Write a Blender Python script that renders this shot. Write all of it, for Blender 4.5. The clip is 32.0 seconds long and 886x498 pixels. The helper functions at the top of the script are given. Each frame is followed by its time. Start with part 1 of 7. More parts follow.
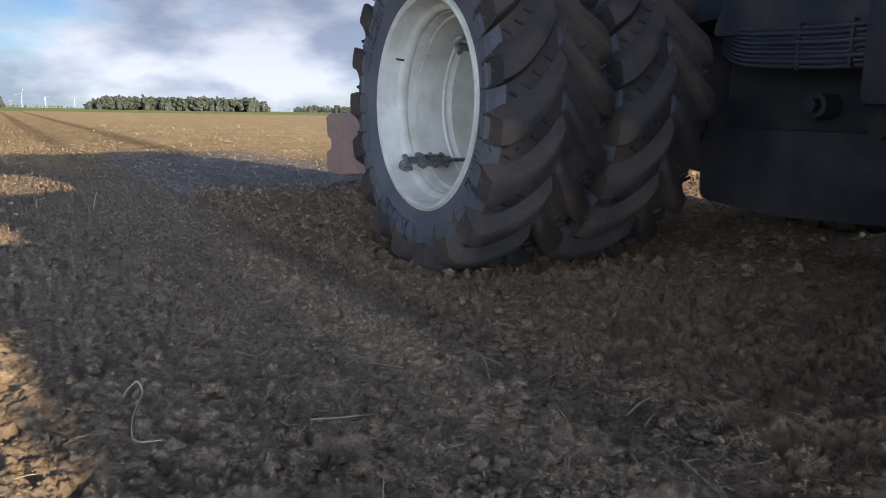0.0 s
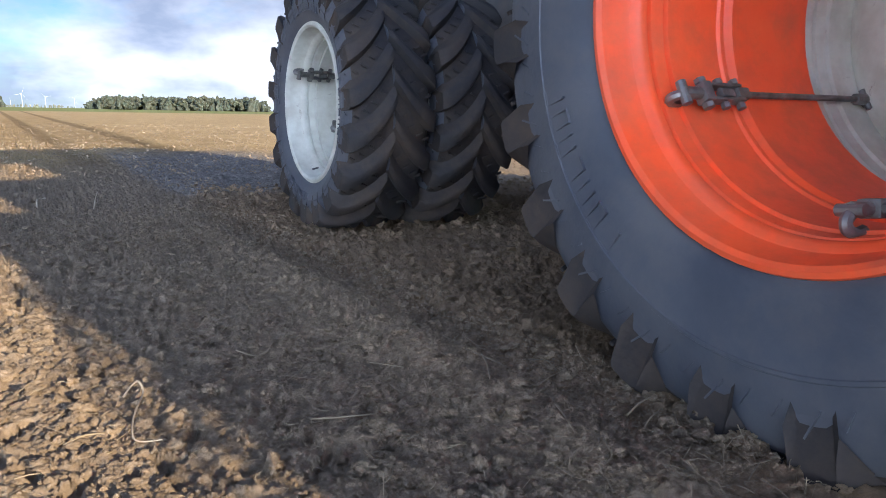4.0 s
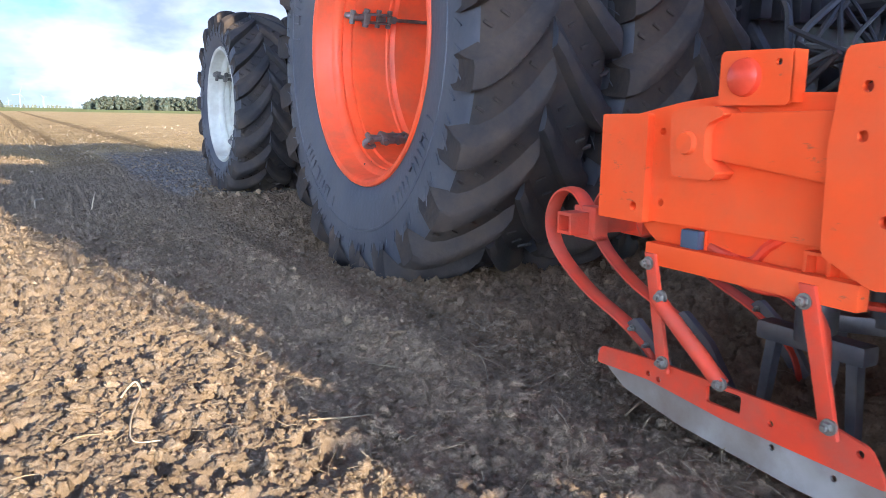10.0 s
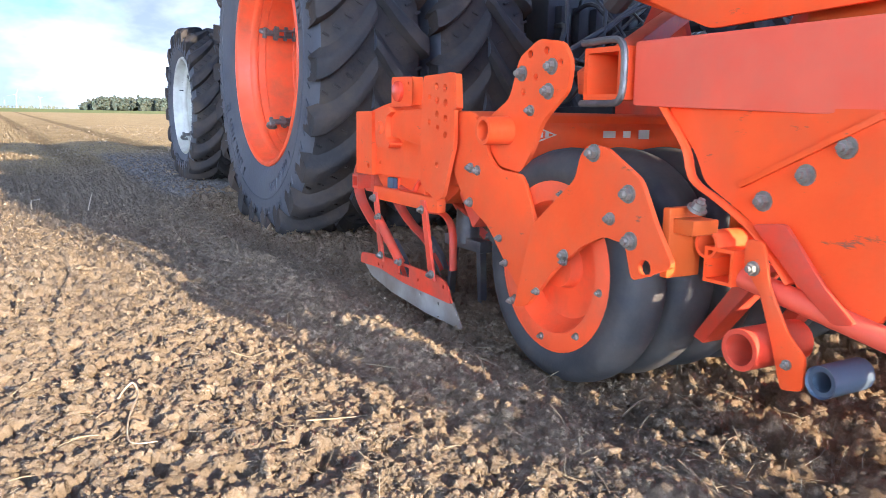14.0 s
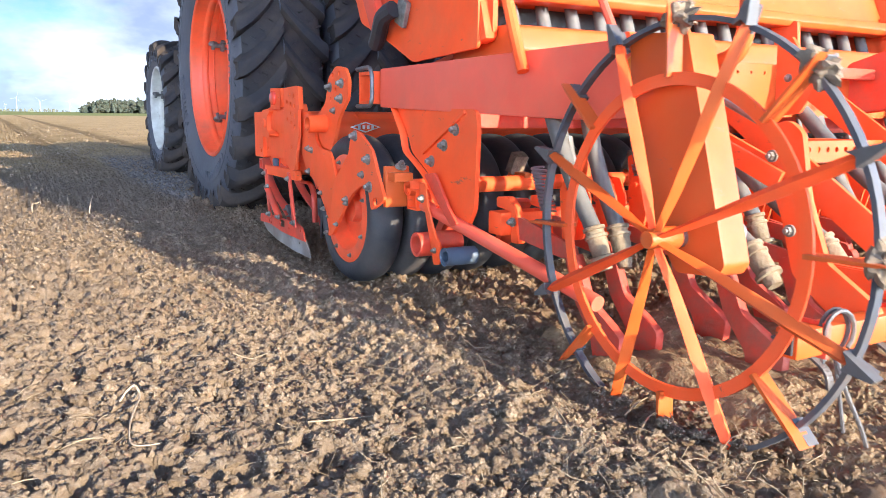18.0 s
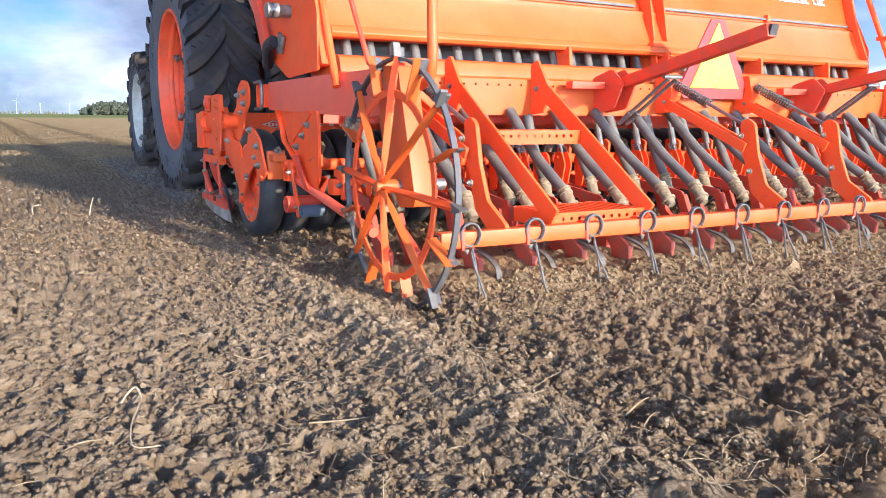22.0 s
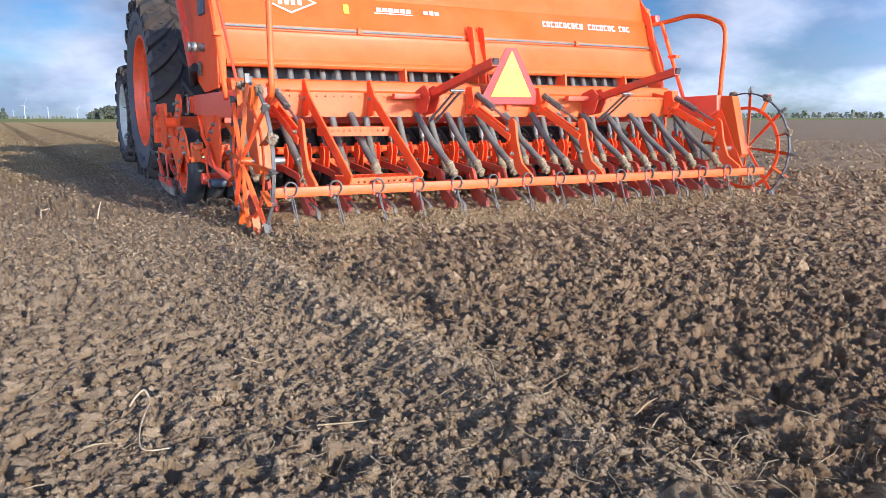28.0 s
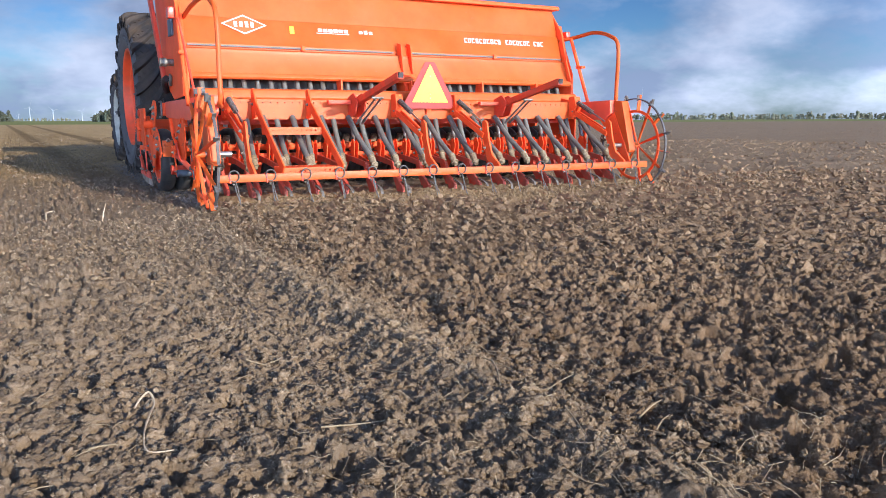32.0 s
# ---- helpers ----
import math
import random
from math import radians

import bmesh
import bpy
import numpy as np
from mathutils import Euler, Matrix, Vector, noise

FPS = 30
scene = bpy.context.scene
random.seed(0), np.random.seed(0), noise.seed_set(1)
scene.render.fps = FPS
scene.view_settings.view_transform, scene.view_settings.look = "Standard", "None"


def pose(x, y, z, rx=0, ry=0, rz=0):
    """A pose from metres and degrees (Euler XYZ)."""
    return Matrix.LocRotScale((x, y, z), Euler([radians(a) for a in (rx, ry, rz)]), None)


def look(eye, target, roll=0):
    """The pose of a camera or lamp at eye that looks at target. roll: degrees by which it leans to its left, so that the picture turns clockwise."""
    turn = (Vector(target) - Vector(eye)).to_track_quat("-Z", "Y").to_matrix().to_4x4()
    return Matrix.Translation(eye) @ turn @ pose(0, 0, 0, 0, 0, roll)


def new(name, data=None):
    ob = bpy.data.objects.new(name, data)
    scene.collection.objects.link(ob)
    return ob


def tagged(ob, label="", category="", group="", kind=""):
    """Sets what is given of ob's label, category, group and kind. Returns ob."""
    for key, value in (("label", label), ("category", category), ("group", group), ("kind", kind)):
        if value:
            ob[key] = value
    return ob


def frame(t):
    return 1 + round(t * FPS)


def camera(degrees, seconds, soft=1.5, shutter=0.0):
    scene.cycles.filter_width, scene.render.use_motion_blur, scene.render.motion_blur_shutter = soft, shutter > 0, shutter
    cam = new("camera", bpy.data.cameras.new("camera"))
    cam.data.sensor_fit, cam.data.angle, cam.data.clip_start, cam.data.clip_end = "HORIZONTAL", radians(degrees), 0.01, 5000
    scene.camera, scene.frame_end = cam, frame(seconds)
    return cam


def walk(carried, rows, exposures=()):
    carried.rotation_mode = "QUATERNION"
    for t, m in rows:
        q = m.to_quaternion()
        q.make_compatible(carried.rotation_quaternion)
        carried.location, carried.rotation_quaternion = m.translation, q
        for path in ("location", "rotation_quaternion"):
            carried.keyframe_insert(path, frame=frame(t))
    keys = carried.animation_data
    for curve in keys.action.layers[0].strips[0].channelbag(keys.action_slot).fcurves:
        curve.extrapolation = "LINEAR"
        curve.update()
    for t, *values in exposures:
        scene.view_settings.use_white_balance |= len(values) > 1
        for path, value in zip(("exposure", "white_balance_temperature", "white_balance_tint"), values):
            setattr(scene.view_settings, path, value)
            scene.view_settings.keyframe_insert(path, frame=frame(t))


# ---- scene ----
cam = camera(59.2, 32.0, soft=0.6, shutter=0.3)
walk(cam, [
    (0, pose(0, 0, 0.64, 80.200, -0.960, -29.023)),
    (0.5, pose(0, 0, 0.64, 80.197, -0.964, -29.002)),
    (1, pose(0, 0, 0.64, 80.184, -0.956, -28.985)),
    (2, pose(0, 0, 0.64, 80.181, -0.954, -28.979)),
    (3, pose(0, 0, 0.64, 80.185, -0.958, -28.991)),
    (3.5, pose(0, 0, 0.64, 80.171, -0.943, -28.999)),
    (5.5, pose(0, 0, 0.64, 80.205, -0.918, -29.005)),
    (6, pose(0, 0, 0.64, 80.208, -0.935, -29.014)),
    (7, pose(0, 0, 0.64, 80.206, -0.972, -29.063)),
    (8, pose(0, 0, 0.64, 80.220, -1.008, -29.093)),
    (9, pose(0, 0, 0.64, 80.217, -1.015, -29.111)),
    (10, pose(0, 0, 0.64, 80.237, -1.018, -29.116)),
    (11, pose(0, 0, 0.64, 80.241, -0.986, -29.148)),
    (12, pose(0, 0, 0.64, 80.248, -0.938, -29.231)),
    (13, pose(0, 0, 0.64, 80.265, -0.950, -29.289)),
    (14, pose(0, 0, 0.64, 80.270, -0.977, -29.317)),
    (14.5, pose(0, 0, 0.64, 80.270, -0.963, -29.332)),
    (16.5, pose(0, 0, 0.64, 80.314, -0.724, -29.311)),
    (17, pose(0, 0, 0.64, 80.315, -0.687, -29.311)),
    (18, pose(0, 0, 0.64, 80.310, -0.615, -29.324)),
    (19, pose(0, 0, 0.64, 80.332, -0.561, -29.337)),
    (20, pose(0, 0, 0.64, 80.340, -0.486, -29.358)),
    (21, pose(0, 0, 0.64, 80.357, -0.451, -29.362)),
    (22, pose(0, 0, 0.64, 80.349, -0.361, -29.339)),
    (23, pose(0, 0, 0.64, 80.354, -0.242, -29.262)),
    (24, pose(0, 0, 0.64, 80.369, -0.103, -29.107)),
    (25, pose(0, 0, 0.64, 80.389, 0.013, -28.951)),
    (25.5, pose(0, 0, 0.64, 80.399, 0.041, -28.913)),
    (27.5, pose(0, 0, 0.64, 80.463, 0.057, -28.878)),
    (28, pose(0, 0, 0.64, 80.466, 0.047, -28.900)),
    (29, pose(0, 0, 0.64, 80.485, 0.133, -28.752)),
    (30, pose(0, 0, 0.64, 80.511, 0.113, -28.689)),
    (31, pose(0, 0, 0.64, 80.563, 0.114, -28.638)),
    (32, pose(0, 0, 0.64, 80.602, 0.141, -28.615))],
    exposures=[(t, e, k, 10) for t, e, k in ((0, 0.74, 6600), (3, 1.07, 6350), (6, 1.31, 6100), (9, 1.51, 6050), (12.5, 1.68, 6000), (17, 1.56, 6050), (19, 1.30, 5950), (23, 0.96, 5850), (28, 0.63, 5720), (32, 0.48, 5720))])

# ---- light: low autumn sun from behind, broken cloud ----
SUN_EL, SUN_AZ = radians(15.3), radians(12.4)      # azimuth: turned from straight behind towards the right
sun_from = Vector((math.sin(SUN_AZ) * math.cos(SUN_EL), -math.cos(SUN_AZ) * math.cos(SUN_EL), math.sin(SUN_EL)))
sun = new("sun", bpy.data.lights.new("sun", "SUN"))
sun.data.energy, sun.data.angle, sun.data.color = 4.9, radians(0.55), (1.0, 0.83, 0.63)
sun.matrix_world = look(sun_from * 50, (0, 0, 0))


def world_sky():
    w = bpy.data.worlds.new("sky")
    scene.world = w
    w.use_nodes = True
    nt = w.node_tree
    nt.nodes.clear()
    n, l = nt.nodes.new, nt.links.new
    out, bg = n("ShaderNodeOutputWorld"), n("ShaderNodeBackground")
    sky = n("ShaderNodeTexSky")
    sky.sky_type, sky.sun_disc = "NISHITA", False
    sky.sun_elevation, sky.sun_rotation = SUN_EL, math.atan2(sun_from.x, sun_from.y)
    sky.air_density, sky.dust_density, sky.ozone_density = 1.0, 0.6, 1.5
    tc, sep = n("ShaderNodeTexCoord"), n("ShaderNodeSeparateXYZ")
    l(tc.outputs["Generated"], sep.inputs[0])
    den = n("ShaderNodeMath"); den.operation = "ADD"; den.inputs[1].default_value = 0.40
    l(sep.outputs["Z"], den.inputs[0])
    dx, dy = n("ShaderNodeMath"), n("ShaderNodeMath")
    for d, o in ((dx, "X"), (dy, "Y")):
        d.operation = "DIVIDE"
        l(sep.outputs[o], d.inputs[0]); l(den.outputs[0], d.inputs[1])
    com = n("ShaderNodeCombineXYZ")
    l(dx.outputs[0], com.inputs[0]); l(dy.outputs[0], com.inputs[1])
    big, fine = n("ShaderNodeTexNoise"), n("ShaderNodeTexNoise")
    big.inputs["Scale"].default_value, big.inputs["Detail"].default_value, big.inputs["Roughness"].default_value = 1.7, 9, 0.58
    fine.inputs["Scale"].default_value, fine.inputs["Detail"].default_value = 3.0, 7
    mp = n("ShaderNodeMapping"); mp.inputs["Location"].default_value = (1.9, 4.3, 0.4)
    l(com.outputs[0], mp.inputs[0]); l(mp.outputs[0], big.inputs["Vector"]); l(mp.outputs[0], fine.inputs["Vector"])
    ramp = n("ShaderNodeValToRGB")
    ramp.color_ramp.elements[0].position, ramp.color_ramp.elements[1].position = 0.34, 0.53
    thin = n("ShaderNodeMapRange"); thin.interpolation_type = "SMOOTHSTEP"      # the cloud opens towards the east
    for k, v in (("From Min", 0.36), ("From Max", 0.72), ("To Min", 0.0), ("To Max", 0.085)):
        thin.inputs[k].default_value = v
    l(sep.outputs["X"], thin.inputs["Value"])
    cover = n("ShaderNodeMath"); cover.operation = "SUBTRACT"
    l(big.outputs["Fac"], cover.inputs[0]); l(thin.outputs[0], cover.inputs[1])
    l(cover.outputs[0], ramp.inputs[0])
    shade = n("ShaderNodeValToRGB")
    e = shade.color_ramp.elements
    e[0].position, e[0].color = 0.40, (5.6, 6.5, 8.0, 1)
    e[1].position, e[1].color = 0.60, (12.5, 12.7, 13.2, 1)
    l(fine.outputs["Fac"], shade.inputs[0])
    tint = n("ShaderNodeMix"); tint.data_type = "RGBA"; tint.blend_type = "MULTIPLY"
    tint.inputs["Factor"].default_value = 1.0
    tint.inputs["B"].default_value = (0.98, 1.36, 1.82, 1)
    l(sky.outputs[0], tint.inputs["A"])
    mix = n("ShaderNodeMix"); mix.data_type = "RGBA"
    l(ramp.outputs[0], mix.inputs["Factor"]); l(tint.outputs["Result"], mix.inputs["A"]); l(shade.outputs[0], mix.inputs["B"])
    # clearer and bluer overhead than towards the horizon
    grad = n("ShaderNodeValToRGB")
    grad.color_ramp.elements.new(0.2)
    for e, (p, c) in zip(grad.color_ramp.elements, ((0.04, (0.315, 0.330, 0.372, 1)), (0.16, (0.215, 0.230, 0.275, 1)), (0.36, (0.016, 0.021, 0.034, 1)))):
        e.position, e.color = p, c
    l(sep.outputs["Z"], grad.inputs[0])
    dim = n("ShaderNodeMix"); dim.data_type = "RGBA"; dim.blend_type = "MULTIPLY"
    dim.inputs["Factor"].default_value = 1.0
    l(mix.outputs["Result"], dim.inputs["A"]); l(grad.outputs[0], dim.inputs["B"])
    # fill light added to the unseen sky round the low sun, to lift shaded faces
    near = n("ShaderNodeVectorMath"); near.operation = "DOT_PRODUCT"
    near.inputs[1].default_value = sun_from
    l(tc.outputs["Generated"], near.inputs[0])
    fill_gain = n("ShaderNodeMapRange"); fill_gain.interpolation_type = "SMOOTHSTEP"
    for k, v in (("From Min", -0.45), ("From Max", 1.0), ("To Min", 1.0), ("To Max", 15.0)):
        fill_gain.inputs[k].default_value = v
    l(near.outputs["Value"], fill_gain.inputs["Value"])
    glow = n("ShaderNodeMix"); glow.data_type = "RGBA"; glow.blend_type = "MULTIPLY"
    glow.inputs["Factor"].default_value = 1.0
    l(dim.outputs["Result"], glow.inputs["A"]); l(fill_gain.outputs[0], glow.inputs["B"])
    bg.inputs["Strength"].default_value = 0.135
    l(glow.outputs["Result"], bg.inputs["Color"]); l(bg.outputs[0], out.inputs["Surface"])


world_sky()


# ---- materials ----
def material(name, base, second=None, rough=0.6, metal=0.0, scale=8.0, detail=6.0, spread=(0.35, 0.65), dirt=None, dirt_amount=0.5,
             dirt_scale=3.0, bump=0.0, bump_scale=60.0, coat=0.0, rnd=0.0, space="Object", rough2=None, spec=0.5, scuff=0.0):
    """A procedural surface: two tones by noise, dirt at a larger scale, fine relief."""
    m = bpy.data.materials.new(name)
    m.use_nodes = True
    nt = m.node_tree
    n, l = nt.nodes.new, nt.links.new
    b = nt.nodes["Principled BSDF"]
    tc = n("ShaderNodeTexCoord")
    src = n("ShaderNodeNewGeometry").outputs["Position"] if space == "World" else tc.outputs[space]
    a = n("ShaderNodeTexNoise")
    a.inputs["Scale"].default_value, a.inputs["Detail"].default_value = scale, detail
    l(src, a.inputs["Vector"])
    r = n("ShaderNodeValToRGB")
    r.color_ramp.elements[0].position, r.color_ramp.elements[1].position = spread
    r.color_ramp.elements[0].color = (*base, 1)
    r.color_ramp.elements[1].color = (*(second or [c * 0.8 for c in base]), 1)
    l(a.outputs["Fac"], r.inputs[0])
    colour = r.outputs[0]
    b.inputs["Roughness"].default_value = rough
    b.inputs["Specular IOR Level"].default_value = spec
    if dirt:
        d = n("ShaderNodeTexNoise")
        d.inputs["Scale"].default_value, d.inputs["Detail"].default_value, d.inputs["Roughness"].default_value = dirt_scale, 9, 0.66
        l(src, d.inputs["Vector"])
        dr = n("ShaderNodeValToRGB")
        dr.color_ramp.elements[0].position, dr.color_ramp.elements[1].position = 0.42, 0.74
        dr.color_ramp.elements[1].color = (dirt_amount,) * 3 + (1,)
        l(d.outputs["Fac"], dr.inputs[0])
        mx = n("ShaderNodeMix"); mx.data_type = "RGBA"
        l(dr.outputs[0], mx.inputs["Factor"]); l(colour, mx.inputs["A"])
        mx.inputs["B"].default_value = (*dirt, 1)
        colour = mx.outputs["Result"]
        rr = n("ShaderNodeMapRange")
        rr.inputs["To Min"].default_value, rr.inputs["To Max"].default_value = rough, rough2 or min(1.0, rough + 0.35)
        l(dr.outputs[0], rr.inputs["Value"]); l(rr.outputs[0], b.inputs["Roughness"])
    if scuff:                                       # chips, scrapes and dried splashes, longer than high
        mp = n("ShaderNodeMapping")
        mp.inputs["Scale"].default_value = (7.0, 7.0, 19.0)
        l(src, mp.inputs["Vector"])
        sc = n("ShaderNodeTexNoise")
        sc.inputs["Scale"].default_value, sc.inputs["Detail"].default_value, sc.inputs["Roughness"].default_value = 1.6, 8, 0.72
        l(mp.outputs[0], sc.inputs["Vector"])
        sr = n("ShaderNodeValToRGB")
        sr.color_ramp.elements[0].position, sr.color_ramp.elements[1].position = 0.63, 0.70
        sr.color_ramp.elements[1].color = (scuff,) * 3 + (1,)
        l(sc.outputs["Fac"], sr.inputs[0])
        mx = n("ShaderNodeMix"); mx.data_type = "RGBA"
        l(sr.outputs[0], mx.inputs["Factor"]); l(colour, mx.inputs["A"])
        mx.inputs["B"].default_value = (0.17, 0.11, 0.075, 1)
        colour = mx.outputs["Result"]
    if rnd:
        oi = n("ShaderNodeObjectInfo")
        hv = n("ShaderNodeHueSaturation")
        mr = n("ShaderNodeMapRange")
        mr.inputs["To Min"].default_value, mr.inputs["To Max"].default_value = 1 - rnd, 1 + rnd
        l(oi.outputs["Random"], mr.inputs["Value"]); l(mr.outputs[0], hv.inputs["Value"]); l(colour, hv.inputs["Color"])
        colour = hv.outputs[0]
    l(colour, b.inputs["Base Color"])
    b.inputs["Metallic"].default_value = metal
    if coat:
        b.inputs["Coat Weight"].default_value, b.inputs["Coat Roughness"].default_value = coat, 0.25
    if bump:
        bn, bp = n("ShaderNodeTexNoise"), n("ShaderNodeBump")
        bn.inputs["Scale"].default_value, bn.inputs["Detail"].default_value = bump_scale, 8
        bp.inputs["Strength"].default_value, bp.inputs["Distance"].default_value = bump, 0.01
        l(src, bn.inputs["Vector"]); l(bn.outputs["Fac"], bp.inputs["Height"]); l(bp.outputs[0], b.inputs["Normal"])
    return m


DUST = (0.27, 0.20, 0.14)
red_paint = material("red_paint", (0.98, 0.112, 0.022), (0.94, 0.098, 0.018), 0.55, dirt=(0.46, 0.18, 0.09), dirt_amount=0.35, dirt_scale=5, bump=0.05, bump_scale=90, coat=0.0, spec=0.2, scuff=0.8)
worn_red = material("worn_red_paint", (0.82, 0.062, 0.018), (0.68, 0.06, 0.025), 0.5, dirt=(0.26, 0.14, 0.09), dirt_amount=0.5, dirt_scale=9, bump=0.1, bump_scale=80)
dull_red = material("dusty_red_beam_paint", (0.90, 0.125, 0.060), (0.84, 0.112, 0.055), 0.5, dirt=(0.50, 0.22, 0.14), dirt_amount=0.3, dirt_scale=6, bump=0.05)
orange_paint = material("hopper_orange_paint", (0.60, 0.095, 0.013), (0.56, 0.084, 0.011), 0.42, dirt=(0.40, 0.20, 0.08), dirt_amount=0.25, dirt_scale=2.5, bump=0.03, bump_scale=60, coat=0.0, spec=0.3, scuff=0.6)
rim_orange = material("rim_orange_paint", (0.98, 0.115, 0.030), (0.95, 0.098, 0.024), 0.45, dirt=(0.30, 0.14, 0.08), dirt_amount=0.45, dirt_scale=6, bump=0.05, bump_scale=80)
muddy_red = material("muddy_coulter_paint", (0.62, 0.055, 0.022), (0.40, 0.060, 0.032), 0.6, dirt=(0.19, 0.122, 0.078), dirt_amount=0.7, dirt_scale=13, bump=0.2)
rim_cream = material("rim_cream_paint", (0.60, 0.59, 0.50), (0.53, 0.52, 0.43), 0.5, dirt=(0.28, 0.20, 0.13), dirt_amount=0.35, dirt_scale=8, bump=0.04, bump_scale=70, scuff=0.6)
# the blue tint paints the sky's sheen on the side walls; dust lies over it
rubber = material("tyre_rubber", (0.050, 0.056, 0.069), (0.074, 0.080, 0.093), 0.55, scale=5, detail=9.0, dirt=(0.14, 0.128, 0.115), dirt_amount=0.6, dirt_scale=4.5, bump=0.2, bump_scale=45)
tread_rubber = material("dusty_tread_rubber", (0.024, 0.0225, 0.0225), (0.038, 0.033, 0.030), 0.7, scale=6, detail=8.0, dirt=(0.110, 0.076, 0.050), dirt_amount=0.8, dirt_scale=4, bump=0.25, bump_scale=50, spec=0.3)
rubber_black = material("roller_rubber", (0.022, 0.022, 0.024), (0.04, 0.04, 0.04), 0.6, scale=9, dirt=(0.15, 0.12, 0.09), dirt_amount=0.5, dirt_scale=6, bump=0.15)
hose_grey = material("seed_hose_grey", (0.070, 0.076, 0.072), (0.105, 0.108, 0.098), 0.6, scale=12, dirt=(0.24, 0.19, 0.135), dirt_amount=0.5, dirt_scale=7, bump=0.15)
hose_tip = material("hose_boot_cream", (0.31, 0.255, 0.165), (0.20, 0.155, 0.095), 0.85, scale=18, dirt=(0.13, 0.09, 0.055), dirt_amount=0.9, dirt_scale=22, bump=0.5, spec=0.15)
steel = material("bright_steel", (0.42, 0.42, 0.42), (0.30, 0.29, 0.28), 0.38, 0.85, scale=18, dirt=(0.20, 0.15, 0.11), dirt_amount=0.5, dirt_scale=12)
zinc = material("zinc_bolt", (0.34, 0.33, 0.28), (0.23, 0.22, 0.18), 0.5, 0.6, scale=30, dirt=(0.17, 0.13, 0.09), dirt_amount=0.6, dirt_scale=30)
tine_steel = material("spring_tine_steel", (0.070, 0.070, 0.070), (0.12, 0.108, 0.095), 0.6, 0.2, scale=16, dirt=(0.17, 0.125, 0.085), dirt_amount=0.7, dirt_scale=14)
dark_steel = material("dark_tine_steel", (0.10, 0.10, 0.105), (0.17, 0.16, 0.15), 0.42, 0.6, scale=16, dirt=(0.16, 0.12, 0.09), dirt_amount=0.6, dirt_scale=14)
ring_steel = material("dull_ring_steel", (0.062, 0.068, 0.078), (0.10, 0.10, 0.105), 0.6, 0.3, scale=12, dirt=(0.17, 0.13, 0.09), dirt_amount=0.7, dirt_scale=9)
clamp_steel = material("oily_clamp_steel", (0.16, 0.16, 0.15), (0.27, 0.26, 0.24), 0.45, 0.7, scale=22, dirt=(0.14, 0.12, 0.09), dirt_amount=0.6, dirt_scale=18)
hose_dark = material("dark_blue_hose", (0.030, 0.036, 0.048), (0.045, 0.050, 0.062), 0.45, scale=20, dirt=(0.09, 0.08, 0.07), dirt_amount=0.4, dirt_scale=8)
black_iron = material("black_tractor_iron", (0.018, 0.019, 0.022), (0.03, 0.03, 0.034), 0.55, scale=6, dirt=(0.10, 0.085, 0.07), dirt_amount=0.5, dirt_scale=5, bump=0.1)
tractor_green = material("dark_tractor_panel", (0.03, 0.035, 0.045), (0.022, 0.026, 0.034), 0.4, dirt=DUST, dirt_amount=0.3)
glass_dark = material("cab_glass", (0.02, 0.025, 0.03), None, 0.08)
weight_iron = material("weight_cast_iron", (0.34, 0.20, 0.15), (0.26, 0.17, 0.13), 0.7, scale=14, dirt=(0.30, 0.24, 0.19), dirt_amount=0.7, dirt_scale=6, bump=0.3)
strip_grey = material("grey_rubber_strip", (0.12, 0.13, 0.12), None, 0.6)
yellow_reflect = material("fluorescent_yellow", (0.88, 0.72, 0.02), (0.84, 0.68, 0.02), 0.45, dirt=DUST, dirt_amount=0.1)
sign_red = material("sign_red_border", (0.42, 0.025, 0.022), (0.36, 0.025, 0.022), 0.6, dirt=DUST, dirt_amount=0.15)
amber = material("amber_lens", (0.85, 0.075, 0.03), (0.75, 0.06, 0.025), 0.25, scale=40)
reflector_amber = material("reflector_amber", (0.85, 0.26, 0.02), (0.75, 0.22, 0.02), 0.3, scale=60)
white_print = material("white_decal", (0.75, 0.72, 0.66), None, 0.5)
grey_plastic = material("grey_blue_plastic", (0.075, 0.105, 0.14), (0.055, 0.08, 0.11), 0.5, dirt=(0.12, 0.10, 0.08), dirt_amount=0.4)
blade_steel = material("blade_worn_steel", (0.15, 0.15, 0.145), (0.095, 0.088, 0.078), 0.5, 0.4, scale=7, dirt=(0.15, 0.10, 0.065), dirt_amount=0.75, dirt_scale=9)
scoured_steel = material("scoured_blade_steel", (0.46, 0.42, 0.36), (0.30, 0.25, 0.20), 0.5, 0.25, scale=6, dirt=(0.20, 0.12, 0.07), dirt_amount=0.6, dirt_scale=5)
mud_hay = material("dry_mud_with_straw", (0.24, 0.18, 0.115), (0.13, 0.098, 0.065), 0.95, scale=40, bump=0.6, bump_scale=80)
straw_mat = material("straw", (0.33, 0.25, 0.14), (0.22, 0.165, 0.095), 0.6, scale=14, rnd=0.2)
straw_bits = material("straw_bits", (0.33, 0.25, 0.145), (0.19, 0.14, 0.085), 0.8, scale=6, space="World")
root_mat = material("pale_root", (0.48, 0.38, 0.25), (0.36, 0.27, 0.17), 0.6, scale=20)
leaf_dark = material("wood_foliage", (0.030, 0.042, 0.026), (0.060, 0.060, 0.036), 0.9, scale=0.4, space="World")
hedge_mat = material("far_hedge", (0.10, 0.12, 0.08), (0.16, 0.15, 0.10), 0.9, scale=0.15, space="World")
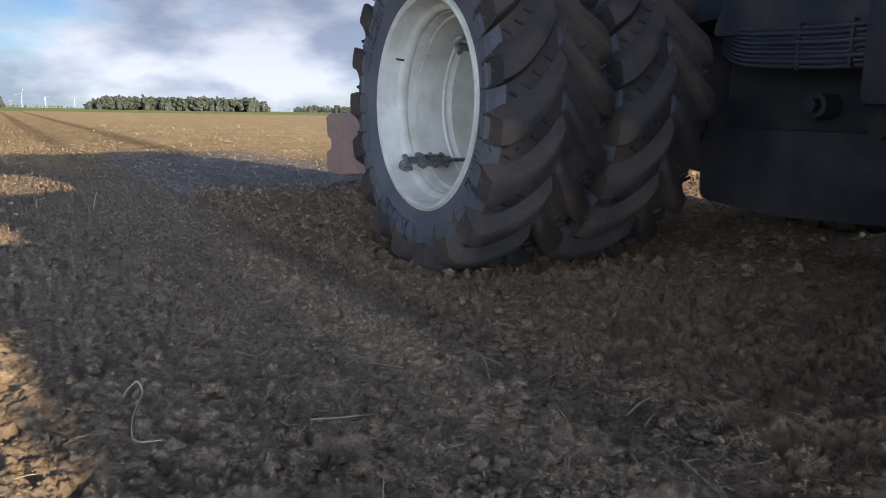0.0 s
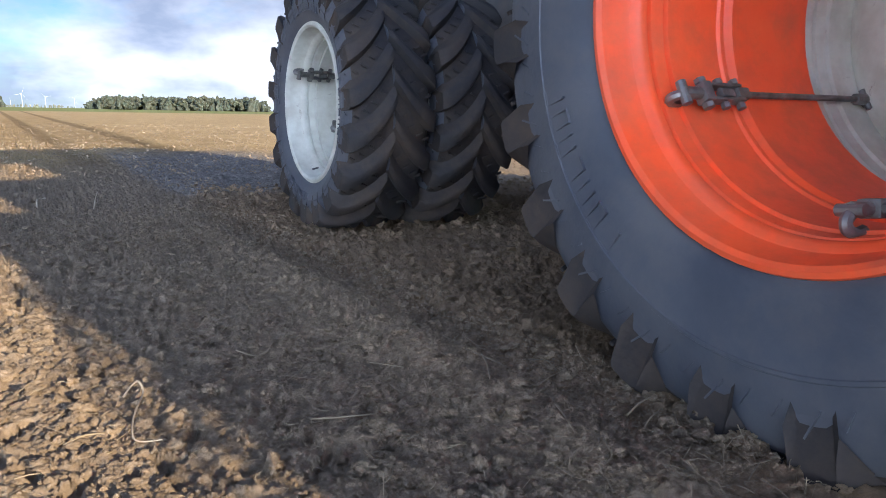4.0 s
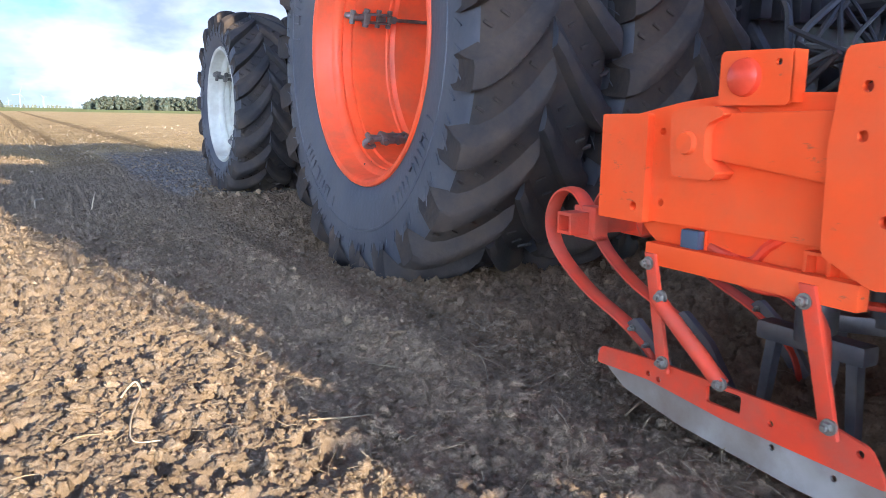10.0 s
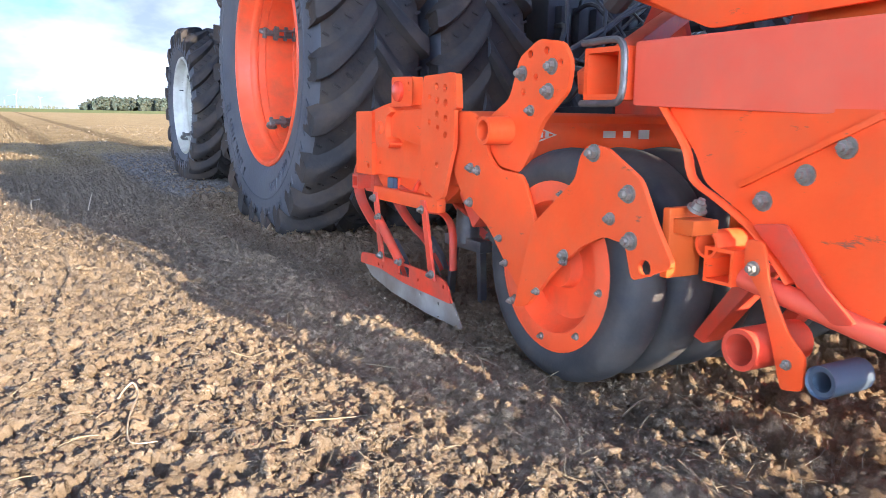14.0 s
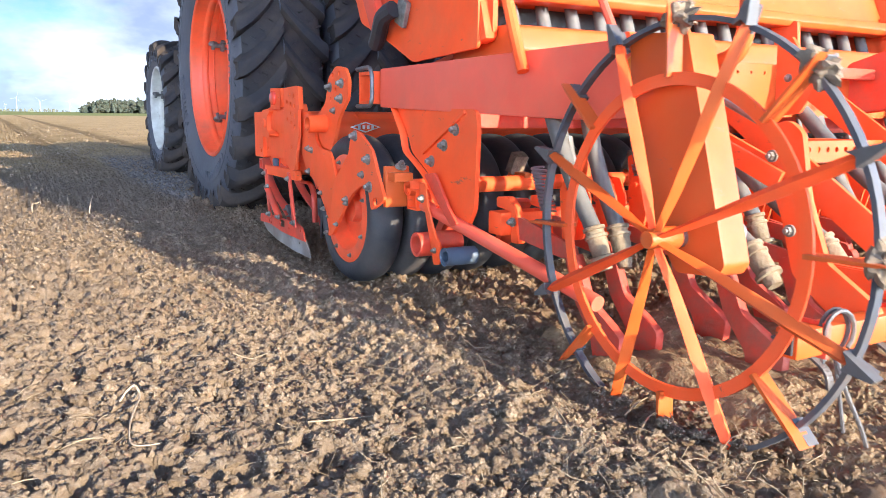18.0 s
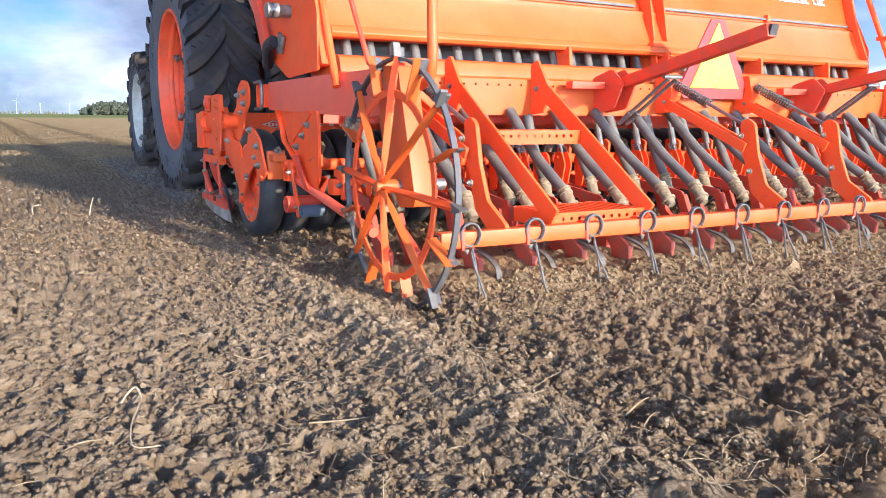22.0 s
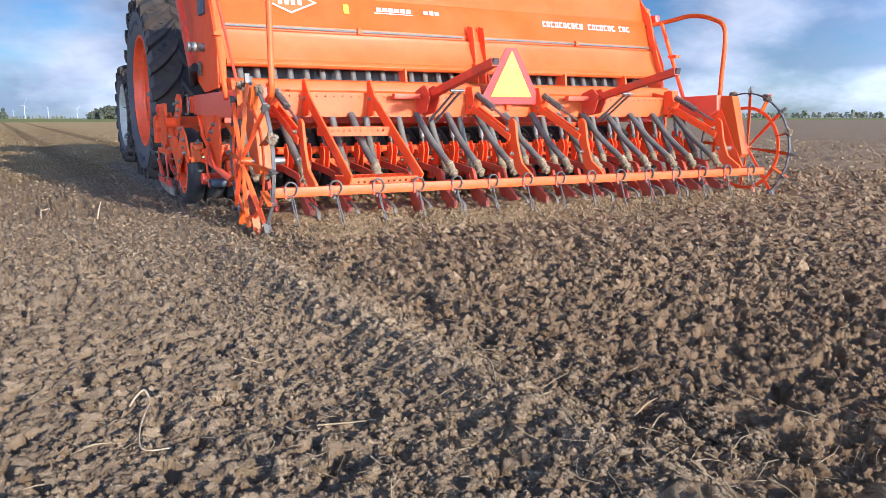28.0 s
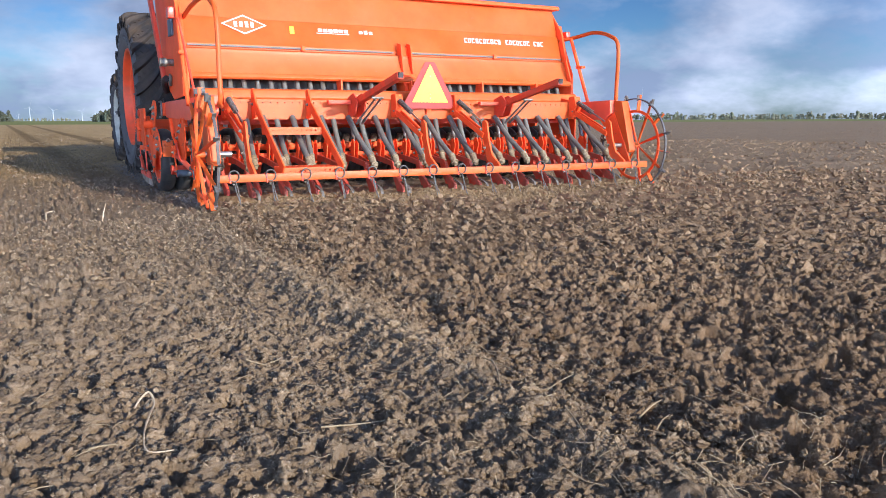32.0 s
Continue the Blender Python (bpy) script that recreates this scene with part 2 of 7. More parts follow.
# white greyed towards blue: the haze of the distance is in this colour
hazed_turbine_white = material("hazed_turbine_white", (0.56, 0.62, 0.70), None, 0.5)

STRIP_X, STRIP_Y, OLD_X, OLD_SLOPE = 1.10, 5.9, 5.45, 0.36      # fresh seedbed left behind by the machine, older seedbed beyond it


def soil(name, near_tones, ground=False):
    """Crumbled loam: dry tan crust, moist dark crumbs, fine and coarse relief; the worked strips are moister."""
    m = bpy.data.materials.new(name)
    m.use_nodes = True
    nt = m.node_tree
    n, l = nt.nodes.new, nt.links.new
    b = nt.nodes["Principled BSDF"]
    b.inputs["Roughness"].default_value = 0.95
    b.inputs["Specular IOR Level"].default_value = 0.15
    pos = n("ShaderNodeNewGeometry").outputs["Position"]

    def tex(scale, detail, rough=0.6):
        t = n("ShaderNodeTexNoise")
        t.inputs["Scale"].default_value, t.inputs["Detail"].default_value, t.inputs["Roughness"].default_value = scale, detail, rough
        l(pos, t.inputs["Vector"])
        return t.outputs["Fac"]

    def ramp(v, stops):
        r = n("ShaderNodeValToRGB")
        e = r.color_ramp.elements
        while len(e) < len(stops):
            e.new(0.5)
        for i, (p, c) in enumerate(stops):
            e[i].position, e[i].color = p, (*c, 1)
        l(v, r.inputs[0])
        return r.outputs[0]

    def blend(f, a, c, mode="MIX"):
        x = n("ShaderNodeMix"); x.data_type = "RGBA"; x.blend_type = mode
        for s, v in (("Factor", f), ("A", a), ("B", c)):
            if isinstance(v, (int, float)):
                x.inputs[s].default_value = v
            elif isinstance(v, tuple):
                x.inputs[s].default_value = (*v, 1)
            else:
                l(v, x.inputs[s])
        return x.outputs["Result"]

    dark, mid, lightc = near_tones
    c = ramp(tex(22, 6, 0.55), [(0.22, dark), (0.46, mid), (0.76, lightc)])
    c = blend(0.55, c, ramp(tex(1.7, 4), [(0.3, (0.78, 0.78, 0.80)), (0.7, (1.14, 1.12, 1.08))]), "MULTIPLY")
    c = blend(0.8, c, ramp(tex(170, 4, 0.7), [(0.32, (0.84, 0.83, 0.82)), (0.50, (1.0, 1.0, 1.0)), (0.68, (1.16, 1.15, 1.14))]), "MULTIPLY")
    if not ground:                                  # each crumb dried to its own tone
        own = n("ShaderNodeNewGeometry").outputs["Random Per Island"]
        c = blend(1.0, c, ramp(own, [(0.0, (0.86, 0.85, 0.84)), (0.6, (1.0, 1.0, 1.0)), (1.0, (1.22, 1.21, 1.19))]), "MULTIPLY")
    if ground:
        sep = n("ShaderNodeSeparateXYZ")
        l(pos, sep.inputs[0])
        wob = tex(1.3, 3)

        def step(out, edge, width, wobble, down=False):
            a = n("ShaderNodeMath"); a.operation = "MULTIPLY_ADD"; a.inputs[1].default_value = wobble
            l(wob, a.inputs[0]); l(out, a.inputs[2])
            r = n("ShaderNodeMapRange"); r.interpolation_type = "SMOOTHSTEP"
            lo, hi = edge + wobble * 0.5 - width, edge + wobble * 0.5 + width
            r.inputs["From Min"].default_value, r.inputs["From Max"].default_value = (hi, lo) if down else (lo, hi)
            l(a.outputs[0], r.inputs["Value"])
            return r.outputs[0]

        def mul(a, b2, op="MULTIPLY"):
            q = n("ShaderNodeMath"); q.operation = op
            l(a, q.inputs[0]); l(b2, q.inputs[1])
            return q.outputs[0]
        fresh = mul(step(sep.outputs["X"], STRIP_X, 0.12, 0.2), step(sep.outputs["Y"], STRIP_Y, 0.3, 0.3, True))
        lim = n("ShaderNodeMath"); lim.operation = "SUBTRACT"; lim.inputs[1].default_value = 8.0
        l(sep.outputs["Y"], lim.inputs[0])
        pos_only = n("ShaderNodeMath"); pos_only.operation = "MAXIMUM"; pos_only.inputs[1].default_value = 0.0
        l(lim.outputs[0], pos_only.inputs[0])
        skew = n("ShaderNodeMath"); skew.operation = "MULTIPLY_ADD"; skew.inputs[1].default_value = -OLD_SLOPE
        l(pos_only.outputs[0], skew.inputs[0]); l(sep.outputs["X"], skew.inputs[2])
        old = step(skew.outputs[0], OLD_X, 0.3, 0.5)
        part_dry = n("ShaderNodeMath"); part_dry.operation = "MULTIPLY"; part_dry.inputs[1].default_value = 0.35
        l(old, part_dry.inputs[0])
        wet = mul(fresh, part_dry.outputs[0], "MAXIMUM")
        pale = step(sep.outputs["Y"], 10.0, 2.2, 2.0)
        not_old = n("ShaderNodeMath"); not_old.operation = "SUBTRACT"; not_old.inputs[0].default_value = 1.0
        l(old, not_old.inputs[1])
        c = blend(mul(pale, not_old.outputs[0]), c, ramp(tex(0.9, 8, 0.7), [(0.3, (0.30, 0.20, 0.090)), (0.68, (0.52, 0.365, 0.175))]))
        for slope, at in ((0.012, 0.97), (0.0, 2.25)):       # wheel tracks of an earlier pass, dark and damp
            line = n("ShaderNodeMath"); line.operation = "MULTIPLY_ADD"; line.inputs[1].default_value = slope
            l(sep.outputs["Y"], line.inputs[0]); l(sep.outputs["X"], line.inputs[2])
            off = n("ShaderNodeMath"); off.operation = "SUBTRACT"; off.inputs[1].default_value = at
            l(line.outputs[0], off.inputs[0])
            wide = n("ShaderNodeMath"); wide.operation = "ABSOLUTE"
            l(off.outputs[0], wide.inputs[0])
            mr = n("ShaderNodeMapRange"); mr.interpolation_type = "SMOOTHSTEP"
            for k, v in (("From Min", 0.10), ("From Max", 0.34), ("To Min", 0.75), ("To Max", 0.0)):
                mr.inputs[k].default_value = v
            l(wide.outputs[0], mr.inputs["Value"])
            c = blend(mul(mr.outputs[0], pale), c, blend(1.0, c, (0.48, 0.47, 0.46), "MULTIPLY"))
        c = blend(wet, c, blend(1.0, c, (0.86, 0.79, 0.73), "MULTIPLY"))
        trail = mul(mul(step(sep.outputs["X"], 1.12, 0.10, 0.25), mul(step(sep.outputs["Y"], 3.4, 0.8, 0.8), step(sep.outputs["X"], 3.4, 0.5, 0.3, True))), step(sep.outputs["Y"], 12.0, 1.5, 2.0, True))
        dry_trail = n("ShaderNodeMath"); dry_trail.operation = "SUBTRACT"; dry_trail.use_clamp = True
        l(trail, dry_trail.inputs[0]); l(fresh, dry_trail.inputs[1])
        c = blend(dry_trail.outputs[0], c, ramp(tex(11, 7, 0.66), [(0.32, (0.125, 0.105, 0.084)), (0.68, (0.345, 0.298, 0.244))]))
        grass = step(sep.outputs["Y"], 150.0, 12, 30)
        c = blend(grass, c, ramp(tex(0.05, 5), [(0.35, (0.16, 0.19, 0.05)), (0.65, (0.25, 0.25, 0.09))]))
    l(c, b.inputs["Base Color"])
    bp = n("ShaderNodeBump")
    bp.inputs["Strength"].default_value, bp.inputs["Distance"].default_value = 1.0, 0.0040
    l(tex(120, 9, 0.78), bp.inputs["Height"])
    grit = n("ShaderNodeBump")
    grit.inputs["Strength"].default_value, grit.inputs["Distance"].default_value = 1.0, 0.0055
    l(tex(290, 4, 0.7), grit.inputs["Height"]); l(grit.outputs[0], bp.inputs["Normal"])
    if ground:                                      # clods too far off to build
        away = n("ShaderNodeMapRange"); away.interpolation_type = "SMOOTHSTEP"
        for k, v in (("From Min", 4.5), ("From Max", 12.0), ("To Min", 0.05), ("To Max", 0.6)):
            away.inputs[k].default_value = v
        l(sep.outputs["Y"], away.inputs["Value"])
        bp2 = n("ShaderNodeBump")
        bp2.inputs["Distance"].default_value = 0.10
        l(away.outputs[0], bp2.inputs["Strength"])
        l(tex(6, 7, 0.68), bp2.inputs["Height"]); l(bp2.outputs[0], grit.inputs["Normal"])
        bp3 = n("ShaderNodeBump")
        bp3.inputs["Distance"].default_value = 0.025
        l(away.outputs[0], bp3.inputs["Strength"])
        l(tex(26, 6, 0.7), bp3.inputs["Height"]); l(bp3.outputs[0], bp2.inputs["Normal"])
    l(bp.outputs[0], b.inputs["Normal"])
    return m


soil_ground = soil("loam_ground", ((0.210, 0.155, 0.097), (0.287, 0.213, 0.135), (0.346, 0.258, 0.165)), True)
soil_dry = soil("dry_loam_clods", ((0.210, 0.155, 0.097), (0.287, 0.213, 0.135), (0.346, 0.258, 0.165)))
soil_brown = material("freshly_turned_soil", (0.270, 0.190, 0.105), (0.200, 0.138, 0.076), 0.98, scale=20, bump=0.9, bump_scale=140, spec=0.05)
soil_moist = soil("moist_loam_clods", ((0.168, 0.117, 0.070), (0.240, 0.167, 0.100), (0.300, 0.209, 0.126)))


# ---- mesh helpers ----
OFF = {}                                            # where each thing's own space starts, in the machine's space
SMOOTH = 0.6


def mesh(name, bm, mats, smooth=True):
    me = bpy.data.meshes.new(name)
    bmesh.ops.recalc_face_normals(bm, faces=bm.faces)
    bm.to_mesh(me)
    bm.free()
    for m in (mats if isinstance(mats, (list, tuple)) else [mats]):
        me.materials.append(m)
    if smooth:
        me.polygons.foreach_set("use_smooth", [True] * len(me.polygons))
        me.set_sharp_from_angle(angle=SMOOTH)
    return me


def thing(name, origin, label, category, group=""):
    ob = new(name)
    ob.empty_display_size = 0.3
    ob.location = origin
    OFF[ob] = Vector(origin)
    return tagged(ob, label, category, group)


def part(name, bm, mat, parent, label="", smooth=True):
    """One mesh under a thing or a part, given in the machine's space."""
    off = OFF.get(parent, Vector())
    bmesh.ops.translate(bm, vec=-off, verts=bm.verts)
    ob = new(name, mesh(name, bm, mat, smooth))
    ob.parent = parent
    OFF[ob] = off
    return tagged(ob, label)


def put(name, data, parent, m, label=""):
    """Another object on a mesh that exists; m is in the machine's space."""
    ob = new(name, data)
    ob.parent = parent
    ob.matrix_local = Matrix.Translation(-OFF.get(parent, Vector())) @ m
    OFF[ob] = OFF.get(parent, Vector())
    return tagged(ob, label)


def box(bm, c, s, r=(0, 0, 0), bevel=0.0):
    g = bmesh.ops.create_cube(bm, size=1.0)
    bmesh.ops.scale(bm, vec=s, verts=g["verts"])
    if bevel:
        es = list({e for v in g["verts"] for e in v.link_edges})
        g = bmesh.ops.bevel(bm, geom=es, offset=bevel, segments=2, affect="EDGES", profile=0.6)
        vs = list({v for f in g["faces"] for v in f.verts})
        # the bevel keeps all faces of this box connected
        seen, stack = set(vs), list(vs)
        while stack:
            v = stack.pop()
            for e in v.link_edges:
                o = e.other_vert(v)
                if o not in seen:
                    seen.add(o)
                    stack.append(o)
        vs = list(seen)
    else:
        vs = g["verts"]
    bmesh.ops.transform(bm, matrix=pose(*c, *r), verts=vs)
    return vs


def beam(bm, a, b, w, h, up=(0, 0, 1), bevel=0.0):
    """A bar of section w x h from a to b."""
    a, b = Vector(a), Vector(b)
    d = b - a
    z = d.normalized()
    x = z.cross(Vector(up))
    x = x.normalized() if x.length > 1e-4 else Vector((1, 0, 0))
    y = z.cross(x)
    m = Matrix((x, y, z)).transposed().to_4x4()
    m.translation = (a + b) / 2
    vs = box(bm, (0, 0, 0), (w, h, d.length), bevel=bevel)
    bmesh.ops.transform(bm, matrix=m, verts=vs)
    return vs


def tube(bm, pts, r, n=10, caps=True, closed=False, flat=1.0):
    """A round bar along a line; r may be a list."""
    pts = [Vector(p) for p in pts]
    k = len(pts)
    rs = r if isinstance(r, (list, tuple)) else [r] * k
    rings, ref = [], None
    for i, p in enumerate(pts):
        a = pts[(i - 1) % k] if (closed or i) else p
        b = pts[(i + 1) % k] if (closed or i < k - 1) else p
        t = (b - a).normalized()
        if ref is None:
            ref = Vector((0, 0, 1)) if abs(t.z) < 0.9 else Vector((1, 0, 0))
        u = (ref - t * ref.dot(t)).normalized()
        ref = u
        v = t.cross(u)
        rings.append([bm.verts.new(p + (u * math.cos(2 * math.pi * j / n) * flat + v * math.sin(2 * math.pi * j / n)) * rs[i]) for j in range(n)])
    for i in range(k if closed else k - 1):
        a, b = rings[i], rings[(i + 1) % k]
        for j in range(n):
            bm.faces.new((a[j], a[(j + 1) % n], b[(j + 1) % n], b[j]))
    if caps and not closed:
        bm.faces.new(rings[0][::-1])
        bm.faces.new(rings[-1])
    return bm


def revolve(bm, profile, n=48, closed=False, c=(0, 0, 0)):
    """A profile of (x, radius) turned about the x axis through c."""
    c = Vector(c)
    rings = []
    for x, r in profile:
        if r < 1e-6:
            rings.append([bm.verts.new(c + Vector((x, 0, 0)))])
        else:
            rings.append([bm.verts.new(c + Vector((x, r * math.cos(2 * math.pi * j / n), r * math.sin(2 * math.pi * j / n)))) for j in range(n)])
    k = len(rings)
    for i in range(k if closed else k - 1):
        a, b = rings[i], rings[(i + 1) % k]
        for j in range(n):
            q = [a[j % len(a)], a[(j + 1) % len(a)], b[(j + 1) % len(b)], b[j % len(b)]]
            q = list(dict.fromkeys(q))
            if len(q) > 2:
                bm.faces.new(q)
    return bm


def plate(bm, pts, x0, x1, holes=(), axis="x", bevel=0.0, hn=12, cuts=()):
    """A sheet cut to an outline of (y, z) points, from x0 to x1, with round holes (y, z, r). axis y: the points are (x, z)."""
    def at(a, b, x):
        return (x, a, b) if axis == "x" else (a, x, b)
    start = set(bm.verts)
    edges = []
    loops = [list(pts)] + [[(hy + hr * math.cos(2 * math.pi * i / hn), hz + hr * math.sin(2 * math.pi * i / hn)) for i in range(hn)] for hy, hz, hr in holes] + [list(c) for c in cuts]
    if len(loops) > 1:
        for lp in loops:
            vs = [bm.verts.new(at(a, b, x0)) for a, b in lp]
            edges += [bm.edges.new((vs[i], vs[(i + 1) % len(vs)])) for i in range(len(vs))]
        g = bmesh.ops.triangle_fill(bm, edges=edges, use_beauty=True, use_dissolve=False)
        faces = [f for f in g["geom"] if isinstance(f, bmesh.types.BMFace)]
    else:
        faces = [bm.faces.new([bm.verts.new(at(a, b, x0)) for a, b in pts])]
    ex = bmesh.ops.extrude_face_region(bm, geom=faces)
    vs = [v for v in ex["geom"] if isinstance(v, bmesh.types.BMVert)]
    bmesh.ops.translate(bm, vec=at(0, 0, x1 - x0), verts=vs)
    if bevel and len(loops) == 1:
        es = [e for e in bm.edges if all(v not in start for v in e.verts) and len(e.link_faces) == 2 and e.calc_face_angle(0) > 1.2
              and any(len(f.verts) > 4 or f in faces for f in e.link_faces)]
        bmesh.ops.bevel(bm, geom=es, offset=bevel, segments=2, affect="EDGES", profile=0.6)
    return bm


def rounded(pts, r, n=3):
    """An outline with its corners rounded."""
    out = []
    k = len(pts)
    for i in range(k):
        p, a, b = Vector(pts[i]), Vector(pts[i - 1]), Vector(pts[(i + 1) % k])
        da, db = (a - p), (b - p)
        q = min(r, da.length * 0.45, db.length * 0.45)
        s, e = p + da.normalized() * q, p + db.normalized() * q
        for j in range(n + 1):
            t = j / n
            out.append(tuple(s * (1 - t) ** 2 + p * 2 * t * (1 - t) + e * t * t))
    return out


def spline(pts, n=6):
    """A smooth line through points."""
    pts = [Vector(p) for p in pts]
    out = []
    for i in range(len(pts) - 1):
        p0, p1, p2, p3 = pts[max(i - 1, 0)], pts[i], pts[i + 1], pts[min(i + 2, len(pts) - 1)]
        for j in range(n):
            t = j / n
            out.append(0.5 * ((2 * p1) + (p2 - p0) * t + (2 * p0 - 5 * p1 + 4 * p2 - p3) * t * t + (3 * p1 - p0 - 3 * p2 + p3) * t ** 3))
    return out + [pts[-1]]


def hollow(bm, c, s, t):
    """A square tube, open at both ends: outer size s (two sides), wall t, along the axis from c by its length s[0]."""
    L, w, h = s
    rings = []
    for x in (-L / 2, L / 2):
        for k in (0, t):
            rings.append([bm.verts.new((c[0] + x, c[1] + sy * (w / 2 - k), c[2] + sz * (h / 2 - k))) for sy, sz in ((-1, -1), (1, -1), (1, 1), (-1, 1))])
    a, b, d, e = rings
    for p, q in ((a, b), (b, e), (e, d), (d, a)):
        for j in range(4):
            bm.faces.new((p[j], p[(j + 1) % 4], q[(j + 1) % 4], q[j]))
    return bm


def bolt_mesh(name, r, length=0.014, mat=None):
    bm = bmesh.new()
    revolve(bm, [(0.004, 0), (0.004, r * 1.55), (-0.002, r * 1.55), (-0.002, r)], 14)
    bmesh.ops.create_cone(bm, cap_ends=True, segments=6, radius1=r * 1.12, radius2=r * 1.05, depth=length,
                          matrix=Matrix.Translation((-length / 2 - 0.001, 0, 0)) @ Matrix.Rotation(-math.pi / 2, 4, "Y"))
    bmesh.ops.create_cone(bm, cap_ends=True, segments=10, radius1=r * 0.62, radius2=r * 0.55, depth=length * 0.8,
                          matrix=Matrix.Translation((-length * 1.3, 0, 0)) @ Matrix.Rotation(-math.pi / 2, 4, "Y"))
    return mesh(name, bm, mat or zinc, True)


# ---- ground ----
def value_noise(x, y, seed):
    xi, yi = np.floor(x).astype(np.int64), np.floor(y).astype(np.int64)
    fx, fy = x - xi, y - yi
    fx, fy = fx * fx * (3 - 2 * fx), fy * fy * (3 - 2 * fy)

    def h(a, b):
        v = (a * 374761393 + b * 668265263 + seed * 974711) & 0xFFFFFFFF
        v = ((v ^ (v >> 13)) * 1274126177) & 0xFFFFFFFF
        return ((v ^ (v >> 16)) & 0xFFFF) / 65535.0
    return (h(xi, yi) * (1 - fx) + h(xi + 1, yi) * fx) * (1 - fy) + (h(xi, yi + 1) * (1 - fx) + h(xi + 1, yi + 1) * fx) * fy - 0.5


def cells(x, y, seed):
    """Broken plates: each point's nearest cell gives a random height; the second gives the gap between plates."""
    xi, yi = np.floor(x).astype(np.int64), np.floor(y).astype(np.int64)

    def h(a, b, k):
        v = (a * 374761393 + b * 668265263 + (seed * 31 + k) * 974711) & 0xFFFFFFFF
        v = ((v ^ (v >> 13)) * 1274126177) & 0xFFFFFFFF
        return ((v ^ (v >> 16)) & 0xFFFF) / 65535.0
    f1, f2, val = np.full(x.shape, 9.0), np.full(x.shape, 9.0), np.zeros(x.shape)
    for i in (-1, 0, 1):
        for j in (-1, 0, 1):
            a, b = xi + i, yi + j
            d = np.hypot(a + h(a, b, 1) - x, b + h(a, b, 2) - y)
            near = d < f1
            f2 = np.where(near, f1, np.minimum(f2, d))
            val = np.where(near, h(a, b, 3), val)
            f1 = np.where(near, d, f1)
    return f1, f2, val


def smoothstep(a, b, v):
    t = np.clip((v - a) / (b - a), 0, 1)
    return t * t * (3 - 2 * t)


def ground_z(x, y):
    x, y = np.asarray(x, float), np.asarray(y, float)
    fresh = smoothstep(STRIP_X - 0.06, STRIP_X + 0.16, x) * smoothstep(STRIP_Y + 0.3, STRIP_Y - 0.3, y)
    rough = np.maximum(fresh, smoothstep(OLD_X - 0.2, OLD_X + 0.3, x - OLD_SLOPE * np.maximum(y - 8, 0)))
    far = np.exp(-np.hypot(x, y) / 60.0)
    z = 0.022 * value_noise(x * 1.1, y * 1.1, 1) + 0.018 * value_noise(x * 3.1, y * 3.1, 2) * (0.55 + 0.6 * rough) + 0.020 * smoothstep(1.14, 1.32, x)
    # broken clods of three sizes heaped on one another, with gaps where none stands
    heap = np.zeros(x.shape)
    for size, seed, amp, keep, full in ((19.0, 21, 0.029, 0.60, 0.62), (36.0, 22, 0.024, 0.20, 0.70), (68.0, 23, 0.013, -0.10, 0.76)):
        wx = x * size + 0.55 * value_noise(x * size * 1.3, y * size * 1.3, 8 + seed) + 0.30 * value_noise(x * size * 3.1, y * size * 3.1, 18 + seed)
        wy = y * size + 0.55 * value_noise(x * size * 1.3 + 50, y * size * 1.3, 9 + seed) + 0.30 * value_noise(x * size * 3.1 + 50, y * size * 3.1, 19 + seed)
        f1, f2, val = cells(wx, wy, seed)
        lump = np.clip(1 - (f1 / full) ** 3, 0, 1) * np.clip((val - keep) / (1 - keep), 0, 1) ** 0.6 * smoothstep(0.0, 0.16, f2 - f1)
        heap = np.maximum(heap * 0.98 + 0.34 * amp * lump, amp * lump)
    calm = smoothstep(0.42, 0.62, x + 0.10 * value_noise(x * 2.2, y * 1.1, 13)) * (1 - rough)
    z = z + (heap - 0.016) * (0.66 + 0.30 * rough)
    wx = x + 0.030 * value_noise(x * 19, y * 19, 91) + 0.016 * value_noise(x * 43, y * 43, 92)
    wy = y + 0.030 * value_noise(x * 19 + 70, y * 19, 93) + 0.016 * value_noise(x * 43 + 70, y * 43, 94)
    wx, wy = 0.8 * wx + 0.6 * wy, 0.8 * wy - 0.6 * wx
    z = z - (0.024 * smoothstep(0.19, 0.26, value_noise(wx * 13.5 + 3, wy * 15.5, 3)) + 0.034 * smoothstep(0.235, 0.30, value_noise(wx * 27, wy * 31 + 7, 4))) * (1 - 0.6 * calm)
    z = z + 0.009 * value_noise(x * 57, y * 57, 5) + 0.0085 * value_noise(x * 101, y * 101, 6)
    z = z * (1 + 0.55 * smoothstep(1.9, 5.0, y))
    # low ridge of soil beside the worked strip, wheel ruts further out
    z = z + 0.038 * np.exp(-((x - 0.93) / 0.10) ** 2) * smoothstep(6.5, 2.5, y)
    for rx, k in ((0.85, -0.012), (2.22, 0.0)):
        z = z - 0.07 * np.exp(-((x - rx - k * (y - 10)) / 0.22) ** 2) * smoothstep(12, 17, y) * smoothstep(110, 70, y)
    return z * far * smoothstep(-1.0, -0.36, x) * smoothstep(0.35, 0.85, y)


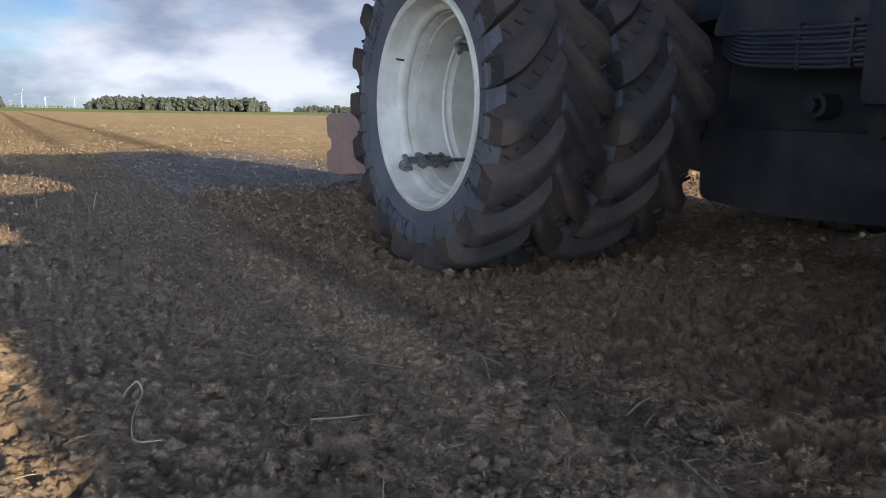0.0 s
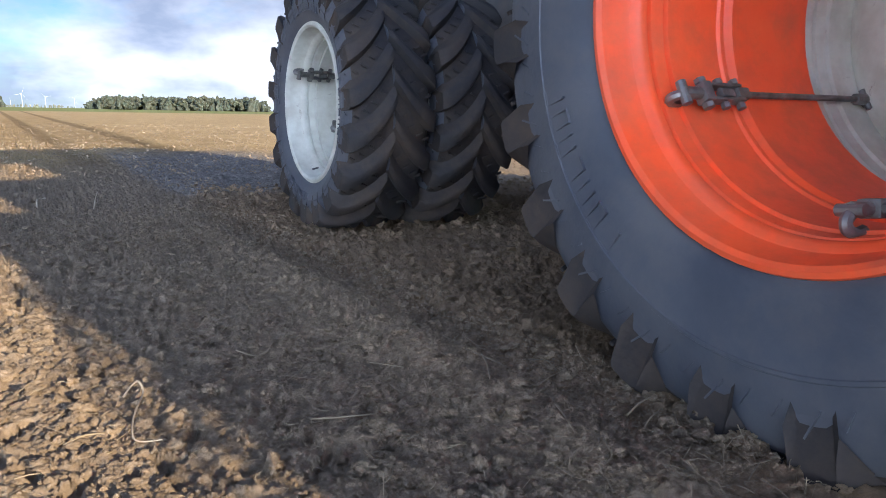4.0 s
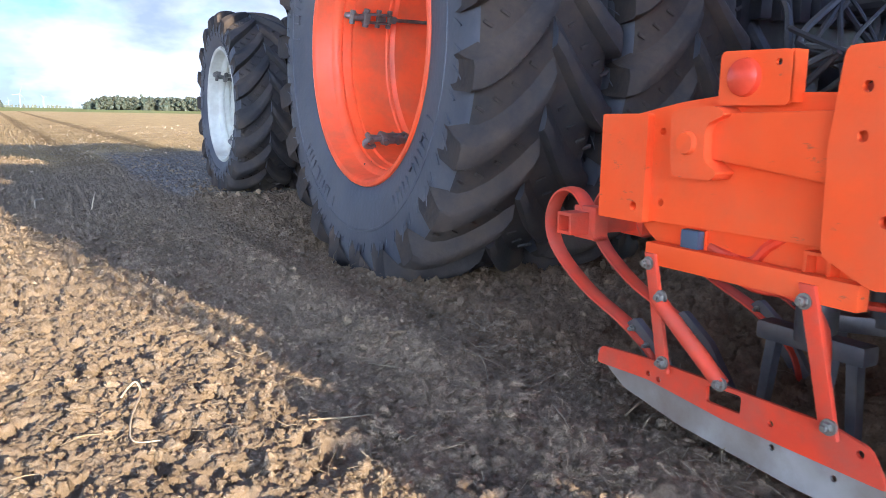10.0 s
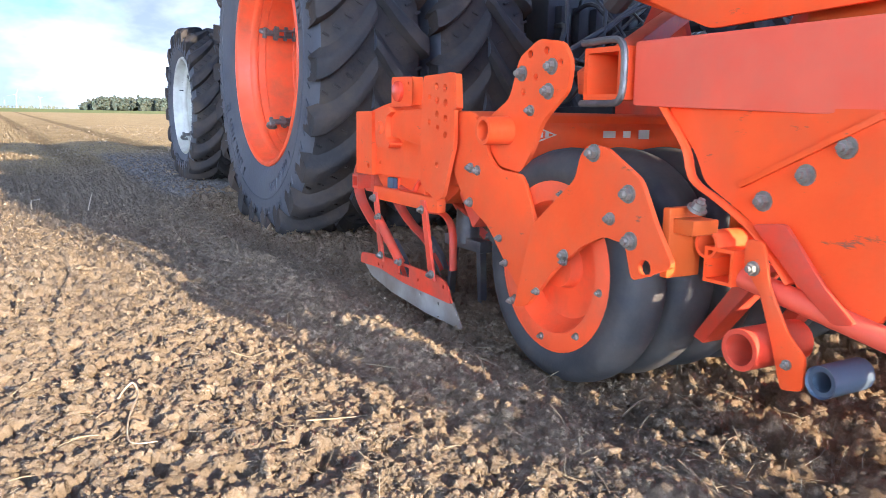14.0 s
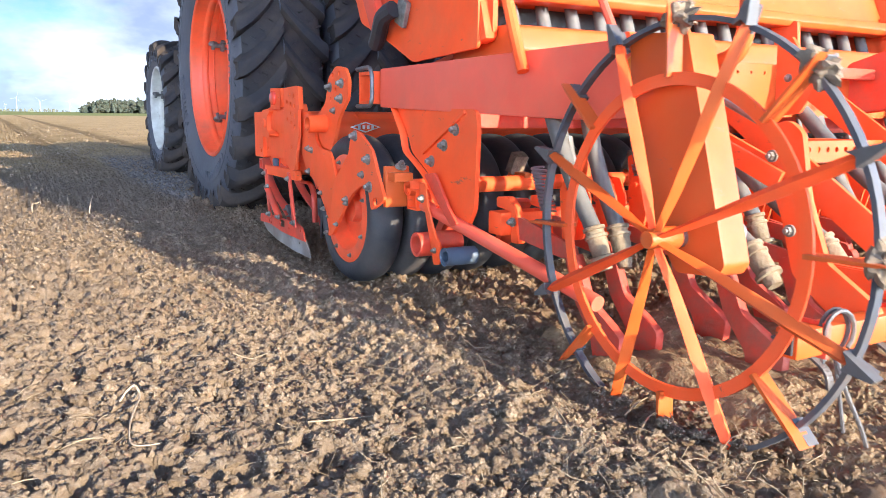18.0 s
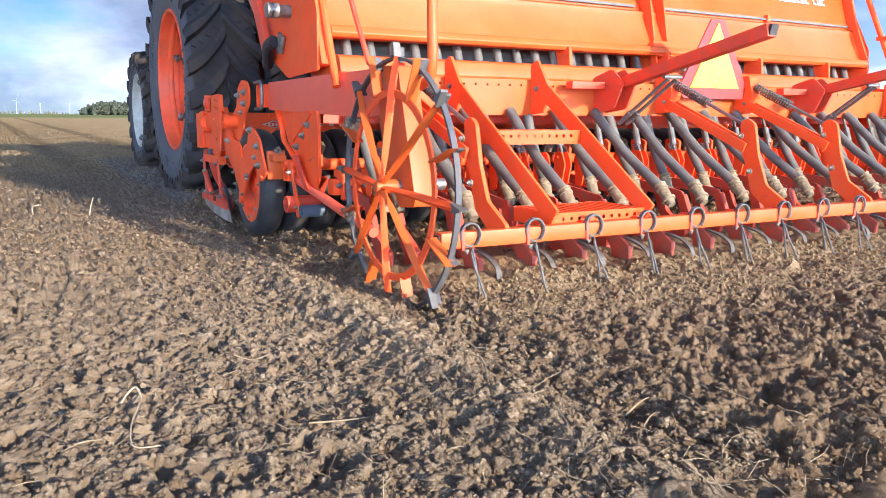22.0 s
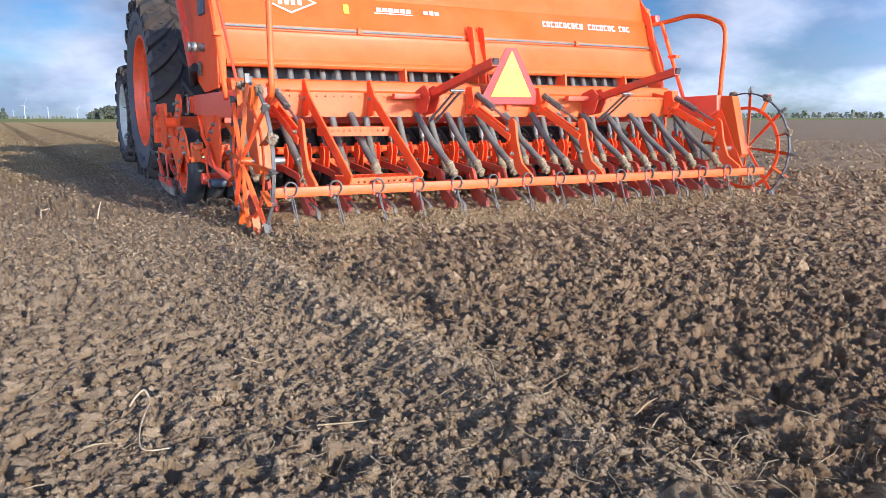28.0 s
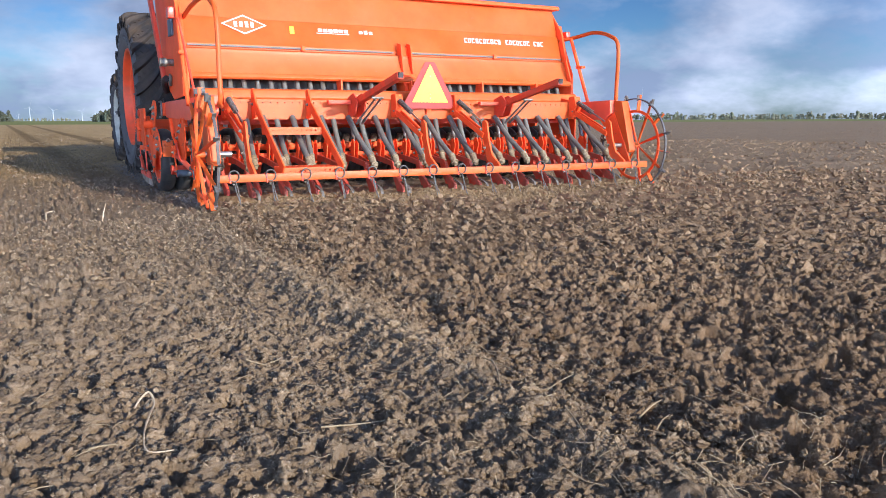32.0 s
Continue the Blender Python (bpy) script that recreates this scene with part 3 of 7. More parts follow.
def graded(lo, hi, step, end, grow=1.021, far_grow=1.08, back=1.10, near=11.0):
    """Grid lines: even from lo to hi, slowly wider up to near, then fast out to end."""
    mid = list(np.arange(lo, hi, step))
    up, d = [mid[-1]], step
    while up[-1] < end:
        d *= grow if up[-1] < near else far_grow
        up.append(up[-1] + d)
    dn, d = [mid[0]], step
    while dn[-1] > -end:
        d *= back
        dn.append(dn[-1] - d)
    return np.array(dn[:0:-1] + mid + up[1:])


def grid_mesh(name, xs, ys, z, mat):
    nx, ny = len(xs), len(ys)
    X, Y = np.meshgrid(xs, ys)
    co = np.stack([X.ravel(), Y.ravel(), z(X, Y).ravel()], 1).astype(np.float32)
    i = (np.arange(ny - 1)[:, None] * nx + np.arange(nx - 1)[None]).ravel()
    quads = np.stack([i, i + 1, i + nx + 1, i + nx], 1)
    return raw_mesh(name, co, quads, mat, True)


def raw_mesh(name, co, faces, mat, smooth):
    me = bpy.data.meshes.new(name)
    k = faces.shape[1]
    me.vertices.add(len(co)); me.loops.add(faces.size); me.polygons.add(len(faces))
    me.vertices.foreach_set("co", np.ascontiguousarray(co, np.float32).ravel())
    me.loops.foreach_set("vertex_index", np.ascontiguousarray(faces, np.int32).ravel())
    me.polygons.foreach_set("loop_start", np.arange(0, faces.size, k, dtype=np.int32))
    me.polygons.foreach_set("use_smooth", np.full(len(faces), smooth))
    me.materials.append(mat)
    me.update(calc_edges=True)
    return me


xs = graded(-0.30, 2.30, 0.0058, 4000)
ys = graded(0.92, 2.4, 0.0055, 4000)
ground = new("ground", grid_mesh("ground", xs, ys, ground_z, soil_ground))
tagged(ground, "dry crumbly tan loam field, partly tilled dark", "ground", kind="structure")


def clod_shapes(count, level, rng):
    out = []
    for k in range(count):
        bm = bmesh.new()
        if level:
            bmesh.ops.create_icosphere(bm, subdivisions=level, radius=1.0)
        else:                                       # eight faces will do for the far ones
            vs = [bm.verts.new(v) for v in ((1, 0, 0), (0, 1, 0), (-1, 0, 0), (0, -1, 0), (0, 0, 1), (0, 0, -1))]
            for i in range(4):
                bm.faces.new((vs[i], vs[(i + 1) % 4], vs[4]))
                bm.faces.new((vs[(i + 1) % 4], vs[i], vs[5]))
            bm.verts.index_update()
        bm.verts.ensure_lookup_table()
        co = np.array([v.co[:] for v in bm.verts])
        f = np.array([[v.index for v in q.verts] for q in bm.faces])
        bm.free()
        s = rng.uniform(0.7, 1.25, 3)
        r = np.ones(len(co))                        # broken faces: cut the ball by random planes
        for q in range(9):
            nrm = rng.normal(0, 1, 3)
            nrm /= np.linalg.norm(nrm)
            r = np.minimum(r, rng.uniform(0.5, 0.85) / np.maximum(co @ nrm, 0.05))
        co = co * r[:, None] * 1.18
        bumps = 1 + 0.5 * value_noise(co[:, 0] * 1.7 + 9 * k, co[:, 1] * 1.7 + co[:, 2] * 2.3, 11 + k) + 0.75 * value_noise(co[:, 0] * 3.7 + co[:, 2] * 3.1, co[:, 1] * 3.9 + 5 * k, 31 + k) + 0.55 * value_noise(co[:, 0] * 7.9 + co[:, 2] * 6.3, co[:, 1] * 8.3 - co[:, 2] * 4.1, 51 + k)
        if level > 2:
            bumps = bumps + 0.30 * value_noise(co[:, 0] * 15 + co[:, 2] * 11, co[:, 1] * 16 - co[:, 2] * 9, 71 + k)
        out.append((co * bumps[:, None] * s, f))
    return out


def scatter(name, x, y, size, shapes, rng, mat, label, category, sink=0.30, smooth=False):
    cos, fs, base = [], [], 0
    z0 = ground_z(x, y)
    which = rng.integers(0, len(shapes), len(x))
    for k, (co, f) in enumerate(shapes):
        idx = np.nonzero(which == k)[0]
        if not len(idx):
            continue
        a = rng.uniform(0, 2 * np.pi, len(idx))
        c, s = np.cos(a), np.sin(a)
        flip = rng.uniform(0.45, 0.90, len(idx))
        P = co[None] * size[idx, None, None]
        px = P[:, :, 0] * c[:, None] - P[:, :, 1] * s[:, None] + x[idx, None]
        py = P[:, :, 0] * s[:, None] + P[:, :, 1] * c[:, None] + y[idx, None]
        pz = P[:, :, 2] * flip[:, None] + (z0[idx] + size[idx] * (flip - 2 * sink * flip))[:, None]
        cos.append(np.stack([px, py, pz], 2).reshape(-1, 3))
        nv = len(co)
        fs.append((f[None] + (np.arange(len(idx)) * nv)[:, None, None]).reshape(-1, 3) + base)
        base += nv * len(idx)
    ob = new(name, raw_mesh(name, np.concatenate(cos), np.concatenate(fs), mat, smooth))
    return tagged(ob, label, category, kind="stuff")


def spread(rng, n, x0, x1, y0, y1, power=1.8):
    """Positions that thin out with the distance along y."""
    x = rng.uniform(x0, x1, n)
    y = y0 + (y1 - y0) * rng.uniform(0, 1, n) ** power
    return x, y


rng = np.random.default_rng(7)
fine, rough = clod_shapes(12, 3, rng), clod_shapes(10, 1, rng)
tiny = clod_shapes(8, 0, np.random.default_rng(8))


def sizes(rng, n, lo, hi, k=3.0):
    return lo + (hi - lo) * rng.uniform(0, 1, n) ** k


def crumbs(name, n, box4, power, lo, hi, k, shapes, mat, label, sink=0.3):
    """Loose pieces strewn over a stretch of the field; only the larger ones are worn smooth."""
    x, y = spread(rng, n, *box4, power)
    scatter(name, x, y, sizes(rng, n, lo, hi, k), shapes, rng, mat, label, "clods", sink, shapes is fine)


crumbs("soil_clods", 900, (-0.3, 1.25, 0.9, 4.2), 1.7, 0.007, 0.020, 2.2, fine, soil_dry, "dry tan clods on the untilled strip", 0.46)
crumbs("soil_crumbs", 24000, (-0.3, 1.3, 0.9, 5.5), 2.0, 0.0025, 0.0085, 1.7, rough, soil_dry, "fine dry crumbs on the untilled strip", 0.40)
crumbs("soil_clods", 700, (0.45, 1.3, 1.0, 4.0), 1.5, 0.006, 0.015, 2.0, fine, soil_dry, "small rounded clods on the smooth strip", 0.36)
crumbs("soil_crumbs", 9000, (0.42, 1.3, 0.95, 5.0), 1.6, 0.003, 0.0085, 1.6, rough, soil_dry, "crumbs rolled over the smooth strip", 0.34)
crumbs("soil_crumbs", 11000, (-0.4, 1.6, 4.0, 16.0), 1.4, 0.004, 0.014, 2.2, tiny, soil_dry, "small dry crumbs along the field")
crumbs("tilled_clods", 1300, (1.1, 3.6, 0.75, 4.4), 1.4, 0.006, 0.018, 2.0, fine, soil_moist, "moist brown clods turned up by the harrow", 0.42)
crumbs("tilled_crumbs", 20000, (1.05, 4.2, 0.75, 5.2), 1.6, 0.003, 0.0095, 1.9, rough, soil_moist, "fine moist crumbs of the new seedbed", 0.36)
crumbs("tilled_clods", 12000, (1.2, 9.0, 2.0, 6.4), 1.1, 0.007, 0.027, 2.2, rough, soil_moist, "moist brown clods across the seedbed")
crumbs("old_clods", 9000, (5.5, 20, 2.5, 18), 1.2, 0.010, 0.034, 2.0, rough, soil_moist, "grey-brown clods of the older seedbed")


def field_clods(name, n, r0, r1, a0, a1, keep, mat, label, seed):
    """Clods standing out of the far field, thinner with the distance."""
    g = np.random.default_rng(seed)
    d = r0 * (r1 / r0) ** g.uniform(0, 1, n)
    a = np.radians(g.uniform(a0, a1, n))
    x, y = d * np.sin(a), d * np.cos(a)
    ok = keep(x, y)
    x, y, d = x[ok], y[ok], d[ok]
    s = (0.006 + 0.011 * g.uniform(0, 1, len(x)) ** 2) * (1 + d / 40)
    scatter(name, x, y, s, tiny, g, mat, label, "clods", 0.25)


field_clods("field_clods", 15000, 8.0, 34, -6, 62, lambda x, y: (x - OLD_SLOPE * np.maximum(y - 8, 0) < OLD_X) & ((x < STRIP_X) | (y > STRIP_Y)), soil_dry, "dry tan clods standing out of the field", 41)
field_clods("field_clods", 9000, 6.0, 60, 15, 66, lambda x, y: x - OLD_SLOPE * np.maximum(y - 8, 0) >= OLD_X, soil_moist, "grey-brown clods of the worked field", 42)


def straws(name, n, x0, x1, y0, y1, power, seed, label, lengths=(0.02, 0.11)):
    rng = np.random.default_rng(seed)
    x, y = spread(rng, n, x0, x1, y0, y1, power)
    L = lengths[0] + (lengths[1] - lengths[0]) * rng.uniform(0, 1, n) ** 3
    a, tilt, bend = rng.uniform(0, np.pi, n), rng.normal(0, 0.22, n), rng.normal(0, 0.25, n)
    r = rng.uniform(0.0005, 0.0014, n)
    co = np.zeros((n, 9, 3))
    z0 = ground_z(x, y)
    for i, t in enumerate((-0.5, 0.0, 0.5)):
        px = x + np.cos(a + bend * t) * L * t
        py = y + np.sin(a + bend * t) * L * t
        pz = np.maximum(ground_z(px, py), z0 - 0.004) + 0.008 + np.abs(tilt) * L * (t + 0.5)
        for j in range(3):
            q = 2 * np.pi * j / 3
            co[:, i * 3 + j] = np.stack([px - np.sin(a) * r * np.cos(q), py + np.cos(a) * r * np.cos(q), pz + r * np.sin(q)], 1)
    f = []
    for i in range(2):
        for j in range(3):
            f.append((i * 3 + j, i * 3 + (j + 1) % 3, i * 3 + 3 + (j + 1) % 3, i * 3 + 3 + j))
    f = np.array(f)
    faces = (f[None] + (np.arange(n) * 9)[:, None, None]).reshape(-1, 4)
    ob = new(name, raw_mesh(name, co.reshape(-1, 3), faces, straw_bits, True))
    return tagged(ob, label, "straw", kind="stuff")


straws("straw_litter", 1500, -0.3, 1.4, 0.8, 7.0, 1.7, 3, "bits of pale straw scattered over the soil", (0.012, 0.085))
straws("straw_litter", 850, 0.35, 1.5, 0.9, 5.0, 1.5, 6, "short bits of pale straw on the smooth strip", (0.010, 0.045))
straws("straw_litter", 1100, 1.2, 7.0, 0.8, 6.5, 1.4, 4, "bits of straw mixed into the tilled soil", (0.015, 0.10))


# ---- tractor ----
MID = 3.257                                         # the machine's middle, across
tractor = thing("tractor", (MID, 7.5, 0), "large dark tractor on dual wheels pulling a seed drill", "tractor")


def tyre_mesh(name, w, R, bead, lug, pairs, mat, sweep):
    """A ribbed drive tyre about the x axis, its outer side towards -x; the lugs sweep by that length from shoulder to middle."""
    bm = bmesh.new()
    H = R - bead
    half = [(0.385, bead - 0.004), (0.400, bead + 0.010), (0.418, bead + 0.022), (0.430, bead + 0.040), (0.436, bead + 0.045), (0.462, bead + H * 0.26), (0.482, bead + H * 0.38),
            (0.492, bead + H * 0.48), (0.498, bead + H * 0.485), (0.498, bead + H * 0.505), (0.493, bead + H * 0.51), (0.492, bead + H * 0.60), (0.484, bead + H * 0.70), (0.470, R - 0.070),
            (0.448, R - 0.042), (0.41, R - 0.024), (0.34, R - 0.012), (0.24, R - 0.005), (0.12, R - 0.001)]
    prof = [(-a * w, r) for a, r in half] + [(0, R)] + [(a * w, r) for a, r in half[::-1]]
    prof += [(0.36 * w, bead + 0.03), (0.40 * w, bead + 0.10), (0, R - 0.05), (-0.40 * w, bead + 0.10), (-0.36 * w, bead + 0.03)]
    revolve(bm, prof, 120, closed=True)
    body = len(bm.faces)

    def base_r(x):
        u = min(abs(x) / (w / 2), 1)
        return R - 0.010 * u * u - 0.060 * u ** 8

    delta, stations = sweep / R, 13
    for side in (-1, 1):
        for k in range(pairs):
            f0 = 2 * math.pi * (k + (0.5 if side > 0 else 0)) / pairs
            rings = []
            for i in range(stations):
                u = (i - 1) / (stations - 2)
                v = max(u, 0)
                x = side * w * (0.505 - 0.515 * v)
                ph = f0 - delta * (0.35 * v + 0.65 * v ** 1.9)
                rb = base_r(x) - 0.012
                top = R + lug - 0.030 * min(1, abs(x) / (w / 2)) ** 5
                hw = 0.036 - 0.006 * v + 0.010 * (1 - v) ** 3
                lead, trail = 0.016, 0.050 + 0.025 * v
                if i == 0:                          # the lug's foot on the side wall
                    x, rb, top, hw, trail, lead = side * w * 0.487, R - 0.165, R - 0.120, 0.040, 0.016, 0.010
                if i == 1:
                    x, rb = side * w * 0.512, R - 0.110
                    top -= 0.012
                    trail = 0.022
                if i == stations - 1:
                    top -= lug * 0.35
                c = min(0.009, (top - rb) * 0.3)
                rings.append([(x, rb, ph - (hw + trail) / R), (x, rb + (top - rb) * 0.45, ph - (hw + trail * 0.42) / R), (x, top - c, ph - (hw + 0.006) / R), (x, top, ph - (hw - 0.010) / R),
                              (x, top + 0.002, ph), (x, top, ph + (hw - 0.008) / R), (x, top - c, ph + hw / R), (x, rb, ph + (hw + lead) / R)])
            vs = [[bm.verts.new((x, r * math.cos(a), r * math.sin(a))) for x, r, a in ring] for ring in rings]
            for i, (a, b) in enumerate(zip(vs, vs[1:])):
                for j in range(7):
                    bm.faces.new((a[j], a[j + 1], b[j + 1], b[j])).material_index = 1
            bm.faces.new(vs[0]); bm.faces.new(vs[-1][::-1])
    # small bars in the gaps between the lugs
    for side in (-1, 1):
        for k in range(pairs):
            f0 = 2 * math.pi * (k + 0.46 + (0.5 if side > 0 else 0)) / pairs
            for u in (0.16, 0.34, 0.54, 0.74):
                x = side * w * (0.505 - 0.515 * u)
                ph = f0 - delta * (0.35 * u + 0.65 * u ** 1.9)
                m = Matrix.Rotation(ph, 4, "X") @ Matrix.Translation((x, base_r(x) + 0.001, 0)) @ Matrix.Rotation(0.45 * side, 4, "Y")
                vs = box(bm, (0, 0, 0), (0.036, 0.010, 0.012), bevel=0.003)
                bmesh.ops.transform(bm, matrix=m, verts=vs)
                for f in {f for v in vs for f in v.link_faces}:
                    f.material_index = 1
    bm.faces.ensure_lookup_table()
    for f in bm.faces[:body]:
        if math.hypot(*f.calc_center_median().yz) > R - 0.045:
            f.material_index = 1

    def raised(a, r, dx, length, width, lean=0.0, height=0.004):
        """A low bar on the outer side wall; length runs along the radius."""
        m = Matrix.Rotation(a, 4, "X") @ Matrix.Translation((-w * dx, r, 0)) @ Matrix.Rotation(lean, 4, "X")
        bmesh.ops.transform(bm, matrix=m, verts=box(bm, (0, 0, 0), (height * 2, length, width)))
    # raised marks round the outer side wall, as plain outlined bars, in groups
    rm, size = bead + H * 0.40, H * 0.17
    for g0, count in ((0.25, 7), (1.75, 6), (3.05, 8), (4.75, 6)):
        for j in range(count):
            a = g0 + j * 0.098
            raised(a, rm, 0.484, size, 0.005)
            if j % 3:
                raised(a + 0.052, rm, 0.484, size, 0.005)
            raised(a + 0.026, rm + size * 0.45, 0.487, 0.005, 0.040)
            if j % 2:
                raised(a + 0.026, rm - size * 0.45, 0.479, 0.005, 0.040)
    for j in range(pairs * 3):                      # short slanting ribs under the shoulder
        a = 2 * math.pi * j / (pairs * 3)
        raised(a, bead + H * (0.66 if j % 3 else 0.70), 0.487, H * (0.11 if j % 3 else 0.17), 0.0045, 0.55)
    return mesh(name, bm, [mat, tread_rubber])


def rim_mesh(name, w, bead, mat, disc, reach=0.0):
    bm = bmesh.new()
    a = w * 0.40
    out = [(-a - 0.010, bead + 0.024), (-a - 0.019, bead + 0.020), (-a - 0.021, bead + 0.008), (-a - 0.012, bead - 0.004), (-a + 0.012, bead - 0.010), (-a + 0.052, bead - 0.016),
           (-a + 0.062, bead - 0.021), (-a + 0.070, bead - 0.036), (-a + 0.082, bead - 0.043), (-a + 0.098, bead - 0.043), (-a + 0.100, bead - 0.034), (-a + 0.105, bead - 0.034),
           (-a + 0.107, bead - 0.047), (-a + 0.142, bead - 0.052), (-a + 0.144, bead - 0.046), (-a + 0.148, bead - 0.046), (-a + 0.150, bead - 0.060)]
    if reach:                                       # spacer drum on to the inner wheel, with a weld round its middle
        mid = -a + 0.150 + (reach + a - 0.150) * 0.36
        out += [(mid - 0.012, bead - 0.063), (mid - 0.006, bead - 0.070), (mid + 0.006, bead - 0.071), (mid + 0.010, bead - 0.064), (mid + 0.030, bead - 0.078), (reach, bead - 0.080), (reach, bead - 0.060)]
    else:
        out += [(a * 0.25, bead - 0.066), (a * 0.32, bead - 0.042), (a - 0.05, bead - 0.036), (a - 0.03, bead - 0.010), (a + 0.01, bead - 0.004), (a + 0.018, bead + 0.012), (a + 0.010, bead + 0.022)]
    inn = [(out[-1][0], bead + 0.012), (out[0][0], bead + 0.030)]
    revolve(bm, out + inn, 84, closed=True)
    if disc:
        revolve(bm, [(0.02, bead - 0.066), (-0.02, bead - 0.12), (-0.03, bead * 0.5), (0.03, bead * 0.42), (0.03, 0.20), (-0.03, 0.18), (-0.04, 0.0)], 48)
        revolve(bm, [(0.035, bead - 0.066), (-0.005, bead - 0.12), (-0.015, bead * 0.5), (0.045, bead * 0.42), (0.045, 0.20), (0.03, 0.0)], 48)
    return mesh(name, bm, mat)


def clamp_mesh(length):
    """A wheel clamp: hooked head, two cheeks with cross bolts, turnbuckle and rod along the x axis."""
    bm = bmesh.new()
    tube(bm, [(0.10, 0, 0), (length, 0, 0)], 0.0085, 8)
    tube(bm, [(-0.10, 0, 0), (-0.035, 0, 0)], [0.017, 0.015], 10)
    tube(bm, [(-0.098, -0.030, 0), (-0.098, 0.030, 0)], 0.013, 10)
    tube(bm, spline([(-0.095, 0, 0.004), (-0.115, 0, 0.020), (-0.110, 0, 0.038), (-0.085, 0, 0.048), (-0.060, 0, 0.042)], 4), 0.013, 8)
    box(bm, (-0.030, 0, 0), (0.030, 0.052, 0.040), bevel=0.006)
    for s in (-1, 1):
        box(bm, (0.030, s * 0.019, 0), (0.130, 0.008, 0.030), bevel=0.003)
    for x, r in ((-0.030, 0.010), (0.030, 0.008), (0.085, 0.008)):
        tube(bm, [(x, -0.040, 0), (x, -0.027, 0), (x, -0.026, 0), (x, 0.026, 0), (x, 0.027, 0), (x, 0.040, 0)], [r * 1.5, r * 1.5, r, r, r * 1.5, r * 1.5], 6)
    box(bm, (0.045, 0, 0), (0.045, 0.022, 0.022), bevel=0.004)
    box(bm, (0.100, 0, 0), (0.040, 0.030, 0.026), bevel=0.005)
    tube(bm, [(length - 0.06, 0, 0), (length - 0.015, 0, 0)], 0.016, 8)
    tube(bm, spline([(length - 0.03, 0, 0), (length + 0.01, 0, 0.008), (length + 0.018, 0, 0.035), (length - 0.005, 0, 0.05)], 4), 0.014, 8)
    tube(bm, [(length - 0.01, -0.030, 0), (length - 0.01, 0.030, 0)], 0.010, 8)
    return mesh("clamp", bm, clamp_steel)


REAR = dict(w=0.55, R=0.964, bead=0.558, lug=0.040, pairs=23)
FRONT = dict(w=0.46, R=0.669, bead=0.412, lug=0.036, pairs=19)
rear_tyre = tyre_mesh("tyre", REAR["w"], REAR["R"], REAR["bead"], REAR["lug"], REAR["pairs"], rubber, 0.27)
front_tyre = tyre_mesh("tyre", FRONT["w"], FRONT["R"], FRONT["bead"], FRONT["lug"], FRONT["pairs"], rubber, 0.23)
rear_rim_outer = rim_mesh("rim", REAR["w"], REAR["bead"], rim_orange, False, 0.425)
rear_rim_inner = rim_mesh("rim", REAR["w"], REAR["bead"] - 0.01, rim_cream, True)
front_rim_outer = rim_mesh("rim", FRONT["w"], FRONT["bead"], rim_cream, False, 0.34)
front_rim_inner = rim_mesh("rim", FRONT["w"], FRONT["bead"] - 0.01, rim_cream, True)
rear_clamp, front_clamp = clamp_mesh(0.62), clamp_mesh(0.50)
plain_hub = mesh("hub", revolve(bmesh.new(), [(-0.09, 0), (-0.09, 0.06), (-0.07, 0.10), (0.02, 0.13), (0.04, 0)], 24), rim_cream)
valve_mesh = mesh("valve", tube(bmesh.new(), [(0, 0, 0), (-0.035, 0.01, 0.0)], 0.005, 6), black_iron)
WHEELS = []


def wheel(name, x, y, z, tyre, rim, clamp, flip, label, bead, phase, front):
    w = new(name)
    w.empty_display_size = 0.2
    w.parent = tractor
    w.location = Vector((x, y, z)) - OFF[tractor]
    tagged(w, label)
    for nm, data in (("tyre", tyre), ("rim", rim)):
        o = new(nm, data)
        o.parent, o.matrix_local = w, Matrix.Rotation(math.pi, 4, "Z") @ Matrix.Rotation(math.pi, 4, "X") if flip else Matrix()
    if clamp:
        for at in ((138, 308) if front else (38.8, 110.8, 189, 261, 331)):
            o = new("clamp", clamp)
            o.parent = w
            o.matrix_local = Matrix.Rotation(radians(at), 4, "X") @ Matrix.Translation(((-0.070 if front else 0.000) * (-1 if flip else 1), bead - 0.102, 0)) @ Matrix.Rotation(-math.pi / 2, 4, "X") @ (
                Matrix.Rotation(math.pi, 4, "Z") if flip else Matrix())
        o = new("valve", valve_mesh)
        o.parent = w
        o.matrix_local = Matrix.Rotation(radians(phase), 4, "X") @ Matrix.Translation((-0.12 if not flip else 0.12, bead - 0.04, 0))
    else:
        o = new("hub", plain_hub)
        o.parent = w
    WHEELS.append((w, front, x, y, z))
    return w


for side in (0, 1):
    m = lambda v: v if not side else 2 * MID - v
    wheel("rear_wheel", m(1.522), 5.945, 0.922, rear_tyre, rear_rim_outer, rear_clamp, side, "outer rear dual wheel with a deep orange rim", REAR["bead"], 98, False)
    wheel("rear_wheel", m(2.135), 5.945, 0.922, rear_tyre, rear_rim_inner, None, side, "inner rear dual wheel with a cream rim", REAR["bead"], 0, False)
    wheel("front_wheel", m(1.68), 9.15, 0.685, front_tyre, front_rim_outer, front_clamp, side, "outer front dual wheel with a deep cream rim", FRONT["bead"], 30, True)
    wheel("front_wheel", m(2.19), 9.15, 0.685, front_tyre, front_rim_inner, None, side, "inner front dual wheel with a cream rim", FRONT["bead"], 0, True)


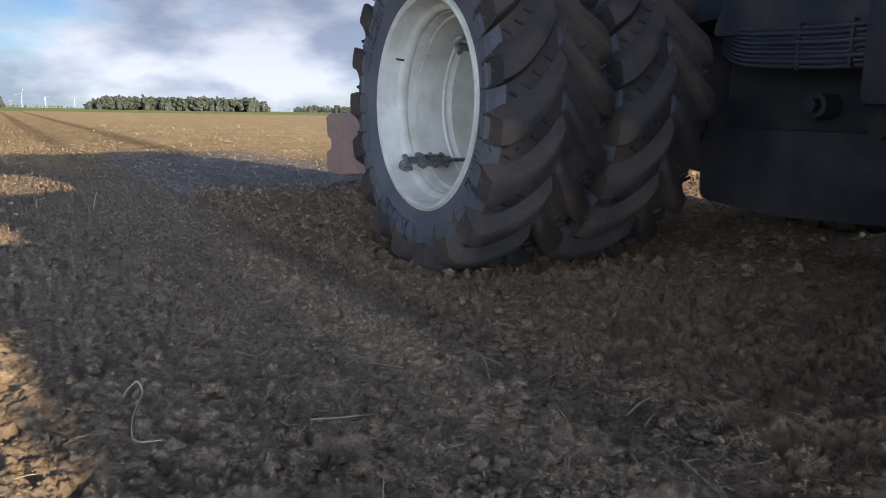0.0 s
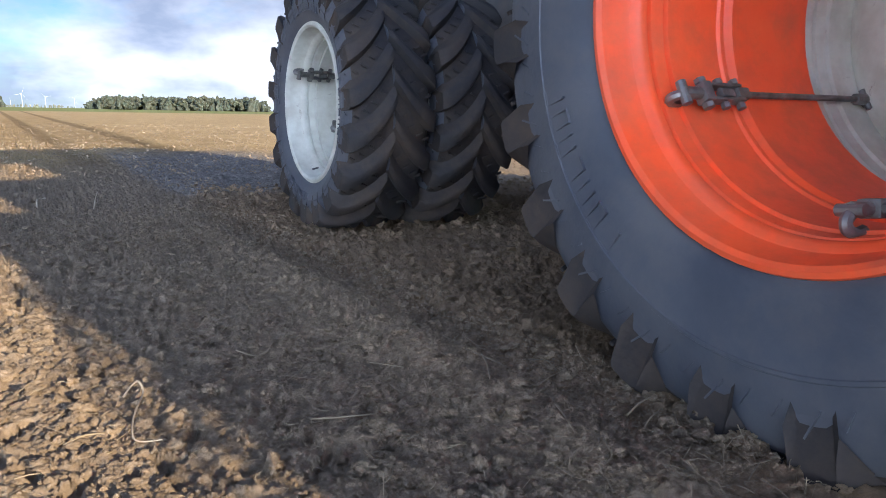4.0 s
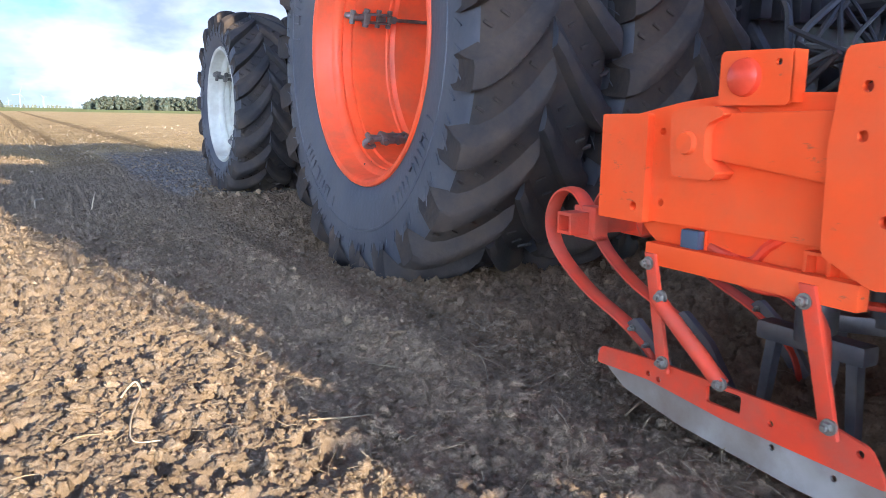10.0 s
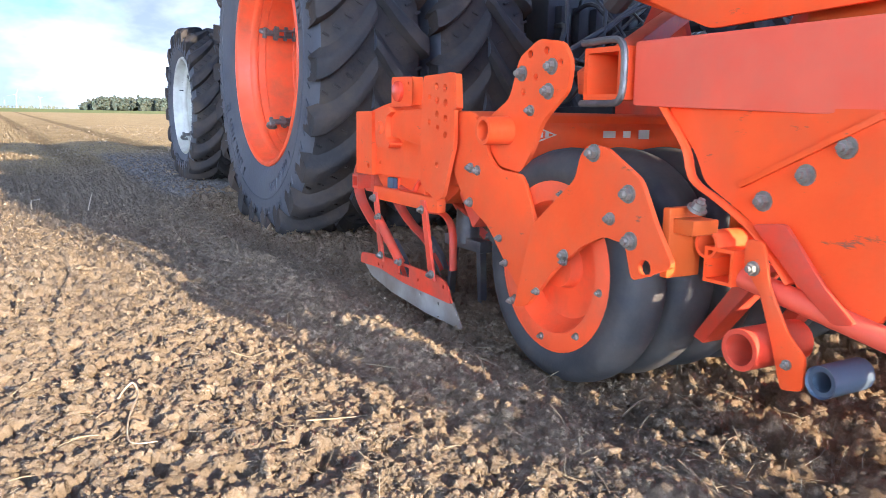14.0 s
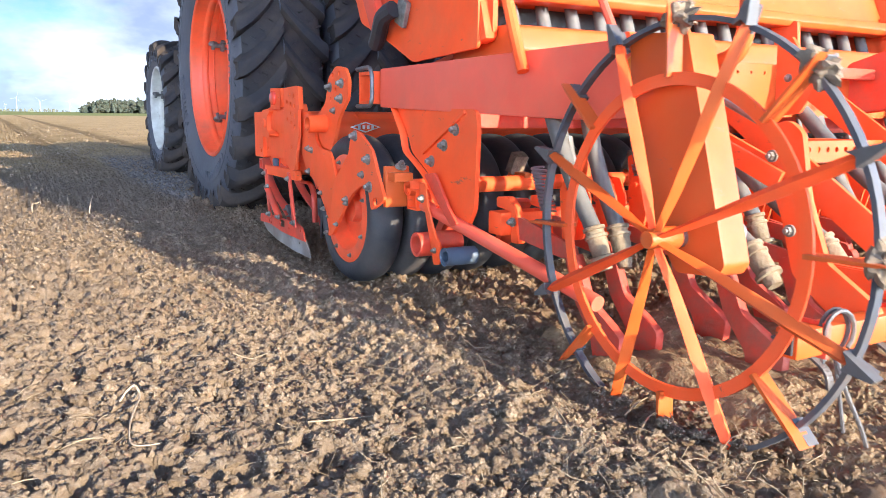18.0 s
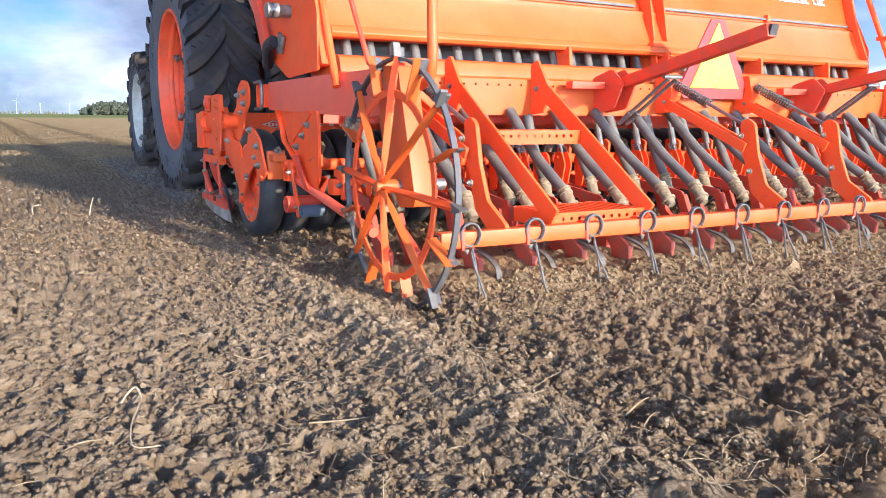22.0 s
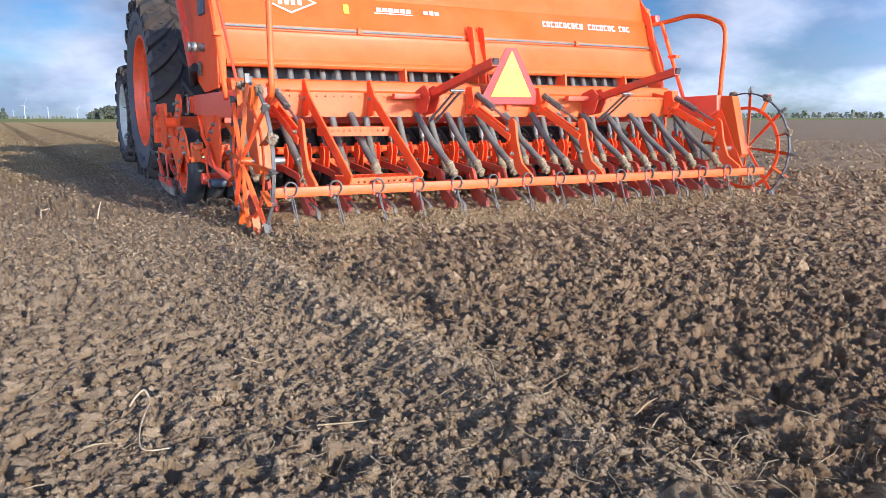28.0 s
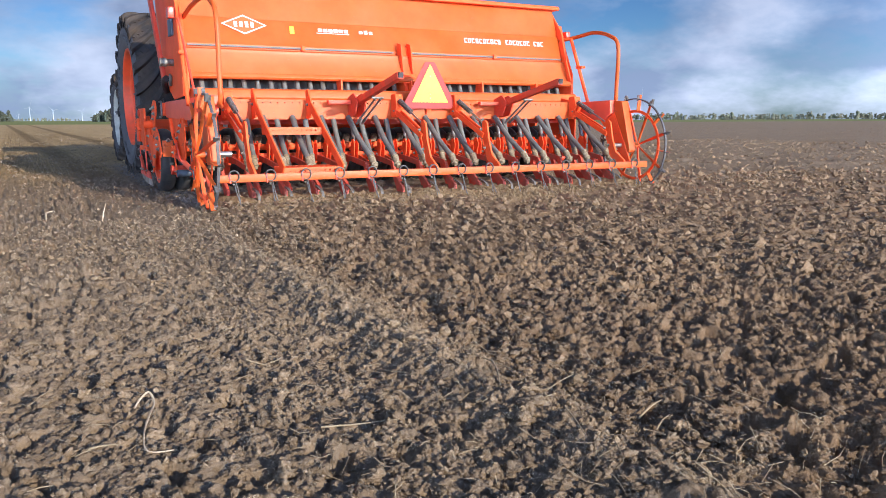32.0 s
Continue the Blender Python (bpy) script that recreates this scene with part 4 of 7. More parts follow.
def tractor_body():
    bm = bmesh.new()
    box(bm, (MID, 7.2, 0.80), (0.62, 3.4, 0.70), bevel=0.05)
    part("gearbox", bm, black_iron, tractor, "black cast gearbox")
    for y in (5.9, 6.6, 7.3, 8.0):
        bm = bmesh.new()
        box(bm, (MID, y, 0.86), (0.70, 0.10, 0.62), bevel=0.03)
        part("casing_flange", bm, black_iron, tractor)
    bm = bmesh.new()
    tube(bm, [(2.15, 5.945, 0.922), (2.7, 5.945, 0.922), (2 * MID - 2.7, 5.945, 0.922), (2 * MID - 2.15, 5.945, 0.922)], [0.12, 0.19, 0.19, 0.12], 20)
    part("rear_axle", bm, black_iron, tractor)
    bm = bmesh.new()
    box(bm, (MID, 9.68, 0.74), (0.50, 1.5, 0.68), bevel=0.05)
    part("engine_block", bm, black_iron, tractor)
    bm = bmesh.new()
    plate(bm, rounded([(9.0, 0.40), (9.0, 0.26), (8.6, 0.22), (7.6, 0.26), (7.3, 0.46), (7.3, 0.60), (9.0, 0.60)], 0.06), MID - 0.34, MID + 0.34, bevel=0.02)
    part("belly_guard", bm, black_iron, tractor, "black guard under the gearbox")
    bm = bmesh.new()
    beam(bm, (2.5, 9.15, 0.66), (2 * MID - 2.5, 9.15, 0.66), 0.2, 0.22, bevel=0.04)
    tube(bm, [(2.2, 9.15, 0.685), (2.55, 9.15, 0.685)], 0.12, 16)
    tube(bm, [(2 * MID - 2.2, 9.15, 0.685), (2 * MID - 2.55, 9.15, 0.685)], 0.12, 16)
    part("front_axle", bm, black_iron, tractor)
    bm = bmesh.new()
    plate(bm, rounded([(8.0, 1.15), (8.0, 2.02), (9.6, 1.92), (11.0, 1.70), (11.1, 1.20), (10.6, 1.0), (9.0, 1.05)], 0.12), MID - 0.48, MID + 0.48, bevel=0.05)
    part("hood", bm, tractor_green, tractor, "dark sloping engine hood")
    bm = bmesh.new()
    plate(bm, rounded([(5.55, 1.45), (5.08, 2.78), (7.55, 2.78), (7.9, 1.9), (7.75, 1.2), (6.6, 1.1), (6.3, 1.45)], 0.08), MID - 0.95, MID + 0.95, bevel=0.03)
    part("cab", bm, glass_dark, tractor, "dark glazed cab")
    bm = bmesh.new()
    plate(bm, rounded([(4.90, 2.80), (4.95, 3.0), (7.6, 3.08), (8.05, 2.95), (8.0, 2.80)], 0.06), MID - 1.15, MID + 1.15, bevel=0.03)
    part("roof", bm, tractor_green, tractor, "dark cab roof")
    for s in (-1, 1):
        bm = bmesh.new()
        ring = [(5.945 + 1.11 * math.cos(radians(a)), 0.93 + 1.04 * math.sin(radians(a))) for a in range(35, 152, 9)]
        inner = [(5.945 + 1.08 * math.cos(radians(a)), 0.93 + 1.01 * math.sin(radians(a))) for a in range(151, 34, -9)]
        plate(bm, ring + inner, MID + s * 0.85, MID + s * 1.50)
        part("mudguard", bm, tractor_green, tractor)
        # fuel tank with its ribbed cover and the step beside it
        bm = bmesh.new()
        box(bm, (MID + s * 0.66, 7.36, 0.95), (0.46, 1.02, 0.53), bevel=0.04)
        part("fuel_tank", bm, tractor_green, tractor, "dark plastic fuel tank")
        for k in range(9):                          # bundle of hoses sagging along the chassis
            z = 0.835 + 0.017 * k
            bm = bmesh.new()
            tube(bm, spline([(MID + s * (0.62 - 0.01 * (k % 2)), 7.84, z + 0.01), (MID + s * (0.68 + 0.012 * (k % 3)), 8.05, z - 0.006), (MID + s * (0.68 + 0.010 * (k % 2)), 8.30, z + 0.004), (MID + s * 0.60, 8.58, z + 0.03),
                             (MID + s * 0.40, 8.85, z + 0.10)], 5), 0.0095, 7)
            part("hydraulic_hose", bm, hose_dark, tractor)
        for y in (8.03, 8.24):
            bm = bmesh.new()
            box(bm, (MID + s * 0.69, y, 0.905), (0.035, 0.012, 0.17), bevel=0.003)
            part("hose_strap", bm, black_iron, tractor)
        bm = bmesh.new()
        plate(bm, rounded([(8.75, 0.98), (7.85, 0.98), (7.85, 1.30), (8.6, 1.34)], 0.05), MID + s * 0.55, MID + s * 0.60, bevel=0.01)
        part("side_panel", bm, tractor_green, tractor, "dark side panel over the hoses")
        for y, z, r in ((8.35, 0.70, 0.05), (8.05, 0.62, 0.07), (7.80, 0.56, 0.06)):
            bm = bmesh.new()
            tube(bm, [(MID + s * 0.30, y, z), (MID + s * 0.42, y, z), (MID + s * 0.421, y, z), (MID + s * 0.46, y, z)], [r, r, r * 0.6, r * 0.6], 14)
            part("housing_cap", bm, black_iron, tractor)
        bm = bmesh.new()
        for z in (0.55, 0.80, 1.05):
            box(bm, (MID + s * 0.98, 7.0, z), (0.20, 0.42, 0.03), bevel=0.006)
        for y in (6.8, 7.2):
            box(bm, (MID + s * 0.98, y, 0.82), (0.05, 0.02, 0.60))
        part("cab_steps", bm, black_iron, tractor)
    # lower links, top link and stays at the back
    for s in (-1, 1):
        bm = bmesh.new()
        beam(bm, (MID + s * 0.45, 5.75, 0.62), (MID + s * 0.50, 4.72, 0.66), 0.07, 0.11, bevel=0.015)
        part("lower_link", bm, black_iron, tractor)
        bm = bmesh.new()
        tube(bm, [(MID + s * 0.42, 5.5, 1.25), (MID + s * 0.48, 5.05, 0.68)], 0.035, 10)
        part("lift_rod", bm, black_iron, tractor)
    bm = bmesh.new()
    tube(bm, [(MID, 5.6, 1.12), (MID, 5.2, 1.12), (MID, 5.19, 1.12), (MID, 4.65, 1.14)], [0.025, 0.025, 0.04, 0.04], 10)
    part("top_link", bm, black_iron, tractor)
    bm = bmesh.new()
    tube(bm, [(MID, 5.6, 0.72), (MID, 4.5, 0.62)], 0.075, 16)
    part("drive_shaft", bm, black_iron, tractor, "black guarded drive shaft")
    bm = bmesh.new()
    box(bm, (MID, 5.42, 1.15), (1.05, 0.22, 0.42), bevel=0.03)
    block = part("valve_block", bm, black_iron, tractor)
    for k in range(8):
        bm = bmesh.new()
        box(bm, (MID - 0.44 + k * 0.125, 5.29, 1.16), (0.07, 0.08, 0.20), bevel=0.012)
        part("valve", bm, black_iron, block)
    rr = random.Random(5)
    for k in range(22):
        x0, x1 = MID - 0.55 + rr.random() * 1.1, MID - 1.1 + rr.random() * 1.5
        z0 = 1.05 + rr.random() * 0.3
        bm = bmesh.new()
        tube(bm, spline([(x0, 5.28, z0), (x0 + rr.uniform(-0.1, 0.1), 5.12, z0 + rr.uniform(-0.05, 0.12)), ((x0 + x1) / 2, 4.95, z0 - rr.uniform(0.1, 0.4)),
                         (x1, 4.75, 0.95 - rr.random() * 0.25), (x1 + rr.uniform(-0.1, 0.1), 4.5, 0.85)], 5), rr.choice((0.008, 0.011, 0.014)), 6)
        part("hydraulic_hose", bm, rr.choice((black_iron, black_iron, rubber_black, hose_grey)), tractor)
    # front weight carrier
    bm = bmesh.new()
    beam(bm, (MID, 10.1, 0.70), (MID, 11.8, 0.50), 0.34, 0.24, bevel=0.03)
    part("weight_carrier", bm, black_iron, tractor)
    for k in range(10):
        x = 2.19 + k * 0.213
        bm = bmesh.new()
        plate(bm, rounded([(11.75, 0.18), (11.75, 0.60), (11.82, 0.635), (12.06, 0.635), (12.13, 0.60), (12.10, 0.46), (12.03, 0.44), (12.03, 0.36), (12.12, 0.34), (12.12, 0.22), (12.06, 0.18)], 0.02), x, x + 0.195, bevel=0.012)
        part("front_weight", bm, weight_iron, tractor, "pinkish dusty cast-iron ballast weight")


tractor_body()


# ---- power harrow with its packer roller ----
harrow = thing("power_harrow", (MID, 3.7, 0), "bright red-orange power harrow with packer roller, dusty", "power harrow")
bolt_l, bolt_m, bolt_s = bolt_mesh("bolt", 0.0125, 0.013), bolt_mesh("bolt", 0.0090, 0.010), bolt_mesh("bolt", 0.0062, 0.008)


def mirror_parts(build):
    """The same parts on the near and on the far end."""
    for s in (False, True):
        build((lambda v: 2 * MID - v) if s else (lambda v: v), s)


def harrow_end(m, far):
    def sheet(name, pts, x0, x1, mat=red_paint, holes=(), label="", bevel=0.003, parent=None):
        bm = bmesh.new()
        plate(bm, pts, m(x0), m(x1), holes, bevel=bevel)
        return part(name, bm, mat, parent or harrow, label)

    def bolted(data, spots, x, parent=None):
        for y, z in spots:
            put("bolt", data, parent or harrow, pose(m(x), y, z, (y * 997) % 60, 0, 180 if far else 0))
    # end plate of the gear trough, its front upright and the tapered swing arm
    sheet("end_plate", rounded([(4.20, 0.645), (4.06, 0.672), (3.93, 0.688), (3.60, 0.685), (3.56, 0.44), (3.75, 0.44), (4.10, 0.436), (4.20, 0.43)], 0.02), 1.140, 1.165,
                holes=[(4.105, 0.615, 0.008), (4.10, 0.475, 0.008)])
    sheet("front_upright", rounded([(4.265, 0.648), (4.13, 0.650), (4.13, 0.43), (4.265, 0.43)], 0.006), 1.122, 1.162, holes=[(4.16, 0.462, 0.010)])
    sheet("swing_arm", rounded([(4.00, 0.650), (3.64, 0.66), (3.64, 0.535), (4.00, 0.575)], 0.012), 1.112, 1.134)
    bm = bmesh.new()
    plate(bm, rounded([(4.040, 0.655), (3.935, 0.665), (3.910, 0.650), (3.955, 0.632), (3.955, 0.565), (3.920, 0.548), (3.935, 0.532), (4.032, 0.535)], 0.018), m(1.092), m(1.138))
    part("arm_bracket", bm, red_paint, harrow)
    bm = bmesh.new()
    revolve(bm, [(0.0, 0), (0.0, 0.019), (0.008, 0.022), (0.03, 0.022)], 20, c=(0, 0, 0))
    ob = part("pin", bm, red_paint, harrow)
    ob.matrix_local = Matrix.Translation(Vector((m(1.083), 3.995, 0.597)) - OFF[harrow]) @ Matrix.Rotation(math.pi if far else 0, 4, "Z")
    ob.data.transform(Matrix.Translation(OFF[harrow]))
    # reflector on its bent bracket
    sheet("lamp_bracket", rounded([(3.945, 0.665), (3.80, 0.665), (3.80, 0.755), (3.945, 0.758)], 0.012), 1.108, 1.114, holes=[(3.825, 0.735, 0.006)])
    sheet("lamp_bracket", rounded([(3.805, 0.67), (3.80, 0.67), (3.80, 0.755), (3.805, 0.755)], 0.001), 1.11, 1.145, bevel=0)
    bm = bmesh.new()
    revolve(bm, [(-0.012, 0), (-0.011, 0.024), (-0.006, 0.031), (0.004, 0.033), (0.004, 0)], 28)
    ob = part("reflector", bm, amber, harrow, "round red-orange reflector")
    ob.matrix_local = Matrix.Translation(Vector((m(1.104), 3.89, 0.712)) - OFF[harrow]) @ Matrix.Rotation(math.pi if far else 0, 4, "Z")
    ob.data.transform(Matrix.Translation(OFF[harrow]))
    # depth-setting plate with its pin holes
    holes = [(3.62, 0.722, .010), (3.57, 0.716, .012), (3.66, 0.692, .009), (3.615, 0.682, .011), (3.565, 0.675, .011), (3.615, 0.643, .010), (3.565, 0.632, .010),
             (3.66, 0.620, .009), (3.61, 0.605, .009), (3.565, 0.586, .010), (3.612, 0.499, .010)]
    sheet("setting_plate", rounded([(3.70, 0.752), (3.525, 0.758), (3.515, 0.66), (3.515, 0.56), (3.575, 0.405), (3.62, 0.395), (3.71, 0.435), (3.715, 0.60)], 0.015), 1.094, 1.106, holes=holes)
    sheet("setting_plate_flange", rounded([(3.527, 0.755), (3.512, 0.752), (3.502, 0.66), (3.515, 0.655)], 0.004), 1.094, 1.114, bevel=0, holes=[])
    # roller arm: the large hooked plate that carries the roller, in two overlapping sheets
    sheet("roller_arm", rounded([(3.55, 0.650), (3.46, 0.652), (3.40, 0.60), (3.375, 0.535), (3.33, 0.505), (3.215, 0.498), (3.155, 0.385), (3.19, 0.182), (3.30, 0.283),
                                       (3.37, 0.35), (3.50, 0.411), (3.56, 0.49)], 0.018), 1.118, 1.130, label="flame-cut red carrier plate of the roller")
    sheet("scraper_arm", rounded([(3.215, 0.165), (3.15, 0.383), (2.995, 0.505), (2.98, 0.56), (2.955, 0.584), (2.90, 0.580), (2.79, 0.520), (2.745, 0.44), (2.69, 0.36), (2.80, 0.312), (2.825, 0.385),
                                  (2.89, 0.392), (2.96, 0.36), (3.06, 0.285), (3.16, 0.18)], 0.016), 1.104, 1.116, label="red elbow plate bolted over the roller arm",
          holes=[(2.765, 0.345, 0.018)])
    bolted(bolt_l, [(2.934, 0.566), (2.821, 0.489), (2.808, 0.394)], 1.102)
    bolted(bolt_m, [(2.872, 0.432), (3.02, 0.33)], 1.102)
    bolted(bolt_m, [(3.46, 0.50), (3.425, 0.495), (3.46, 0.405)], 1.116)
    bolted(bolt_s, [(3.226, 0.179), (3.02, 0.315), (3.29, 0.33), (3.26, 0.27), (3.12, 0.225)], 1.102)
    # rocker plate with the hydraulic linkage, and the short pipe socket on it
    sheet("rocker_plate", rounded([(3.31, 0.685), (3.27, 0.785), (3.19, 0.824), (3.10, 0.812), (3.065, 0.765), (3.075, 0.70), (3.17, 0.628), (3.20, 0.565), (3.25, 0.500), (3.35, 0.512),
                                   (3.43, 0.59), (3.41, 0.633)], 0.02), 1.136, 1.148, holes=[(3.225, 0.79, .010), (3.16, 0.795, .010), (3.105, 0.765, .009), (3.20, 0.735, .009), (3.25, 0.70, .009)])
    bolted(bolt_l, [(3.255, 0.745), (3.135, 0.757), (3.145, 0.70)], 1.134)
    bolted(bolt_m, [(3.215, 0.655), (3.345, 0.625)], 1.134)
    bm = bmesh.new()
    revolve(bm, [(m(1.06), 0.026), (m(1.06), 0.036), (m(1.14), 0.036), (m(1.14), 0.026)], 24, closed=True, c=(0, 3.314, 0.604))
    part("pipe_socket", bm, red_paint, harrow)
    # square receiver tube with a steel hoop
    bm = bmesh.new()
    hollow(bm, (m(1.30), 3.01, 0.738), (0.24, 0.125, 0.115), 0.012)
    part("receiver_tube", bm, red_paint, harrow)
    bm = bmesh.new()
    pts = spline([(m(1.172), 3.07, 0.806), (m(1.168), 2.97, 0.808), (m(1.166), 2.937, 0.800), (m(1.166), 2.925, 0.772), (m(1.166), 2.925, 0.706), (m(1.166), 2.935, 0.680), (m(1.168), 2.96, 0.672), (m(1.172), 3.07, 0.672)], 5)
    tube(bm, pts, 0.008, 8)
    part("locking_hoop", bm, clamp_steel, harrow, "zinc-plated wire hoop")
    # side blade on its three links
    bm = bmesh.new()
    plate(bm, rounded([(4.26, 0.098), (4.25, 0.138), (4.09, 0.150), (3.69, 0.156), (3.62, 0.142), (3.585, 0.085), (3.90, 0.088), (4.10, 0.105)], 0.012), m(1.136), m(1.144),
          holes=[(4.10, 0.118, 0.006), (4.07, 0.114, 0.006), (3.80, 0.118, 0.006), (3.635, 0.128, 0.007)], cuts=[rounded([(3.945, 0.143), (3.865, 0.146), (3.865, 0.112), (3.945, 0.110)], 0.006)])
    side = part("side_board", bm, worn_red, harrow, "worn red side deflector board")
    bm = bmesh.new()
    plate(bm, rounded([(4.275, 0.118), (4.255, 0.135), (4.12, 0.118), (3.90, 0.095), (3.60, 0.092), (3.535, 0.018), (3.75, 0.018), (4.02, 0.035), (4.18, 0.062)], 0.012), m(1.145), m(1.151), holes=[(3.68, 0.066, 0.006), (3.80, 0.072, 0.006)])
    part("wear_blade", bm, scoured_steel, side, "scoured steel edge with brown rust")
    for a, b, w in (((4.10, 0.353), (4.045, 0.150), 0.028), ((3.745, 0.360), (3.68, 0.150), 0.030)):
        bm = bmesh.new()
        plate(bm, [(a[0] - w / 2, a[1] + .02), (a[0] + w / 2, a[1] + .02), (b[0] + w / 2, b[1] - .01), (b[0] - w / 2, b[1] - .01)], m(1.118), m(1.128), bevel=0.002)
        part("link", bm, worn_red, harrow)
    bm = bmesh.new()
    tube(bm, [(m(1.122), 4.075, 0.285), (m(1.122), 3.90, 0.160)], 0.016, 12)
    part("gas_strut", bm, worn_red, harrow)
    bolted(bolt_m, [(4.10, 0.353), (3.745, 0.352), (4.045, 0.16), (3.68, 0.16), (4.06, 0.291), (3.90, 0.162)], 1.117)
    bm = bmesh.new()
    beam(bm, (m(1.14), 4.12, 0.372), (m(1.14), 3.66, 0.372), 0.03, 0.045, bevel=0.004)
    part("hanger_bar", bm, red_paint, harrow)
    for dx, dy in ((0.10, 0.0), (0.17, -0.16)):
        bm = bmesh.new()
        tube(bm, spline([(m(1.16 + dx), 4.07 + dy, 0.352), (m(1.16 + dx), 3.96 + dy, 0.318), (m(1.16 + dx), 3.86 + dy, 0.318), (m(1.16 + dx), 3.80 + dy, 0.27), (m(1.16 + dx), 3.79 + dy, 0.14)], 6), 0.014, 10, flat=0.6)
        part("guard_bow", bm, worn_red, harrow, "bent red guard bow")
    for y in (3.96, 3.88, 3.80):
        bm = bmesh.new()
        box(bm, (m(1.175), y, 0.405), (0.012, 0.030, 0.070), bevel=0.003)
        part("gusset", bm, red_paint, harrow)
    bm = bmesh.new()
    tube(bm, spline([(m(1.17), 3.99, 0.40), (m(1.165), 3.90, 0.385), (m(1.165), 3.86, 0.42), (m(1.17), 3.83, 0.44)], 5), 0.010, 8)
    part("grease_pipe", bm, worn_red, harrow)
    bm = bmesh.new()
    beam(bm, (m(1.20), 3.60, 0.43), (m(1.20), 3.52, 0.335), 0.05, 0.05, bevel=0.006)
    part("stop_block", bm, worn_red, harrow)
    bm = bmesh.new()
    hollow(bm, (m(1.22), 3.745, 0.405), (0.16, 0.05, 0.05), 0.006)
    part("square_tube", bm, red_paint, harrow)
    bm = bmesh.new()
    box(bm, (m(1.150), 4.02, 0.405), (0.02, 0.045, 0.05), bevel=0.005)
    part("end_cap", bm, grey_plastic, harrow, "grey-blue plastic end cap")
    bm = bmesh.new()
    beam(bm, (m(1.16), 4.02, 0.405), (m(1.9), 4.02, 0.405), 0.045, 0.05)
    part("square_tube", bm, red_paint, harrow)


mirror_parts(harrow_end)


def harrow_middle():
    bm = bmesh.new()
    plate(bm, rounded([(4.18, 0.42), (4.20, 0.60), (4.0, 0.655), (3.70, 0.655), (3.60, 0.60), (3.60, 0.42), (3.7, 0.37), (4.1, 0.37)], 0.03), 1.166, 2 * MID - 1.166, bevel=0.004)
    part("gear_trough", bm, red_paint, harrow, "red gear trough across the harrow")
    # headstock
    for s in (-1, 1):
        bm = bmesh.new()
        plate(bm, rounded([(4.75, 0.55), (4.80, 0.70), (4.45, 1.25), (4.35, 1.25), (4.15, 0.66), (4.2, 0.5)], 0.03), MID + s * 0.5 - 0.015, MID + s * 0.5 + 0.015)
        part("headstock_plate", bm, worn_red, harrow)
        # stay from the headstock down to the ends
        bm = bmesh.new()
        beam(bm, (MID + s * 0.55, 4.2, 1.15), (MID + s * 1.75, 3.45, 0.74), 0.07, 0.07, bevel=0.006)
        part("stay", bm, red_paint, harrow)
    bm = bmesh.new()
    plate(bm, rounded([(3.68, 0.55), (3.70, 0.64), (3.66, 0.655), (3.64, 0.645), (3.64, 0.54)], 0.006), 1.42, 2 * MID - 1.42)
    part("rear_beam", bm, red_paint, harrow, "red rear beam")
    for x in (1.435, 2 * MID - 1.435):
        bm = bmesh.new()
        plate(bm, [(x - 0.075, 0.586), (x, 0.610), (x + 0.075, 0.586), (x, 0.562)], 3.594, 3.5985, axis="y")
        part("emblem", bm, white_print, harrow, "worn white diamond emblem")
        bm = bmesh.new()
        plate(bm, [(x - 0.060, 0.586), (x, 0.604), (x + 0.060, 0.586), (x, 0.568)], 3.590, 3.594, axis="y")
        part("emblem_field", bm, red_paint, harrow)
        for k, w in enumerate((0.05, 0.03, 0.045)):
            bm = bmesh.new()
            box(bm, (x + 0.29 + 0.075 * k, 3.597, 0.588), (w, 0.003, 0.022 if k < 2 else 0.03))
            part("decal_bar", bm, white_print, harrow)
        for k in range(4):
            bm = bmesh.new()
            box(bm, (x - 0.033 + 0.022 * k, 3.589, 0.586), (0.012, 0.002, 0.016))
            part("emblem_bar", bm, white_print, harrow)
    # rotors and knife tines under the trough
    knife = bmesh.new()
    for s in (-1, 1):
        plate(knife, [(s * 0.09 - 0.012, -0.02), (s * 0.09 + 0.012, -0.02), (s * 0.115 + 0.012, -0.29), (s * 0.115 - 0.004, -0.29)], -0.012, 0.012)
    box(knife, (0, 0, 0.0), (0.05, 0.24, 0.04), bevel=0.008)
    tube(knife, [(0, 0, 0), (0, 0, 0.12)], 0.04, 12)
    knife = mesh("rotor", knife, dark_steel)
    for k in range(16):
        put("rotor", knife, harrow, pose(1.38 + k * (2 * (MID - 1.38)) / 15, 3.9, 0.21, 0, 0, 37 * k))
    # track looseners: hooked spring tines on a square bar in front
    bm = bmesh.new()
    hollow(bm, (1.60, 4.509, 0.376), (0.76, 0.055, 0.055), 0.008)
    part("tool_bar", bm, worn_red, harrow)
    bm = bmesh.new()
    hollow(bm, (2 * MID - 1.60, 4.509, 0.376), (0.76, 0.055, 0.055), 0.008)
    part("tool_bar", bm, worn_red, harrow)
    hook = bmesh.new()
    line = spline([(0, 4.46, 0.335), (0, 4.52, 0.42), (0, 4.57, 0.452), (0, 4.63, 0.435), (0, 4.662, 0.37), (0, 4.63, 0.29), (0, 4.50, 0.205), (0, 4.33, 0.14), (0, 4.20, 0.06), (0, 4.16, -0.04)], 6)
    tube(hook, line, 0.024, 10, flat=0.34)
    hook = mesh("spring_tine", hook, worn_red)
    shank = bmesh.new()
